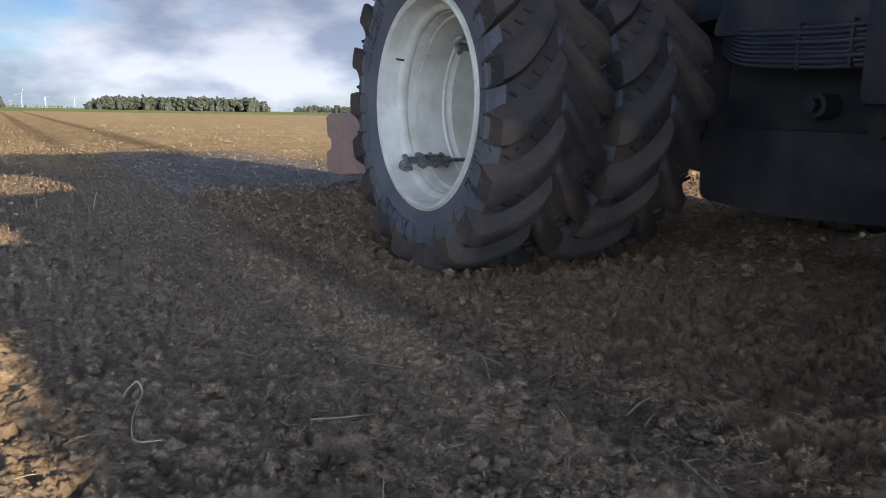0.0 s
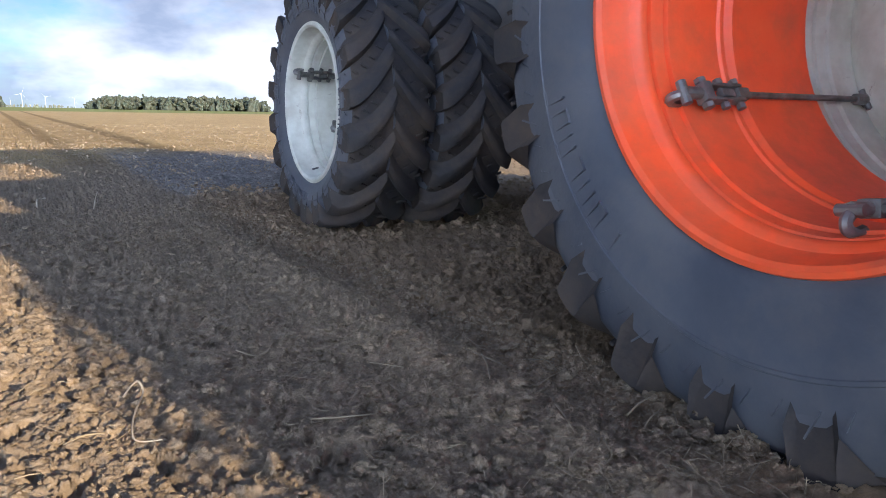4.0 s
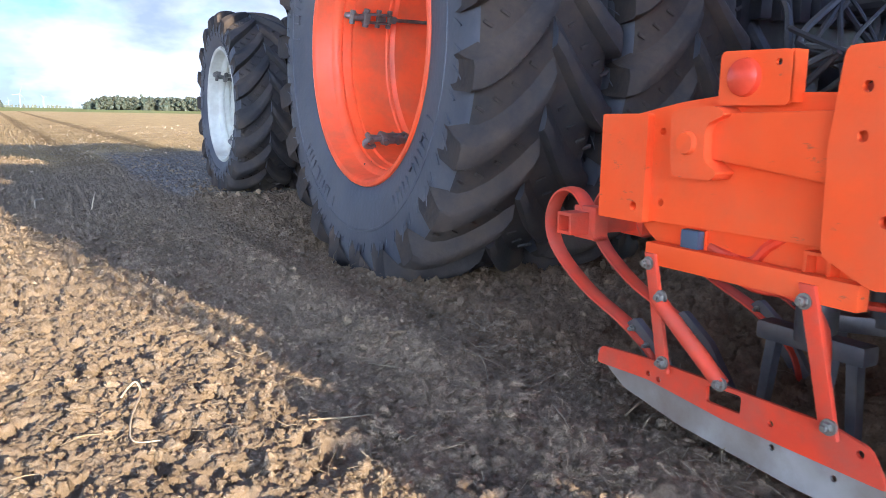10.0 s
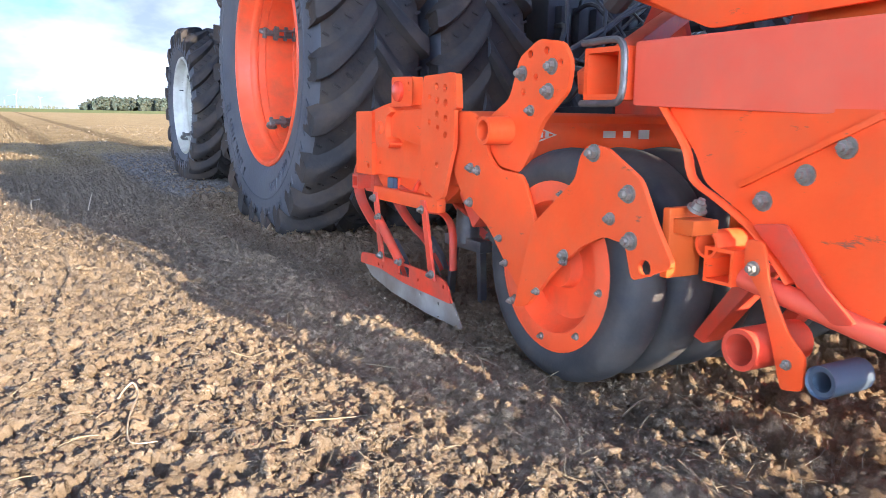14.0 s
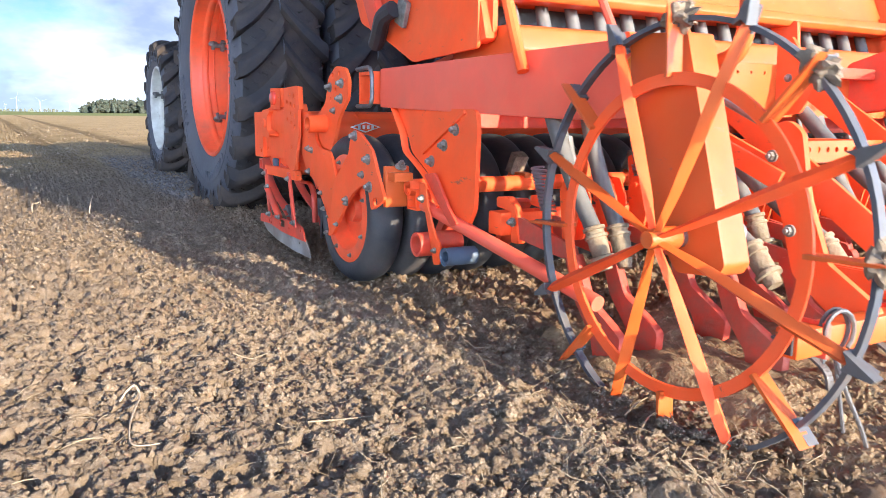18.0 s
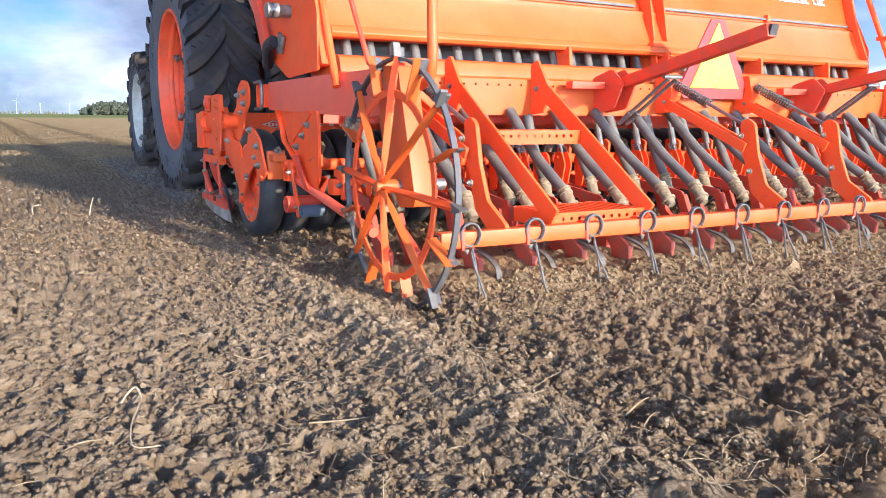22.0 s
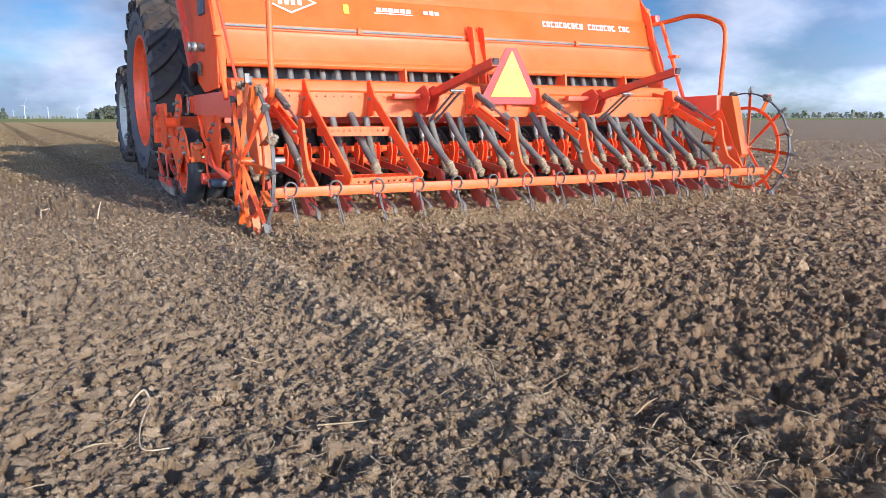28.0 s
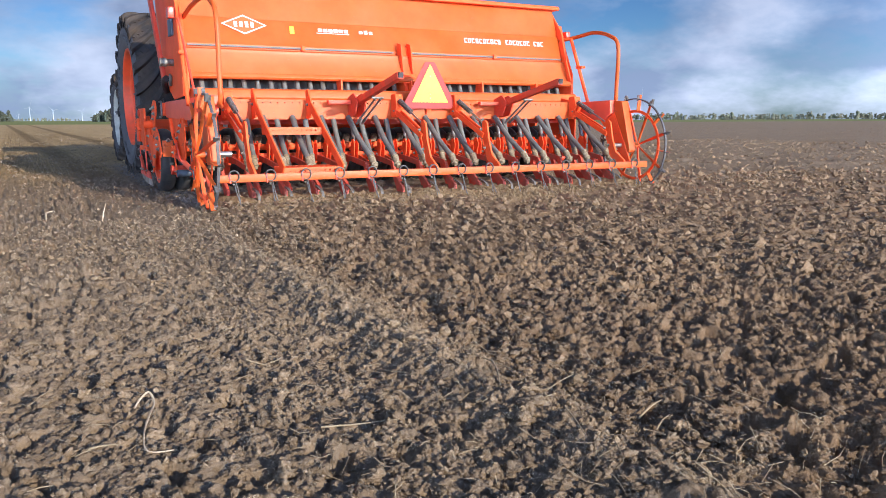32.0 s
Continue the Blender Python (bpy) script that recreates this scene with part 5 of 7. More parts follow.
    plate(shank, rounded([(4.34, 0.150), (4.31, 0.170), (4.22, 0.110), (4.135, 0.00), (4.12, -0.06), (4.15, -0.05), (4.24, 0.05)], 0.008), -0.010, 0.010, bevel=0.002)
    shank = mesh("point", shank, dark_steel)
    for x in (1.30, 1.46, 1.74, 1.90):
        for xx in (x, 2 * MID - x):
            tine = put("loosener_tine", hook, harrow, pose(xx, 0, 0), "red hooked flat spring tine")
            point = put("point", shank, tine, Matrix(), "dark worn steel point")
            point.matrix_local = Matrix()
            for y, z in ((4.315, 0.142), (4.265, 0.112)):
                put("bolt", bolt_s, tine, Matrix()).matrix_local = pose(-0.012, y, z, 30)
            bm = bmesh.new()
            box(bm, (xx, 4.50, 0.376), (0.045, 0.085, 0.085), bevel=0.006)
            part("clamp_block", bm, worn_red, harrow)
    for x in (1.55, 2 * MID - 1.55):
        bm = bmesh.new()
        beam(bm, (x, 4.50, 0.376), (x, 4.15, 0.42), 0.06, 0.05)
        part("bar_bracket", bm, worn_red, harrow)


harrow_middle()

# packer roller: a row of rubber tyres on one shaft
ROLLER_Y, ROLLER_Z, ROLLER_R = 3.105, 0.285, 0.285
roller = new("packer_roller")
roller.empty_display_size = 0.2
roller.parent = harrow
roller.location = Vector((MID, ROLLER_Y, ROLLER_Z)) - OFF[harrow]
tagged(roller, "packer roller of black rubber tyres with red discs")


def roller_parts():
    bm = bmesh.new()
    w = 0.060
    prof = [(-w + 0.004, 0.205), (-w - 0.005, 0.220), (-w - 0.006, 0.242), (-w + 0.002, 0.262), (-w + 0.018, 0.276), (-w + 0.036, 0.282), (0, ROLLER_R), (w - 0.036, 0.282), (w - 0.018, 0.276), (w - 0.002, 0.262), (w + 0.006, 0.242), (w + 0.005, 0.220), (w - 0.004, 0.205)]
    revolve(bm, prof, 56, closed=True)
    ty = mesh("roller_tyre", bm, rubber_black)
    bm = bmesh.new()
    revolve(bm, [(-0.092, 0.0), (-0.092, 0.05), (-0.060, 0.055), (-0.060, 0.130), (-0.085, 0.150), (-0.112, 0.160), (-0.114, 0.200), (-0.108, 0.212), (-0.06, 0.212), (-0.05, 0.0)], 56)
    disc = mesh("roller_disc", bm, rim_orange)
    n = 29
    for k in range(n):
        x = 1.192 - MID + k * (2 * (MID - 1.192)) / (n - 1)
        o = new("roller_tyre", ty)
        o.parent, o.location = roller, (x, 0, 0)
    for s in (0, 1):
        o = new("roller_disc", disc)
        o.parent = roller
        o.matrix_local = Matrix.Translation(((1.245 - MID) * (-1 if s else 1), 0, 0)) @ (Matrix.Rotation(math.pi, 4, "Z") if s else Matrix())
        for k in range(8):
            b = new("bolt", bolt_s)
            b.parent = roller
            a = 2 * math.pi * k / 8
            b.matrix_local = Matrix.Rotation(math.pi if s else 0, 4, "Z") @ Matrix.Translation((1.245 - MID - 0.112, 0.18 * math.cos(a), 0.18 * math.sin(a)))
    o = new("shaft", mesh("shaft", tube(bmesh.new(), [(1.2 - MID, 0, 0), (MID - 1.2, 0, 0)], 0.06, 16), black_iron))
    o.parent = roller


roller_parts()


def roller_frame():
    # scraper beam and clamps behind the roller
    bm = bmesh.new()
    revolve(bm, [(1.19, 0.022), (1.19, 0.028), (2 * MID - 1.19, 0.028), (2 * MID - 1.19, 0.022)], 24, closed=True, c=(0, 2.69, 0.40))
    part("scraper_beam", bm, red_paint, harrow, "round red tube carrying the scrapers")
    for x in (1.17, 1.36, 2 * MID - 1.17, 2 * MID - 1.36):
        bm = bmesh.new()
        box(bm, (x, 2.735, 0.40), (0.09, 0.02, 0.14), bevel=0.004)
        box(bm, (x, 2.71, 0.435), (0.07, 0.07, 0.03), bevel=0.004)
        part("scraper_clamp", bm, orange_paint, harrow)
        put("bolt", bolt_l, harrow, pose(x, 2.70, 0.47, 0, 60, 90))
    clod = bmesh.new()
    box(clod, (0, 2.745, 0.468), (0.060, 0.045, 0.075), (24, 0, 0), bevel=0.010)
    for v in clod.verts:
        v.co += Vector((noise.noise(v.co * 40), noise.noise(v.co * 40 + Vector((5, 0, 0))), noise.noise(v.co * 40 + Vector((0, 7, 0))))) * 0.012
    clod = mesh("caked_scraper", clod, mud_hay)
    holder = bmesh.new()
    plate(holder, [(2.67, 0.375), (2.67, 0.435), (2.77, 0.44), (2.80, 0.40)], -0.018, 0.018)
    holder = mesh("scraper_holder", holder, orange_paint)
    for k in range(14):
        x = 1.39 + k * (2 * (MID - 1.39)) / 13
        put("scraper_holder", holder, harrow, pose(x, 0, 0))
        put("caked_scraper", clod, harrow, pose(x, 0, 0), "scraper caked with dry mud and straw")
    n = 14
    scr = bmesh.new()
    plate(scr, [(2.68, 0.33), (2.72, 0.34), (2.86, 0.15), (2.83, 0.14)], -0.03, 0.03)
    scr = mesh("scraper", scr, worn_red)
    for k in range(n):
        put("scraper", scr, harrow, pose(1.39 + k * (2 * (MID - 1.39)) / (n - 1), 0, 0))
    # wide hanging plates that join the roller frame to the drill
    for m in (lambda v: v, lambda v: 2 * MID - v):
        bm = bmesh.new()
        plate(bm, rounded([(2.865, 0.668), (2.33, 0.66), (2.32, 0.60), (2.33, 0.36), (2.38, 0.285), (2.46, 0.285), (2.53, 0.36), (2.63, 0.455), (2.745, 0.515), (2.775, 0.575)], 0.02), m(1.235), m(1.25))
        hang = part("hanger_plate", bm, red_paint, harrow, "large red hanger plate")
        bm = bmesh.new()                            # folded rib and curved edge flange on it
        beam(bm, (m(1.230), 2.655, 0.517), (m(1.230), 2.385, 0.652), 0.010, 0.012, bevel=0.002)
        part("rib", bm, red_paint, hang)
        bm = bmesh.new()
        tube(bm, spline([(m(1.222), 2.862, 0.668), (m(1.222), 2.79, 0.585), (m(1.222), 2.762, 0.520), (m(1.222), 2.69, 0.482), (m(1.222), 2.60, 0.43), (m(1.222), 2.52, 0.35)], 5), 0.014, 8, flat=0.35)
        part("edge_flange", bm, red_paint, hang)
        bm = bmesh.new()
        plate(bm, rounded([(2.595, 0.425), (2.555, 0.425), (2.535, 0.345), (2.49, 0.27), (2.452, 0.235), (2.452, 0.175), (2.495, 0.165), (2.52, 0.24), (2.555, 0.330), (2.595, 0.375)], 0.010), m(1.186), m(1.194), bevel=0.002)
        part("lug_plate", bm, red_paint, hang, "red lug plate holding the pipe")
        bm = bmesh.new()
        plate(bm, rounded([(2.60, 0.45), (2.53, 0.46), (2.44, 0.36), (2.38, 0.31), (2.42, 0.30), (2.50, 0.36)], 0.01), m(1.205), m(1.215), bevel=0.002)
        part("lug_plate", bm, worn_red, hang)
        put("bolt", bolt_m, hang, pose(m(1.184), 2.572, 0.373, 20, 0, 0 if m(1) == 1 else 180))
        put("bolt", bolt_s, hang, pose(m(1.184), 2.485, 0.215, 0, 0, 0 if m(1) == 1 else 180))
        for y, z in ((2.445, 0.598), (2.517, 0.547), (2.601, 0.492)):
            put("bolt", bolt_l, harrow, pose(m(1.233), y, z))
        bm = bmesh.new()
        revolve(bm, [(m(1.16), 0.030), (m(1.16), 0.040), (m(1.32), 0.040), (m(1.32), 0.030)], 22, closed=True, c=(0, 2.568, 0.223))
        part("pipe_stub", bm, worn_red, harrow)
        bm = bmesh.new()
        revolve(bm, [(m(1.185), 0.018), (m(1.185), 0.026), (m(1.180), 0.029), (m(1.29), 0.029), (m(1.30), 0.018)], 20, closed=True, c=(0, 2.415, 0.205))
        part("tube_end", bm, grey_plastic, harrow, "grey-blue tube end")


roller_frame()


# ---- seed drill carried on the harrow ----
drill = thing("seed_drill", (MID, 2.2, 0), "orange-red pneumatic seed drill with hopper, hoses and tine bar", "seed drill")
XL, XR = 1.31, 2 * MID - 1.31


def panel_y(h):
    """The hopper's back at height h: lower and upper sheet."""
    return 2.36 + (h - 1.0) * 0.45 if h < 1.26 else 2.512 + (h - 1.30) * 0.315 if h < 1.505 else 2.595 + (h - 1.515) * 0.294


def hopper():
    bm = bmesh.new()
    plate(bm, [(2.36, 0.995), (2.455, 1.205), (2.455, 1.235), (2.50, 1.25), (2.50, 1.285), (2.512, 1.30), (2.575, 1.50), (2.595, 1.515), (2.62, 1.60), (2.69, 1.80),
               (3.85, 1.80), (3.80, 1.45), (3.35, 1.05), (3.2, 0.995)], XL, XR, bevel=0.006)
    hop = part("hopper", bm, orange_paint, drill, "long orange sheet-metal seed hopper")
    bm = bmesh.new()
    plate(bm, rounded([(2.62, 1.795), (2.63, 1.835), (2.9, 1.865), (3.6, 1.88), (3.92, 1.85), (3.92, 1.80)], 0.012), XL - 0.05, XR + 0.05, bevel=0.004)
    part("lid", bm, red_paint, hop, "red-orange hopper lid")
    for x0, x1 in ((XL + 0.02, 3.22), (3.40, XR - 0.02)):
        bm = bmesh.new()
        beam(bm, (x0, 2.492, 1.268), (x1, 2.492, 1.268), 0.022, 0.012)
        part("seal_strip", bm, strip_grey, hop, "grey rubber sealing strip")
    for x in (2.33, 4.35):
        bm = bmesh.new()
        box(bm, (x, 2.485, 1.27), (0.03, 0.03, 0.045), bevel=0.004)
        part("latch", bm, red_paint, hop)
    for x in (XL, XR):
        s = 1 if x == XR else -1
        bm = bmesh.new()
        plate(bm, rounded([(2.33, 0.86), (2.33, 1.02), (2.44, 1.28), (2.52, 1.55), (2.72, 1.78), (3.7, 1.78), (3.3, 1.0), (2.85, 0.84)], 0.03), x + s * 0.004, x + s * 0.022, bevel=0.003)
        part("end_plate", bm, red_paint, drill, "folded red hopper end plate")
        bm = bmesh.new()
        beam(bm, (x + s * 0.03, 2.35, 0.86), (x + s * 0.03, 2.47, 1.25), 0.035, 0.05, bevel=0.004)
        beam(bm, (x + s * 0.03, 2.47, 1.25), (x + s * 0.03, 2.60, 1.62), 0.035, 0.05, bevel=0.004)
        part("corner_post", bm, red_paint, drill)
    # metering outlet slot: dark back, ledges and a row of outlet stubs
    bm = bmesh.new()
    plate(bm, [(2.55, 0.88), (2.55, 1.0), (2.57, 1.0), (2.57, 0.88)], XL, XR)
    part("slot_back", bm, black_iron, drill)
    bm = bmesh.new()
    plate(bm, rounded([(2.33, 0.985), (2.315, 1.005), (2.33, 1.035), (2.40, 1.035), (2.42, 0.985)], 0.006), XL, XR, bevel=0.002)
    part("upper_ledge", bm, orange_paint, drill)
    bm = bmesh.new()
    plate(bm, rounded([(2.60, 0.805), (2.24, 0.805), (2.22, 0.83), (2.24, 0.895), (2.27, 0.905), (2.60, 0.905)], 0.008), XL, XR, bevel=0.002)
    part("lower_ledge", bm, orange_paint, drill)
    stub = bmesh.new()
    tube(stub, [(0, 2.44, 1.0), (0, 2.40, 0.88)], [0.020, 0.024], 12)
    stub = mesh("outlet_stub", stub, hose_grey)
    for k in range(32):
        put("outlet_stub", stub, drill, pose(1.42 + k * 0.1185, 0, 0))
    for x in (2.62, 3.32, 4.1, 4.75):
        bm = bmesh.new()
        plate(bm, rounded([(2.44, 0.80), (2.28, 0.80), (2.30, 1.0), (2.42, 1.03)], 0.01), x - 0.008, x + 0.008)
        part("slot_rib", bm, red_paint, drill)
    bm = bmesh.new()
    for s in (-1, 1):
        plate(bm, [(2.56, 0.80), (2.30, 0.80), (2.36, 1.05), (2.42, 1.34), (2.50, 1.36), (2.55, 1.2)], 3.32 + s * 0.05 - 0.005, 3.32 + s * 0.05 + 0.005)
    box(bm, (3.32, 2.44, 1.10), (0.11, 0.035, 0.46), (-18, 0, 0), bevel=0.006)
    box(bm, (3.32, 2.36, 1.02), (0.15, 0.05, 0.09), (-18, 0, 0), bevel=0.008)
    part("centre_post", bm, red_paint, drill, "red centre post of the hopper")
    # white marks on the back: emblem, small logos and lettering as plain bars
    def mark(x0, x1, h0, h1, mat=white_print, name="mark", lift=0.009):
        bm = bmesh.new()
        v = [bm.verts.new((x, panel_y(h) - lift, h)) for x, h in ((x0, h0), (x1, h0), (x1, h1), (x0, h1))]
        f = bm.faces.new(v)
        ex = bmesh.ops.extrude_face_region(bm, geom=[f])
        bmesh.ops.translate(bm, vec=(0, 0.004, 0), verts=[q for q in ex["geom"] if isinstance(q, bmesh.types.BMVert)])
        part(name, bm, mat, hop)
    for x0, x1 in ((4.03, 4.47), (4.52, 4.83), (4.87, 5.0)):
        n = max(2, round((x1 - x0) / 0.046))
        for k in range(n):
            a = x0 + (x1 - x0) * k / n
            w = (x1 - x0) / n
            mark(a, a + w * 0.72, 1.437, 1.447)
            mark(a, a + w * 0.72, 1.400, 1.410)
            mark(a, a + w * 0.22, 1.411, 1.436)
            if k % 2:
                mark(a + w * 0.5, a + w * 0.72, 1.411, 1.436)
    for k in range(6):
        mark(2.50 + 0.05 * k, 2.54 + 0.05 * k, 1.43, 1.46)
    mark(2.48, 2.80, 1.415, 1.421)
    for k in range(3):
        mark(2.90 + 0.05 * k, 2.935 + 0.05 * k, 1.43, 1.455 + 0.008 * (k == 1))
    mark(2.235, 2.275, 1.40, 1.465, yellow_reflect, "warning_sticker")

    def diamond(cx, ch, a, b, mat, lift):
        bm = bmesh.new()
        v = [bm.verts.new((cx + dx, panel_y(ch + dh) - lift, ch + dh)) for dx, dh in ((-a, 0), (0, b), (a, 0), (0, -b))]
        f = bm.faces.new(v)
        ex = bmesh.ops.extrude_face_region(bm, geom=[f])
        bmesh.ops.translate(bm, vec=(0, 0.004, 0), verts=[q for q in ex["geom"] if isinstance(q, bmesh.types.BMVert)])
        part("emblem", bm, mat, hop)
    diamond(1.83, 1.46, 0.20, 0.085, white_print, 0.012)
    diamond(1.83, 1.46, 0.175, 0.072, red_paint, 0.016)
    for k in range(4):
        mark(1.74 + 0.048 * k, 1.768 + 0.048 * k, 1.435, 1.485, white_print, "emblem_bar", 0.020)


hopper()


def rear_frame():
    # perforated beam
    bm = bmesh.new()
    holes = [(1.64 + 0.062 * k, 0.785, 0.006) for k in range(54)]
    plate(bm, [(1.58, 0.655), (1.58, 0.80), (5.02, 0.80), (5.02, 0.655)], 2.045, 2.052, holes, axis="y", hn=6)
    box(bm, (3.30, 2.09, 0.806), (3.44, 0.085, 0.012))
    box(bm, (3.30, 2.08, 0.652), (3.44, 0.065, 0.008))
    part("rear_beam", bm, orange_paint, drill, "long orange channel beam with punched holes")
    for x in (1.585, 5.015):
        bm = bmesh.new()
        plate(bm, rounded([(2.03, 0.645), (2.03, 0.82), (2.45, 0.90), (2.45, 0.64)], 0.02), x - 0.012, x + 0.012)
        part("beam_bracket", bm, red_paint, drill)
    for k in range(9):
        bm = bmesh.new()
        beam(bm, (1.75 + 0.39 * k, 2.08, 0.70), (1.75 + 0.39 * k, 2.6, 0.72), 0.05, 0.08)
        part("cross_member", bm, red_paint, drill)
    bm = bmesh.new()
    hollow(bm, (MID, 2.46, 0.645), (2 * (MID - 1.30), 0.08, 0.08), 0.008)
    part("coulter_bar", bm, worn_red, drill)
    # loading steps
    for x in (1.735, 2.20):
        bm = bmesh.new()
        beam(bm, (x, 2.03, 0.815), (x, 1.24, 0.275), 0.012, 0.075, bevel=0.002)
        plate(bm, rounded([(2.04, 0.65), (2.05, 0.88), (2.00, 0.90), (1.90, 0.76), (1.95, 0.66)], 0.01), x - 0.007, x + 0.007)
        part("step_rail", bm, red_paint, drill)
        put("bolt", bolt_m, drill, pose(x - 0.007, 2.0, 0.77))
    for y0, y1, h in ((1.67, 1.83, 0.585), (1.26, 1.52, 0.292)):
        bm = bmesh.new()
        hs = [(1.79 + 0.039 * k, h - 0.024, 0.008) for k in range(10)]
        plate(bm, [(1.745, h - 0.058), (1.745, h), (2.195, h), (2.195, h - 0.058)], y0, y0 + 0.004, hs, axis="y", hn=8)
        tread = part("step", bm, orange_paint, drill, "orange step with punched front")
        bm = bmesh.new()
        box(bm, (1.97, y1, h - 0.022), (0.45, 0.004, 0.045))
        part("step_back", bm, orange_paint, tread)
        for x in (1.747, 2.193):
            bm = bmesh.new()
            box(bm, (x, (y0 + y1) / 2, h - 0.029), (0.004, y1 - y0 - 0.010, 0.056))
            part("step_side", bm, red_paint, tread)
        for k in range(12):
            bm = bmesh.new()
            box(bm, (1.768 + k * 0.0367, (y0 + y1) / 2 + 0.001, h - 0.003), (0.016, y1 - y0 - 0.006, 0.006))
            part("tread_bar", bm, red_paint, tread)
    # square arms that point back over the tine bar, with their springs and stays
    for x, h1 in ((2.62, 0.975), (4.12, 0.96)):
        bm = bmesh.new()
        beam(bm, (x, 2.02, 0.775), (x - 0.01, 1.06, h1), 0.052, 0.052, bevel=0.004)
        part("rest_arm", bm, worn_red, drill, "red square arm pointing backwards")
        # black cap on the solid arm, for the shade inside an open tube end
        bm = bmesh.new()
        box(bm, (x - 0.01, 1.054, h1 + 0.0013), (0.040, 0.012, 0.040), (13, 0, 0))
        part("arm_hollow_shade", bm, black_iron, drill)
        bm = bmesh.new()
        plate(bm, rounded([(2.06, 0.66), (2.06, 0.83), (1.92, 0.87), (1.84, 0.80), (1.90, 0.68)], 0.02), x - 0.045, x - 0.033)
        plate(bm, rounded([(2.06, 0.66), (2.06, 0.83), (1.92, 0.87), (1.84, 0.80), (1.90, 0.68)], 0.02), x + 0.033, x + 0.045)
        box(bm, (x - 0.16, 1.97, 0.79), (0.20, 0.05, 0.035), bevel=0.004)
        part("arm_bracket", bm, worn_red, drill)
        for s in (-0.024, 0.024):
            bm = bmesh.new()
            tube(bm, [(x + s + 0.05, 1.62, 0.815), (x + s + 0.048, 1.63, 0.807), (x + s + 0.047, 1.631, 0.806), (x + s - 0.004, 1.80, 0.662), (x + s - 0.005, 1.801, 0.661), (x + s - 0.02, 1.86, 0.61)], [0.013, 0.013, 0.009, 0.009, 0.014, 0.010], 8)
            part("turnbuckle_rod", bm, dark_steel, drill)
        bm = bmesh.new()
        tube(bm, [(x - 0.005, 1.62, 0.822), (x + 0.10, 1.62, 0.822)], 0.010, 10)
        part("turnbuckle_pin", bm, clamp_steel, drill)
    # carriers of the tine bar: two links, a dropped plate and a compression spring
    for x in (1.52, 3.02, 3.62, 5.0):
        for dx in (-0.022, 0.022):
            bm = bmesh.new()
            beam(bm, (x + dx, 2.03, 0.735), (x + dx, 1.47, 0.505), 0.012, 0.045, bevel=0.002)
            part("carrier_link", bm, red_paint, drill)
        bm = bmesh.new()
        plate(bm, rounded([(1.515, 0.625), (1.475, 0.640), (1.435, 0.615), (1.405, 0.47), (1.350, 0.34), (1.225, 0.265), (1.225, 0.20), (1.29, 0.20), (1.43, 0.30), (1.468, 0.42), (1.505, 0.50)], 0.015), x - 0.008, x + 0.008)
        part("carrier_plate", bm, red_paint, drill)
        bm = bmesh.new()
        plate(bm, rounded([(2.05, 0.66), (2.05, 0.86), (1.96, 0.87), (1.93, 0.76), (1.98, 0.67)], 0.015), x - 0.035, x + 0.035)
        part("carrier_bracket", bm, red_paint, drill)
        a, b = Vector((x, 1.98, 0.825)), Vector((x, 1.52, 0.62))
        bm = bmesh.new()
        tube(bm, [a, b], 0.009, 8)
        part("spring_rod", bm, steel, drill)
        d = (b - a).normalized()
        u = d.cross(Vector((1, 0, 0))).normalized()
        bm = bmesh.new()
        tube(bm, [a + (b - a) * (0.08 + 0.5 * i / 132) + (u * math.cos(i * 0.72) + Vector((1, 0, 0)) * math.sin(i * 0.72)) * 0.021 for i in range(133)], 0.0042, 5)
        part("compression_spring", bm, dark_steel, drill)
        for y, z in ((1.49, 0.56), (1.43, 0.40), (1.98, 0.72)):
            put("bolt", bolt_m, drill, pose(x - 0.03, y, z))
    # warning triangle on its post
    bm = bmesh.new()
    plate(bm, rounded([(3.12, 0.742), (3.575, 0.742), (3.60, 0.80), (3.395, 1.155), (3.30, 1.155), (3.095, 0.80)], 0.012), 1.985, 1.992, axis="y")
    sign = part("warning_triangle", bm, sign_red, drill, "slow-vehicle triangle with faded red border")
    bm = bmesh.new()
    plate(bm, [(3.165, 0.798), (3.53, 0.798), (3.3475, 1.135)], 1.979, 1.983, axis="y")
    part("reflective_field", bm, yellow_reflect, sign, "fluorescent yellow triangle")
    for x, h in ((3.347, 0.835), (3.347, 0.87), (3.347, 1.03)):
        bm = bmesh.new()
        box(bm, (x, 1.977, h), (0.012, 0.003, 0.012), bevel=0.001)
        part("rivet", bm, dark_steel, sign)
    bm = bmesh.new()
    beam(bm, (3.35, 2.03, 0.70), (3.35, 2.0, 1.0), 0.04, 0.02)
    part("sign_post", bm, red_paint, drill)


rear_frame()


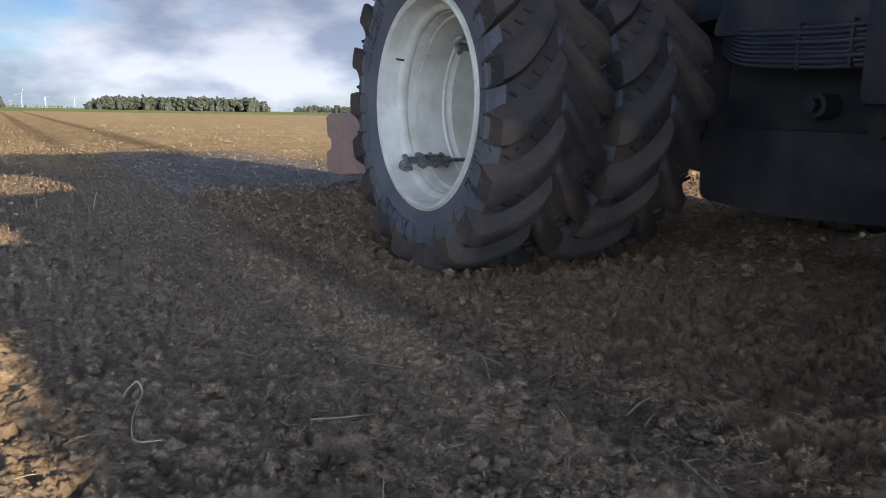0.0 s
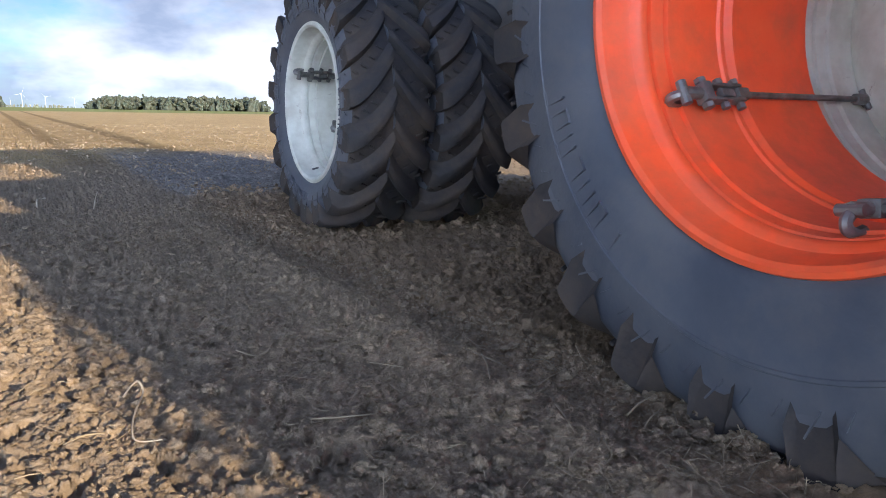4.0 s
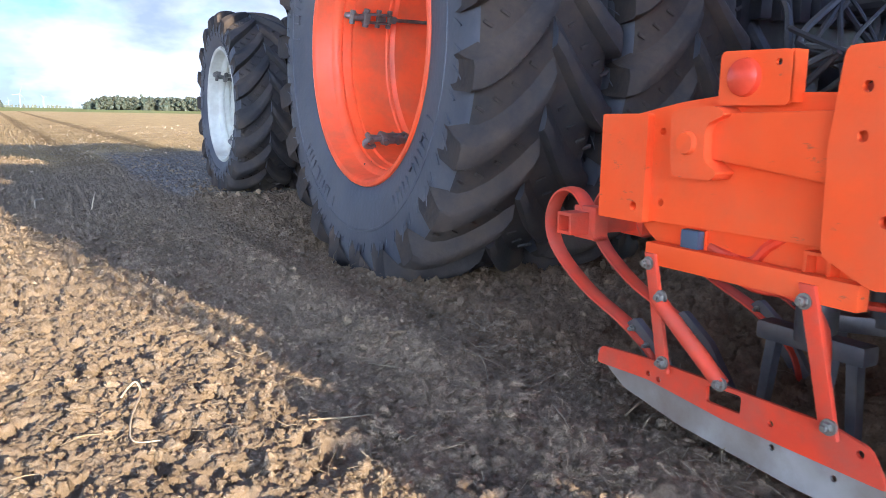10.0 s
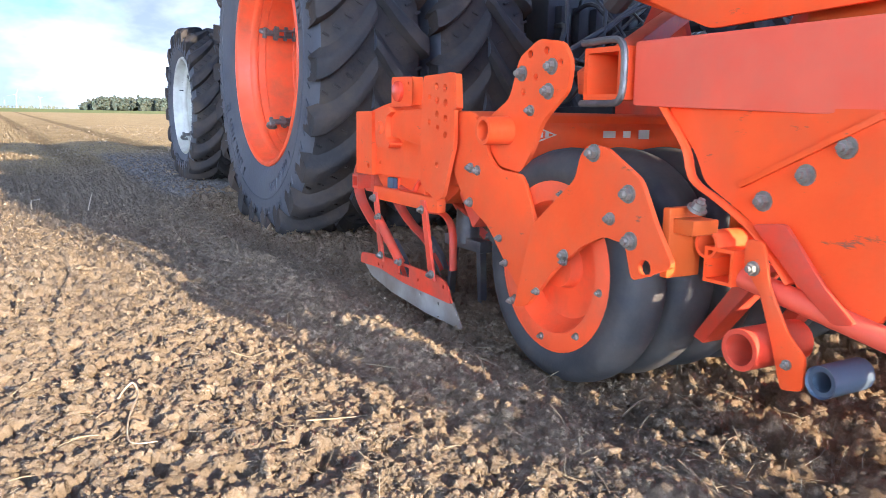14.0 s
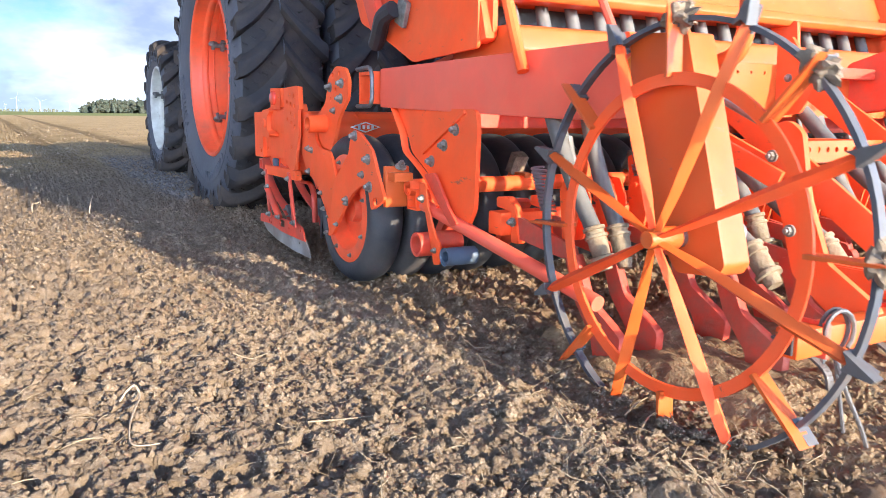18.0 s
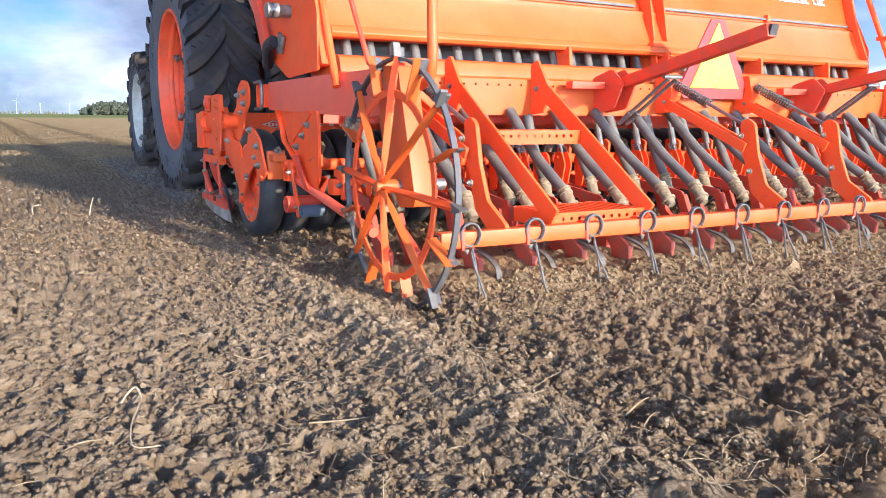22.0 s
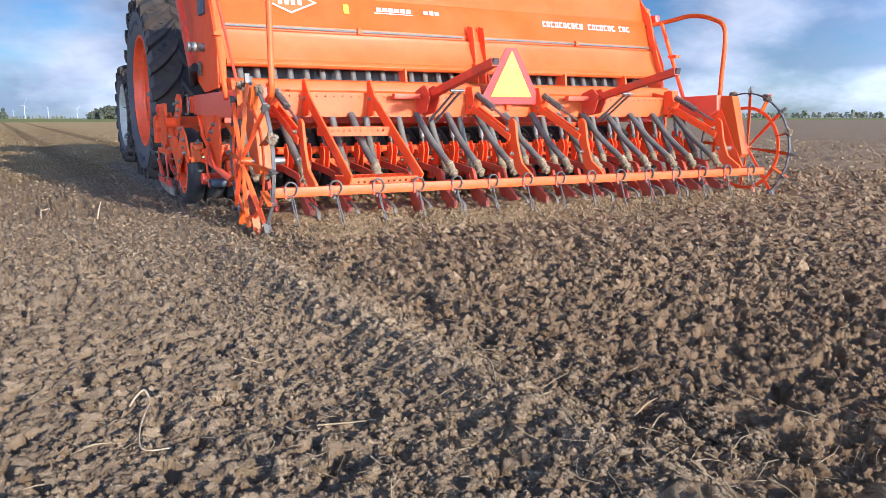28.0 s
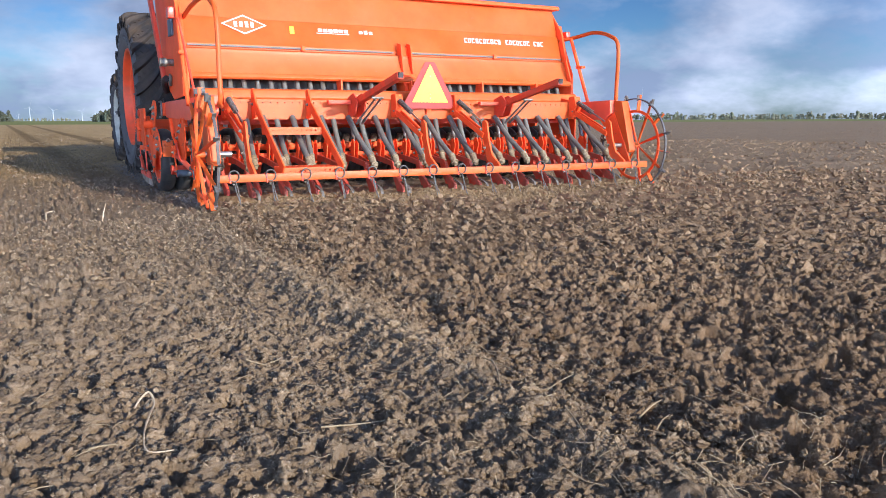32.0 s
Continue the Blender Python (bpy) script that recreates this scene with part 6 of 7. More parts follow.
def tine_bar():
    bm = bmesh.new()
    beam(bm, (1.25, 1.24, 0.228), (5.27, 1.24, 0.222), 0.050, 0.056, bevel=0.006)
    part("tine_bar", bm, orange_paint, drill, "long orange square bar carrying spring tines")
    # the bar is solid; a black block paints the shade of its hollow end
    for x, z in ((1.25, 0.228),):
        bm = bmesh.new()
        box(bm, (x - 0.003, 1.24, z), (0.006, 0.034, 0.038))
        part("bar_hollow_shade", bm, black_iron, drill)
    # one spring tine: two loops at the bar, then a long prong trailing back to the ground and a shorter one in front
    def tine(seed):
        rr = random.Random(seed)
        bm = bmesh.new()
        pts = []
        for i in range(30):
            a = 2 * math.pi * i / 14 - 1.0
            pts.append((0.036 * math.cos(a) + 0.002, -0.038 + 0.0009 * i, 0.018 + 0.040 * math.sin(a)))
        jig = rr.uniform(-0.010, 0.010)
        long_end = spline([(0.004, -0.032, -0.040), (0.010, -0.052, -0.095), (0.020 + jig, -0.080, -0.165), (0.028 + jig, -0.100, -0.218), (0.018 + 2 * jig, -0.150, -0.238)], 5)
        tube(bm, spline(pts, 1), 0.0048, 6)
        tube(bm, long_end, 0.0044, 6)
        tube(bm, spline([(0.016, -0.016, -0.030), (0.030, -0.020, -0.095), (0.050 - jig, -0.036, -0.215)], 4), 0.0042, 6)
        return mesh("spring_tine", bm, tine_steel)
    tines = [tine(i) for i in range(4)]
    saddle = bmesh.new()
    box(saddle, (-0.028, 0, 0), (0.012, 0.064, 0.070), bevel=0.003)
    saddle = mesh("saddle", saddle, worn_red)
    for k in range(15):
        x = 1.36 + 0.2675 * k
        z = 0.228 - 0.006 * k / 14
        put("spring_tine", tines[k % 4], drill, pose(x, 1.24, z, 0, 0, (k * 37 % 9) - 4), "steel spring tine with double loop")
        put("tine_saddle", saddle, drill, pose(x, 1.24, z))
        put("bolt", bolt_s, drill, pose(x, 1.235, z - 0.040, 0, -90, 0))


tine_bar()


def coulters():
    shoe = bmesh.new()
    plate(shoe, rounded([(1.69, 0.270), (1.645, 0.285), (1.59, 0.17), (1.51, 0.128), (1.462, 0.098), (1.470, -0.03), (1.545, -0.03), (1.575, 0.08), (1.645, 0.16)], 0.012), -0.013, 0.013, bevel=0.002)
    plate(shoe, rounded([(2.26, 0.325), (2.20, 0.350), (1.90, 0.325), (1.66, 0.295), (1.65, 0.262), (1.72, 0.258), (2.00, 0.290), (2.24, 0.290)], 0.012), -0.006, 0.006)
    shoe = mesh("coulter", shoe, muddy_red)
    drag = bmesh.new()
    bend = spline([(1.51, 0.130), (1.44, 0.118), (1.390, 0.100), (1.362, 0.075), (1.352, 0.02), (1.350, -0.03)], 4)
    for a, b in zip(bend, bend[1:]):                 # flat strip bent down behind the shoe
        beam(drag, (0.010, a[0], a[1]), (0.010, b[0], b[1]), 0.022, 0.006, up=(0, 0.6, 0.8))
    drag = mesh("covering_tine", drag, tine_steel)
    shoe2 = bmesh.new()
    plate(shoe2, rounded([(1.97, 0.270), (1.925, 0.285), (1.87, 0.17), (1.79, 0.128), (1.742, 0.098), (1.750, -0.03), (1.825, -0.03), (1.855, 0.08), (1.925, 0.16)], 0.012), -0.013, 0.013, bevel=0.002)
    plate(shoe2, rounded([(2.26, 0.325), (2.20, 0.350), (1.94, 0.300), (1.93, 0.265), (2.00, 0.262), (2.24, 0.290)], 0.012), -0.006, 0.006)
    shoe2 = mesh("coulter", shoe2, muddy_red)

    def hose(top, low, r, bow):
        bm = bmesh.new()
        mid = [(a + b) / 2 for a, b in zip(top, low)]
        tube(bm, spline([top, (mid[0], mid[1] + bow, mid[2] - bow), low], 6), r, 12)
        return mesh("seed_hose", bm, hose_grey)

    def boot(low, d):
        bm = bmesh.new()
        p = Vector(low)
        q = Vector(d).normalized()
        tube(bm, [p - q * 0.018, p - q * 0.016, p - q * 0.008, p - q * 0.006, p + q * 0.004, p + q * 0.006, p + q * 0.013, p + q * 0.015, p + q * 0.055, p + q * 0.062, p + q * 0.064, p + q * 0.074, p + q * 0.076, p + q * 0.10], [.024, .030, .030, .0255, .0255, .031, .031, .027, .025, .024, .033, .033, .023, .018], 14)
        return mesh("hose_boot", bm, hose_tip)
    long_top, long_low = (0, 2.03, 0.668), (0, 1.57, 0.328)
    short_top, short_low = (0, 2.075, 0.668), (0, 1.895, 0.340)
    h1, h2 = hose(long_top, long_low, 0.0235, 0.015), hose(short_top, short_low, 0.0225, 0.01)
    b1, b2 = boot(long_low, (0, -0.70, -0.72)), boot(short_low, (0, -0.40, -0.92))
    spring = bmesh.new()
    tube(spring, [(0.020 * math.cos(i * 0.7), 2.12 + 0.020 * math.sin(i * 0.7) - 0.0005 * i, 0.50 - 0.0011 * i) for i in range(110)], 0.004, 5)
    spring = mesh("pressure_spring", spring, steel)
    # beam that the coulters hinge on, with a clamp for each
    bm = bmesh.new()
    beam(bm, (1.27, 2.27, 0.325), (2 * MID - 1.27, 2.27, 0.325), 0.07, 0.07, bevel=0.006)
    part("coulter_beam", bm, red_paint, drill, "red square beam across the coulters")
    clamp = bmesh.new()
    plate(clamp, rounded([(2.19, 0.27), (2.21, 0.375), (2.25, 0.405), (2.31, 0.40), (2.31, 0.37), (2.232, 0.362), (2.228, 0.27)], 0.008), -0.013, 0.013, bevel=0.002)
    clamp = mesh("hinge_clamp", clamp, red_paint)
    spring_seat = bmesh.new()
    plate(spring_seat, rounded([(2.17, 0.37), (2.20, 0.52), (2.17, 0.53), (2.12, 0.53), (2.09, 0.515), (2.10, 0.38)], 0.008), -0.007, 0.007, bevel=0.001)
    spring_seat = mesh("spring_seat", spring_seat, red_paint)
    clevis = bmesh.new()
    for dx in (-0.018, 0.018):
        plate(clevis, rounded([(2.03, 0.30), (2.05, 0.44), (2.03, 0.475), (1.99, 0.475), (1.96, 0.42), (1.985, 0.31)], 0.010), dx - 0.003, dx + 0.003)
    tube(clevis, [(-0.030, 2.015, 0.45), (0.030, 2.015, 0.45)], 0.007, 8)
    clevis = mesh("clevis", clevis, red_paint)
    damper = bmesh.new()
    tube(damper, [(0, 2.01, 0.46), (0, 2.025, 0.50), (0, 2.026, 0.50), (0, 2.055, 0.585), (0, 2.056, 0.585), (0, 2.08, 0.65)], [0.007, 0.007, 0.017, 0.017, 0.008, 0.008], 10)
    damper = mesh("damper", damper, clamp_steel)
    for k in range(32):
        x = 1.315 + k * 0.1253
        put("clevis", clevis, drill, pose(x + 0.045, 0, 0))
        if k % 2 == 0:
            put("damper", damper, drill, pose(x + 0.045, 0, 0), "short zinc-grey pressure damper")
        put("hinge_clamp", clamp, drill, pose(x, 0, 0))
        put("bolt", bolt_m, drill, pose(x - 0.026, 2.205, 0.335))
        if k % 2:
            put("spring_seat", spring_seat, drill, pose(x + 0.035, 0, 0))
    for k in range(32):
        x = 1.315 + k * 0.1253
        rear = k % 2 == 0 and k > 0
        tilt = ((k * 53) % 11 - 5) * 0.9
        m = Matrix.Translation((x, 0, 0))
        c = put("coulter", shoe if rear else shoe2, drill, m, "red suffolk coulter arm and shoe, muddy")
        lean = Matrix.Translation((x, 2.2, 0.66)) @ Matrix.Rotation(radians(tilt), 4, "Y") @ Matrix.Translation((0, -2.2, -0.66))
        o = put("seed_hose", h1 if rear else h2, c, lean, "grey rubber seed hose")
        o.matrix_local = Matrix.Translation((-x, 0, 0)) @ lean
        o = put("hose_boot", b1 if rear else b2, c, lean, "cream plastic hose boot")
        o.matrix_local = Matrix.Translation((-x, 0, 0)) @ lean
        if rear:
            put("covering_tine", drag, c, m).matrix_local = Matrix()
        else:
            o = put("pressure_spring", spring, c, m)
            o.matrix_local = Matrix()


coulters()


def drill_sides():
    for m, far in ((lambda v: v, False), (lambda v: 2 * MID - v, True)):
        # long tapered arm to the drive wheel
        bm = bmesh.new()
        plate(bm, rounded([(2.93, 0.668), (2.93, 0.803), (1.85, 0.822), (1.63, 0.826), (1.62, 0.70), (1.72, 0.640), (1.95, 0.634)], 0.008), m(1.20), m(1.27), bevel=0.004)
        for v in bm.verts:                          # the arm leans inwards towards its rear end
            v.co.x += (-1 if far else 1) * 0.100 * (2.93 - v.co.y) / 1.30
        part("wheel_arm", bm, dull_red, drill, "dusty dull-red box arm")
        bm = bmesh.new()
        revolve(bm, [(m(1.288), 0), (m(1.284), 0.026), (m(1.287), 0.031), (m(1.296), 0.031), (m(1.296), 0)], 28, c=(0, 1.728, 0.752))
        part("side_reflector", bm, reflector_amber, drill, "round amber side reflector")
        bm = bmesh.new()
        plate(bm, rounded([(1.69, 0.825), (1.52, 0.815), (1.385, 0.35), (1.40, 0.325), (1.51, 0.315), (1.60, 0.415), (1.67, 0.62)], 0.008), m(1.24), m(1.315), bevel=0.0015)
        part("chain_case", bm, orange_paint, drill, "orange sheet-metal chain case")
        bm = bmesh.new()
        tube(bm, [(m(1.20), 1.505, 0.393), (m(1.42), 1.505, 0.393)], 0.022, 14)
        part("wheel_axle", bm, steel, drill)
        # handrail of the loading board
        bm = bmesh.new()
        tube(bm, spline([(m(1.33), 2.62, 1.46), (m(1.20), 2.38, 1.50), (m(1.16), 2.15, 1.525), (m(1.17), 1.90, 1.47), (m(1.185), 1.75, 1.36), (m(1.17), 1.77, 1.0), (m(1.16), 1.80, 0.80), (m(1.20), 1.88, 0.755), (m(1.30), 2.0, 0.75)] if far else
                        [(1.33, 2.62, 1.49), (1.335, 2.25, 1.55), (1.34, 1.85, 1.56), (1.345, 1.58, 1.49), (1.35, 1.48, 1.36), (1.35, 1.47, 1.0), (1.35, 1.47, 0.81), (1.36, 1.55, 0.757), (1.44, 1.85, 0.75)], 7), 0.019, 12)
        part("handrail", bm, orange_paint, drill, "bent orange tube handrail")
        bm = bmesh.new()
        tube(bm, [(m(1.25), 2.42, 1.48), (m(1.24), 2.10, 0.76)], 0.017, 10)
        part("rail_brace", bm, red_paint, drill)
        bm = bmesh.new()
        box(bm, (m(1.235), 2.27, 1.18), (0.05, 0.10, 0.025), bevel=0.004)
        part("rail_clip", bm, red_paint, drill)
        # corner bracket, strut and clutter at the hopper's end
        bm = bmesh.new()
        plate(bm, rounded([(2.36, 0.84), (2.36, 1.10), (2.55, 1.48), (2.95, 1.55), (3.10, 1.10), (3.02, 0.92), (2.78, 0.82)], 0.02), m(1.255), m(1.267), bevel=0.002)
        part("corner_bracket", bm, red_paint, drill)
        bm = bmesh.new()
        beam(bm, (m(1.22), 2.98, 0.95), (m(1.20), 3.42, 1.75), 0.03, 0.075, bevel=0.004)
        part("front_strut", bm, worn_red, drill)
        bm = bmesh.new()
        revolve(bm, [(m(1.14), 0.0), (m(1.14), 0.034), (m(1.16), 0.036), (m(1.165), 0.030), (m(1.175), 0.036), (m(1.195), 0.036), (m(1.20), 0.030), (m(1.26), 0.030)], 20, c=(0, 2.72, 1.13))
        part("hydraulic_motor", bm, zinc, drill, "zinc hydraulic coupling")
        bm = bmesh.new()
        tube(bm, spline([(m(1.24), 3.05, 0.90), (m(1.22), 2.98, 0.93), (m(1.20), 2.90, 0.98), (m(1.21), 2.84, 1.0)], 4), 0.03, 10)
        part("rubber_buffer", bm, black_iron, drill)
        bm = bmesh.new()
        box(bm, (m(1.24), 2.83, 0.99), (0.02, 0.07, 0.09), (25, 0, 0), bevel=0.006)
        part("buffer_plate", bm, zinc, drill)
        bm = bmesh.new()
        box(bm, (m(1.25), 2.72, 1.42), (0.03, 0.16, 0.14), bevel=0.006)
        part("document_box", bm, grey_plastic, drill, "grey-blue plastic box")
        bm = bmesh.new()
        box(bm, (m(1.22), 2.55, 1.52), (0.05, 0.09, 0.09), bevel=0.01)
        part("side_lamp", bm, amber, drill, "orange-red side lamp")
        bm = bmesh.new()
        tube(bm, [(m(1.22), 2.62, 0.345), (m(1.26), 1.78, 0.185)], 0.021, 14)
        part("towing_arm", bm, dull_red, drill)
        bm = bmesh.new()
        hollow(bm, (m(1.24), 2.657, 0.362), (0.10, 0.07, 0.07), 0.007)
        part("arm_socket", bm, red_paint, drill)
    bm = bmesh.new()
    tube(bm, [(1.22, 1.72, 0.83), (1.19, 2.05, 1.42)], 0.010, 8)
    part("marker_rod", bm, worn_red, drill, "thin red rod")
    bm = bmesh.new()
    plate(bm, rounded([(2.10, 0.765), (1.66, 0.785), (1.36, 0.235), (1.45, 0.235), (1.60, 0.42), (1.85, 0.66), (2.1, 0.70)], 0.015), 5.19, 5.202)
    part("side_shield", bm, red_paint, drill, "triangular red side shield")


drill_sides()

# spiked drive wheels at both ends
STAR_Y, STAR_Z = 1.505, 0.393
STARS = []


def star_wheel(x, far):
    w = new("drive_wheel")
    w.empty_display_size = 0.2
    w.parent = drill
    w.location = Vector((x, STAR_Y, STAR_Z)) - OFF[drill]
    tagged(w, "spiked orange drive wheel with steel ring, caked with mud" if not far else "spiked drive wheel with steel ring in the far soil")
    s = -1 if far else 1

    def add(name, bm, mat, label="", m=Matrix()):
        o = new(name, mesh(name, bm, mat))
        o.parent, o.matrix_local = w, m
        return tagged(o, label)
    n = 16
    ring = bmesh.new()
    revolve(ring, [(0.057 * s, 0.440), (0.077 * s, 0.440), (0.077 * s, 0.450), (0.057 * s, 0.450)], 72, closed=True)
    add("steel_ring", ring, ring_steel, "worn dark steel ring")
    ring = bmesh.new()
    revolve(ring, [(0.044 * s, 0.314), (0.052 * s, 0.314), (0.052 * s, 0.340), (0.044 * s, 0.340)], 64, closed=True)
    add("inner_ring", ring, red_paint)
    hub = bmesh.new()
    revolve(hub, [(-0.012 * s, 0), (-0.012 * s, 0.018), (0.005 * s, 0.021), (0.03 * s, 0.025), (0.07 * s, 0.025), (0.07 * s, 0)], 20)
    add("hub", hub, orange_paint)
    rr = random.Random(3)
    for k in range(n):
        m = Matrix.Rotation(2 * math.pi * k / n, 4, "X")
        if k % 2 == 0:
            bm = bmesh.new()
            # folded strip from the hub out to the ring
            secs = [(0.015, 0.000, 0.005, 0.012), (0.10, 0.009, 0.009, 0.018), (0.22, 0.018, 0.0125, 0.021), (0.33, 0.026, 0.0145, 0.021), (0.43, 0.042, 0.0125, 0.016), (0.475, 0.056, 0.006, 0.007)]
            rings = []
            for r, xx, hw, dep in secs:
                rings.append([bm.verts.new(((xx + dep * 0.9) * s, r, -hw)), bm.verts.new((xx * s, r, 0.0)), bm.verts.new(((xx + dep * 0.9) * s, r, hw)), bm.verts.new(((xx + dep * 0.9 + 0.005) * s, r, hw)),
                              bm.verts.new(((xx + 0.006) * s, r, 0.0)), bm.verts.new(((xx + dep * 0.9 + 0.005) * s, r, -hw))])
            for a, b in zip(rings, rings[1:]):
                for j in range(6):
                    bm.faces.new((a[j], a[(j + 1) % 6], b[(j + 1) % 6], b[j]))
            bm.faces.new(rings[0]); bm.faces.new(rings[-1][::-1])
            add("spoke", bm, orange_paint if k % 4 else red_paint, "folded orange spoke with a worn tip", m)
            # bare steel at the tip, scoured by the soil
            bm = bmesh.new()
            tip = rr.uniform(-0.008, 0.008)
            plate(bm, [(0.437 + tip, -0.0165), (0.452 + tip, -0.002), (0.446 + tip, 0.0165), (0.497, 0.004), (0.500, -0.004)], 0.040 * s, 0.066 * s)
            add("spoke_tip", bm, blade_steel, "scoured steel tip", m)
        else:
            bm = bmesh.new()
            plate(bm, [(0.330, -0.004), (0.330, 0.004), (0.46, 0.003), (0.485, 0.0), (0.46, -0.003)], 0.030 * s, 0.072 * s)
            add("short_spoke", bm, orange_paint, "", m)
        bm = bmesh.new()
        plate(bm, [(0.430, -0.004), (0.430, 0.004), (0.480, 0.003), (0.484, -0.002)], 0.056 * s, 0.084 * s)
        add("spike", bm, ring_steel, "", m)
        if rr.random() < 0.4:
            bm = bmesh.new()
            bmesh.ops.create_icosphere(bm, subdivisions=3, radius=0.027)
            for v in bm.verts:
                v.co *= 1 + 0.7 * noise.noise(v.co * 70 + Vector((k, 0, 0))) + 0.4 * noise.noise(v.co * 160)
                v.co.z *= 1.3
            bmesh.ops.translate(bm, vec=(0.066 * s, 0.452, 0), verts=bm.verts)
            add("mud_clump", bm, mud_hay, "dry mud clump", m)
    STARS.append(w)


star_wheel(1.155, False)
star_wheel(2 * MID - 1.10, True)


# ---- distance ----
def wind_turbine(x, y, height, turn, spin):
    t = thing("wind_turbine", (x, y, 0), "white three-bladed wind turbine far off", "wind turbine", "turbines on the horizon")
    bm = bmesh.new()
    tube(bm, [(x, y, 0), (x, y, height)], [height * 0.022, height * 0.012], 10)
    part("tower", bm, hazed_turbine_white, t)
    bm = bmesh.new()
    box(bm, (x, y, height + height * 0.01), (height * 0.03, height * 0.09, height * 0.032), (0, 0, turn), bevel=height * 0.004)
    part("nacelle", bm, hazed_turbine_white, t)
    for k in range(3):
        a = radians(spin + 120 * k)
        bm = bmesh.new()
        d = Vector((math.cos(radians(turn)) * math.sin(a), math.sin(radians(turn)) * math.sin(a), math.cos(a)))
        c = Vector((x + math.sin(radians(turn)) * height * 0.05, y - math.cos(radians(turn)) * height * 0.05, height * 1.01))
        tube(bm, [c, c + d * height * 0.12, c + d * height * 0.58], [height * 0.012, height * 0.020, height * 0.004], 6, flat=0.4)
        part("blade", bm, hazed_turbine_white, t)


def at_bearing(deg, dist):
    return dist * math.sin(radians(deg)), dist * math.cos(radians(deg))


for deg, dist, h, tn, sp in ((1.05, 2600, 62, 5, 20), (2.4, 2900, 54, -10, 75), (4.1, 2900, 52, 20, 40), (0.4, 3400, 42, 0, 100), (4.9, 3300, 46, 10, 10), (17.1, 3300, 36, 0, 30), (18.2, 3000, 42, 10, 60), (42.6, 2700, 108, 15, 10)):
    wind_turbine(*at_bearing(deg, dist), h * 0.62, tn, sp)


def far_trees(name, bearing0, bearing1, dist, height, count, mat, label, seed, vary=0.25, conifer=0.4):
    """A far wood: many crowns of small clumps, uneven along the top, with stems below."""
    rng = np.random.default_rng(seed)
    bm = bmesh.new()
    bmesh.ops.create_icosphere(bm, subdivisions=1, radius=1.0)
    bm.verts.ensure_lookup_table()
    base = np.array([v.co[:] for v in bm.verts]); bf = np.array([[v.index for v in f.verts] for f in bm.faces])
    bm.free()
    cos, fs, off = [], [], 0
    for k in range(count):
        b = bearing0 + (bearing1 - bearing0) * rng.uniform()
        d = dist * rng.uniform(0.98, 1.06)
        x, y = at_bearing(b, d)
        edge = min(1.0, 0.45 + 6 * min(b - bearing0, bearing1 - b) / max(0.01, bearing1 - bearing0))
        h = height * (1 + vary * rng.normal() * 0.6) * edge
        slim = rng.uniform() < conifer
        for j in range(9):
            t = rng.uniform(0.12, 1.0)
            r = h * (0.20 * (1.15 - t) + 0.05 if slim else 0.16 * (1.2 - abs(t - 0.55)))
            p = base * (1 + 0.35 * rng.uniform(-1, 1, (len(base), 1))) * np.array([r, r, r * (1.5 if slim else 0.9)])
            off_r = h * (0.05 if slim else 0.16)
            cos.append(p + np.array([x + rng.normal() * off_r, y + rng.normal() * off_r, h * t * 0.9]))
            fs.append(bf + off)
            off += len(base)
    ob = new(name, raw_mesh(name, np.concatenate(cos), np.concatenate(fs), mat, False))
    return tagged(ob, label, "woodland", kind="stuff")


far_trees("far_wood", 4.75, 16.7, 560, 8.0, 420, leaf_dark, "dark belt of trees across the field", 21, 0.22)
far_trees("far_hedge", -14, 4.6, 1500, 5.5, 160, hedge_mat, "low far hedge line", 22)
far_trees("far_wood", 18.2, 27, 1400, 11, 150, leaf_dark, "far low wood", 23)
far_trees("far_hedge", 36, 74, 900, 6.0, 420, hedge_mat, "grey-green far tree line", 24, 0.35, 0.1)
far_trees("far_trees", -0.9, 0.0, 1100, 11, 14, leaf_dark, "small far trees", 25)

# ---- single pale stalks and roots on the soil ----
def stalk(name, pts, r, mat, label, category="straw", lift=0.004):
    over = np.linspace(-0.012, 0.012, 5)
    line = spline([(x, y, max(float(ground_z(x + a, y + b)) for a in over for b in over) + lift + dz) for x, y, dz in pts], 6)
    o = thing(name, (pts[0][0], pts[0][1], float(ground_z(pts[0][0], pts[0][1]))), label, category)
    bm = bmesh.new()
    tube(bm, line, [r * (0.7 + 0.3 * math.sin(3 * i / len(line) + 1)) for i in range(len(line))], 7)
    part("stem", bm, mat, o)


stalk("plant_root", [(0.188, 1.778, 0.0), (0.205, 1.805, 0.006), (0.224, 1.810, 0.010), (0.229, 1.775, 0.008), (0.208, 1.69, 0.008), (0.186, 1.61, 0.004), (0.176, 1.535, 0.0), (0.19, 1.512, 0.003), (0.225, 1.507, 0.0)], 0.0025, root_mat, "pale curled plant root lying on dry soil", "root", 0.004)
stalk("straw_stalk", [(0.513, 1.472, 0.002), (0.59, 1.448, 0.006), (0.667, 1.428, 0.004)], 0.0019, straw_mat, "long pale straw stalk lying on the soil", "straw", 0.003)
stalk("straw_stalk", [(1.005, 1.726, 0.002), (1.03, 1.63, 0.012), (1.049, 1.548, 0.004)], 0.0019, straw_mat, "bent straw stalk half buried in loose soil", "straw", 0.003)
stalk("straw_stalk", [(0.078, 1.570, 0.004), (0.105, 1.585, 0.008), (0.13, 1.592, 0.002)], 0.0018, straw_mat, "short straw piece on dry soil", "straw", 0.003)
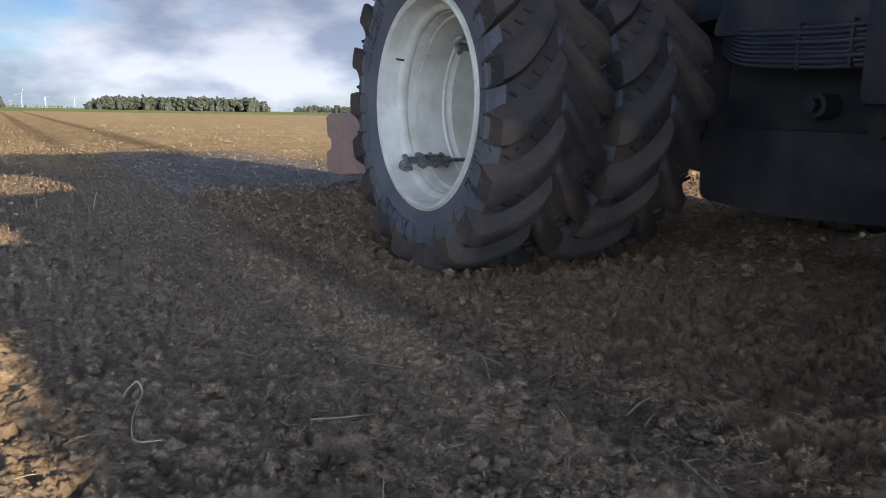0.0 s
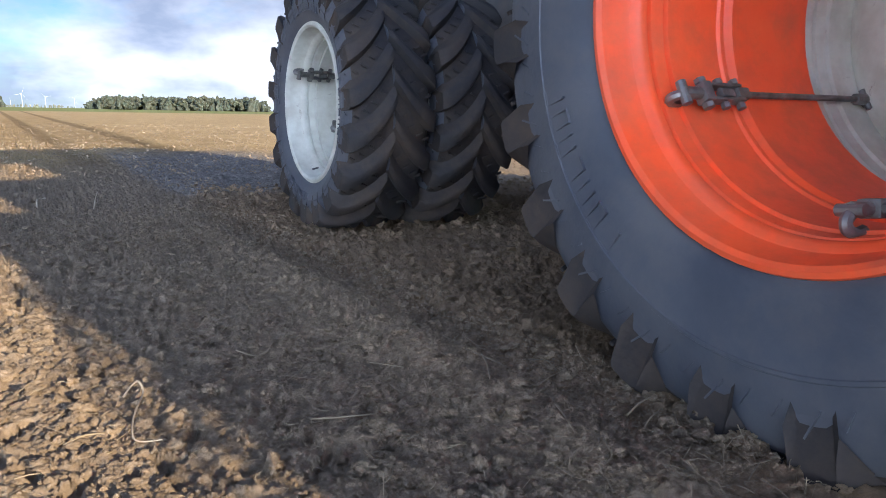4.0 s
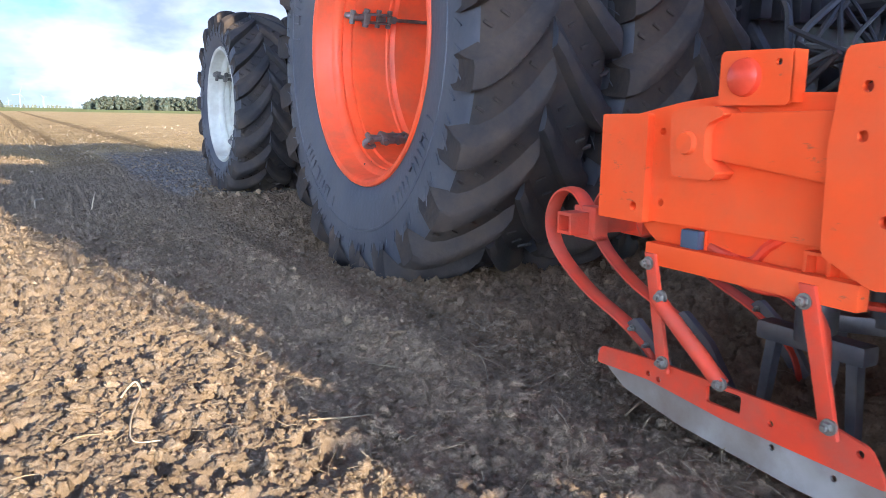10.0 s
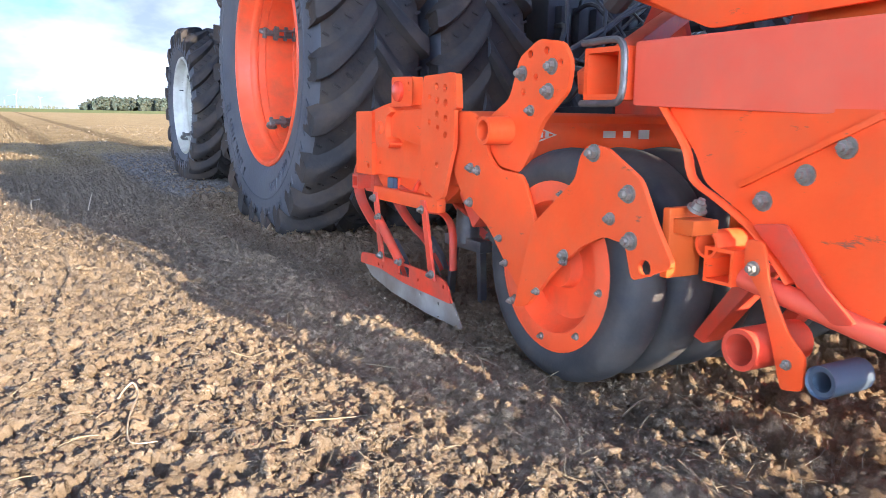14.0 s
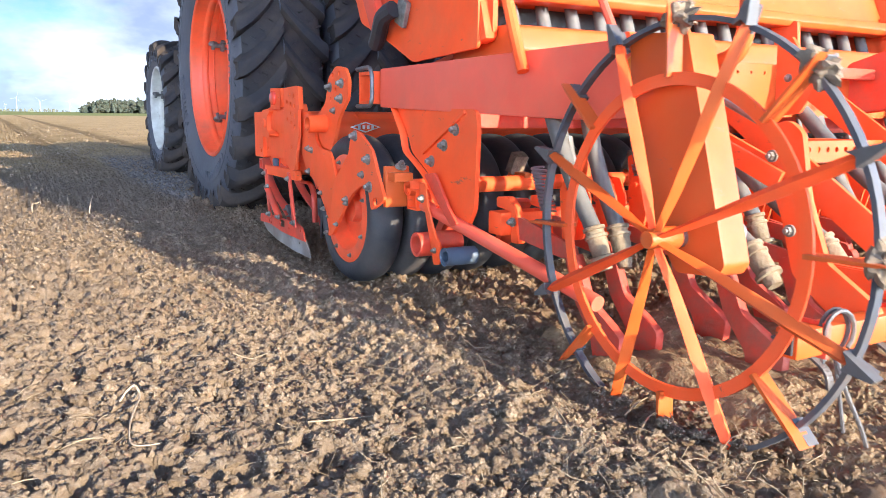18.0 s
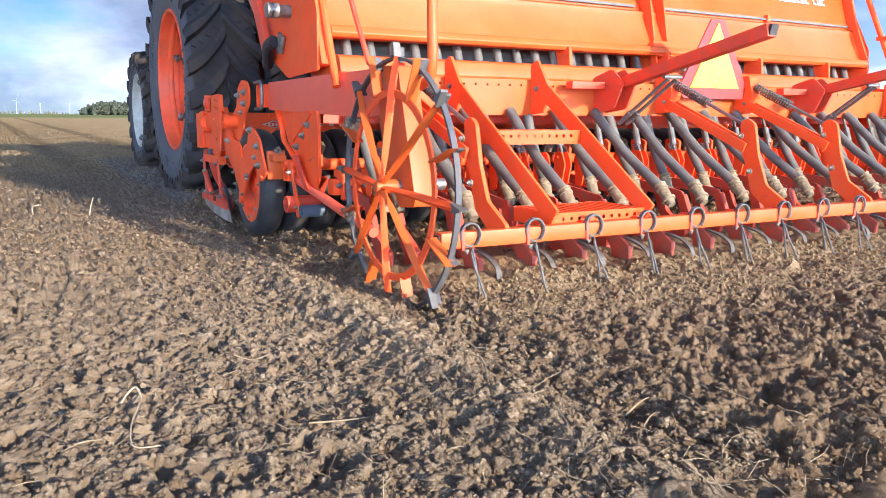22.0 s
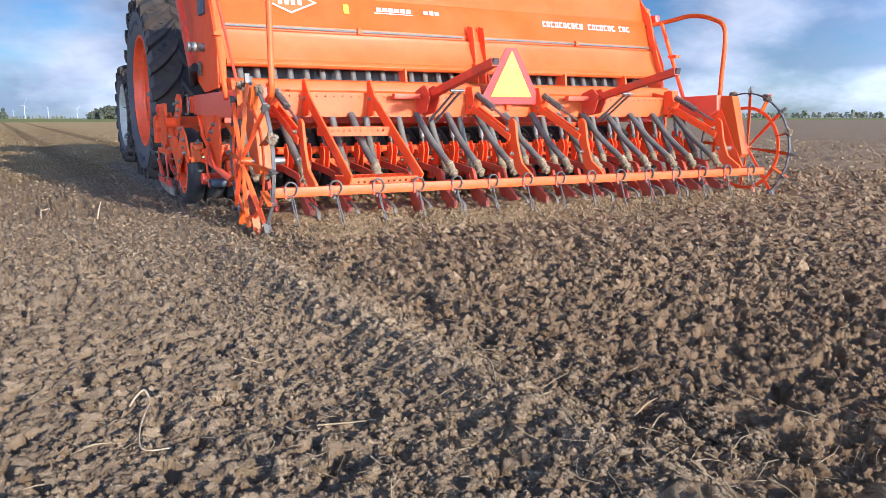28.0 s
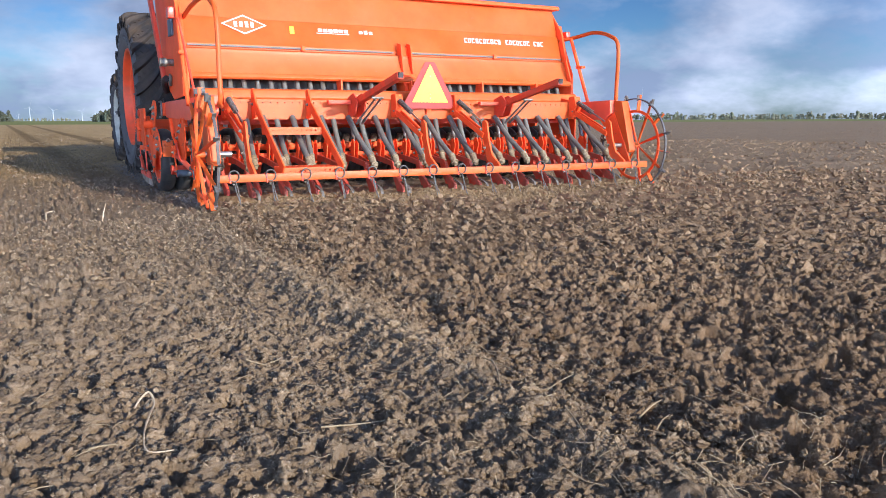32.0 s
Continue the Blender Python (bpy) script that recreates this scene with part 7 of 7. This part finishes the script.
stalk("straw_stalk", [(0.784, 1.781, 0.004), (0.80, 1.71, 0.006), (0.818, 1.651, 0.004)], 0.0016, straw_mat, "thin straw stalk on crumbly soil", "straw", 0.003)
stalk("straw_stalk", [(1.144, 1.213, 0.004), (1.20, 1.235, 0.012), (1.245, 1.249, 0.004)], 0.0024, straw_mat, "split piece of pale straw", "straw", 0.003)
stalk("straw_stalk", [(0.494, 2.001, 0.003), (0.54, 1.985, 0.006), (0.586, 1.973, 0.003)], 0.0018, straw_mat, "pale straw stalk among dry crumbs", "straw", 0.003)
stalk("upright_straw", [(0.470, 5.55, -0.01), (0.484, 5.57, 0.040), (0.502, 5.58, 0.085)], 0.0042, root_mat, "short pale stalk standing in the soil", "straw", 0.0)
stalk("plant_root", [(0.150, 5.86, 0.0), (0.155, 5.96, 0.03), (0.185, 6.02, 0.045), (0.205, 6.02, 0.03), (0.207, 5.98, 0.01)], 0.0055, root_mat, "pale curled root on the soil crust", "root", 0.006)
stalk("straw_stalk", [(0.981, 1.556, 0.03), (0.955, 1.49, 0.02), (0.918, 1.417, 0.0)], 0.0021, straw_mat, "bent straw sticking out of loose soil", "straw", 0.008)
stalk("straw_stalk", [(1.109, 1.124, 0.0), (1.15, 1.148, 0.008), (1.19, 1.167, 0.004)], 0.0020, straw_mat, "short pale straw on tilled soil", "straw", 0.003)


# ---- soil thrown up along the tine bar ----
def loose_soil():
    r = np.random.default_rng(12)
    n = 13000

    def heap(x, y):
        """Uneven bank of crumbs thrown up behind the tines, lowest at its edges."""
        lumps = 0.6 + 1.1 * np.clip(value_noise(x * 6.5, y * 5.5, 61) + 0.4, 0, 1)
        z = (0.028 * np.exp(-((y - 1.00) / 0.17) ** 2) + 0.052 * smoothstep(1.02, 1.40, y)) * lumps + 0.016 * value_noise(x * 22, y * 22, 62) + 0.011 * value_noise(x * 51, y * 51, 63) + 0.007 * value_noise(x * 103, y * 103, 64)
        edge = smoothstep(0.62, 0.80, y + 0.16 * value_noise(x * 4, y * 3, 65)) * smoothstep(2.20, 2.0, y) * smoothstep(1.20, 1.34, x + 0.1 * value_noise(x * 9, y * 9, 66))
        return z * edge - 0.030 * (1 - edge)
    gx, gy = np.arange(1.15, 5.35, 0.0105), np.concatenate([np.arange(0.55, 1.40, 0.0105), np.arange(1.40, 2.25, 0.025)])
    X, Y = np.meshgrid(gx, gy)
    co = [np.stack([X.ravel(), Y.ravel(), heap(X, Y).ravel()], 1)]
    i = (np.arange(len(gy) - 1)[:, None] * len(gx) + np.arange(len(gx) - 1)[None]).ravel()
    fs = [np.stack([i, i + 1, i + len(gx) + 1], 1), np.stack([i, i + len(gx) + 1, i + len(gx)], 1)]
    off = X.size
    x = r.uniform(1.22, 5.3, n)
    y = 1.34 - 0.76 * r.uniform(0, 1, n) ** 1.1
    size = 0.0020 + 0.0085 * r.uniform(0, 1, n) ** 2.8
    h = np.maximum(heap(x, y), 0.0) + 0.3 * size
    for i in range(n):
        b, f = rough[i % len(rough)]
        co.append(b * size[i] + np.array([x[i], y[i], h[i]]))
        fs.append(f + off)
        off += len(b)
    me = raw_mesh("loose_soil", np.concatenate(co) - np.array([MID, 0.9, 0]), np.concatenate(fs), soil_brown, False)
    ob = new("loose_soil", me)
    ob.location = (MID, 0.9, 0)
    OFF[ob] = Vector((MID, 0.9, 0))
    return tagged(ob, "brown crumbs tumbling behind the spring tines", "loose soil", kind="stuff")


spray = loose_soil()


def motions():
    """The machine creeps away from the camera; all its wheels turn with it."""
    way = [(0, -6.30), (3, -5.295), (6, -4.29), (9, -3.285), (11, -2.625), (13, -1.96), (16, -0.98), (19, 0.0), (23, 1.352), (28, 3.015), (32, 4.395)]
    for t_ob in (tractor, harrow, drill, spray):
        walk(t_ob, [(t, Matrix.Translation(OFF[t_ob] + Vector((0, s, 0)))) for t, s in way])
    times = list(range(0, 33, 1))
    ss = np.interp(times, [t for t, s in way], [s for t, s in way])

    def turning(ob, radius, phase0):
        rows = []
        here = ob.location.copy()
        for t, s in zip(times, ss):
            rows.append((t, Matrix.Translation(here) @ Matrix.Rotation(phase0 - (s - ss[0]) / radius, 4, "X")))
        walk(ob, rows)
    for w, front, *_ in WHEELS:
        turning(w, 0.728 if front else 1.129, 0.0)
    turning(roller, 0.30, 0.0)
    for w in STARS:
        turning(w, 0.51, radians(16))


motions()
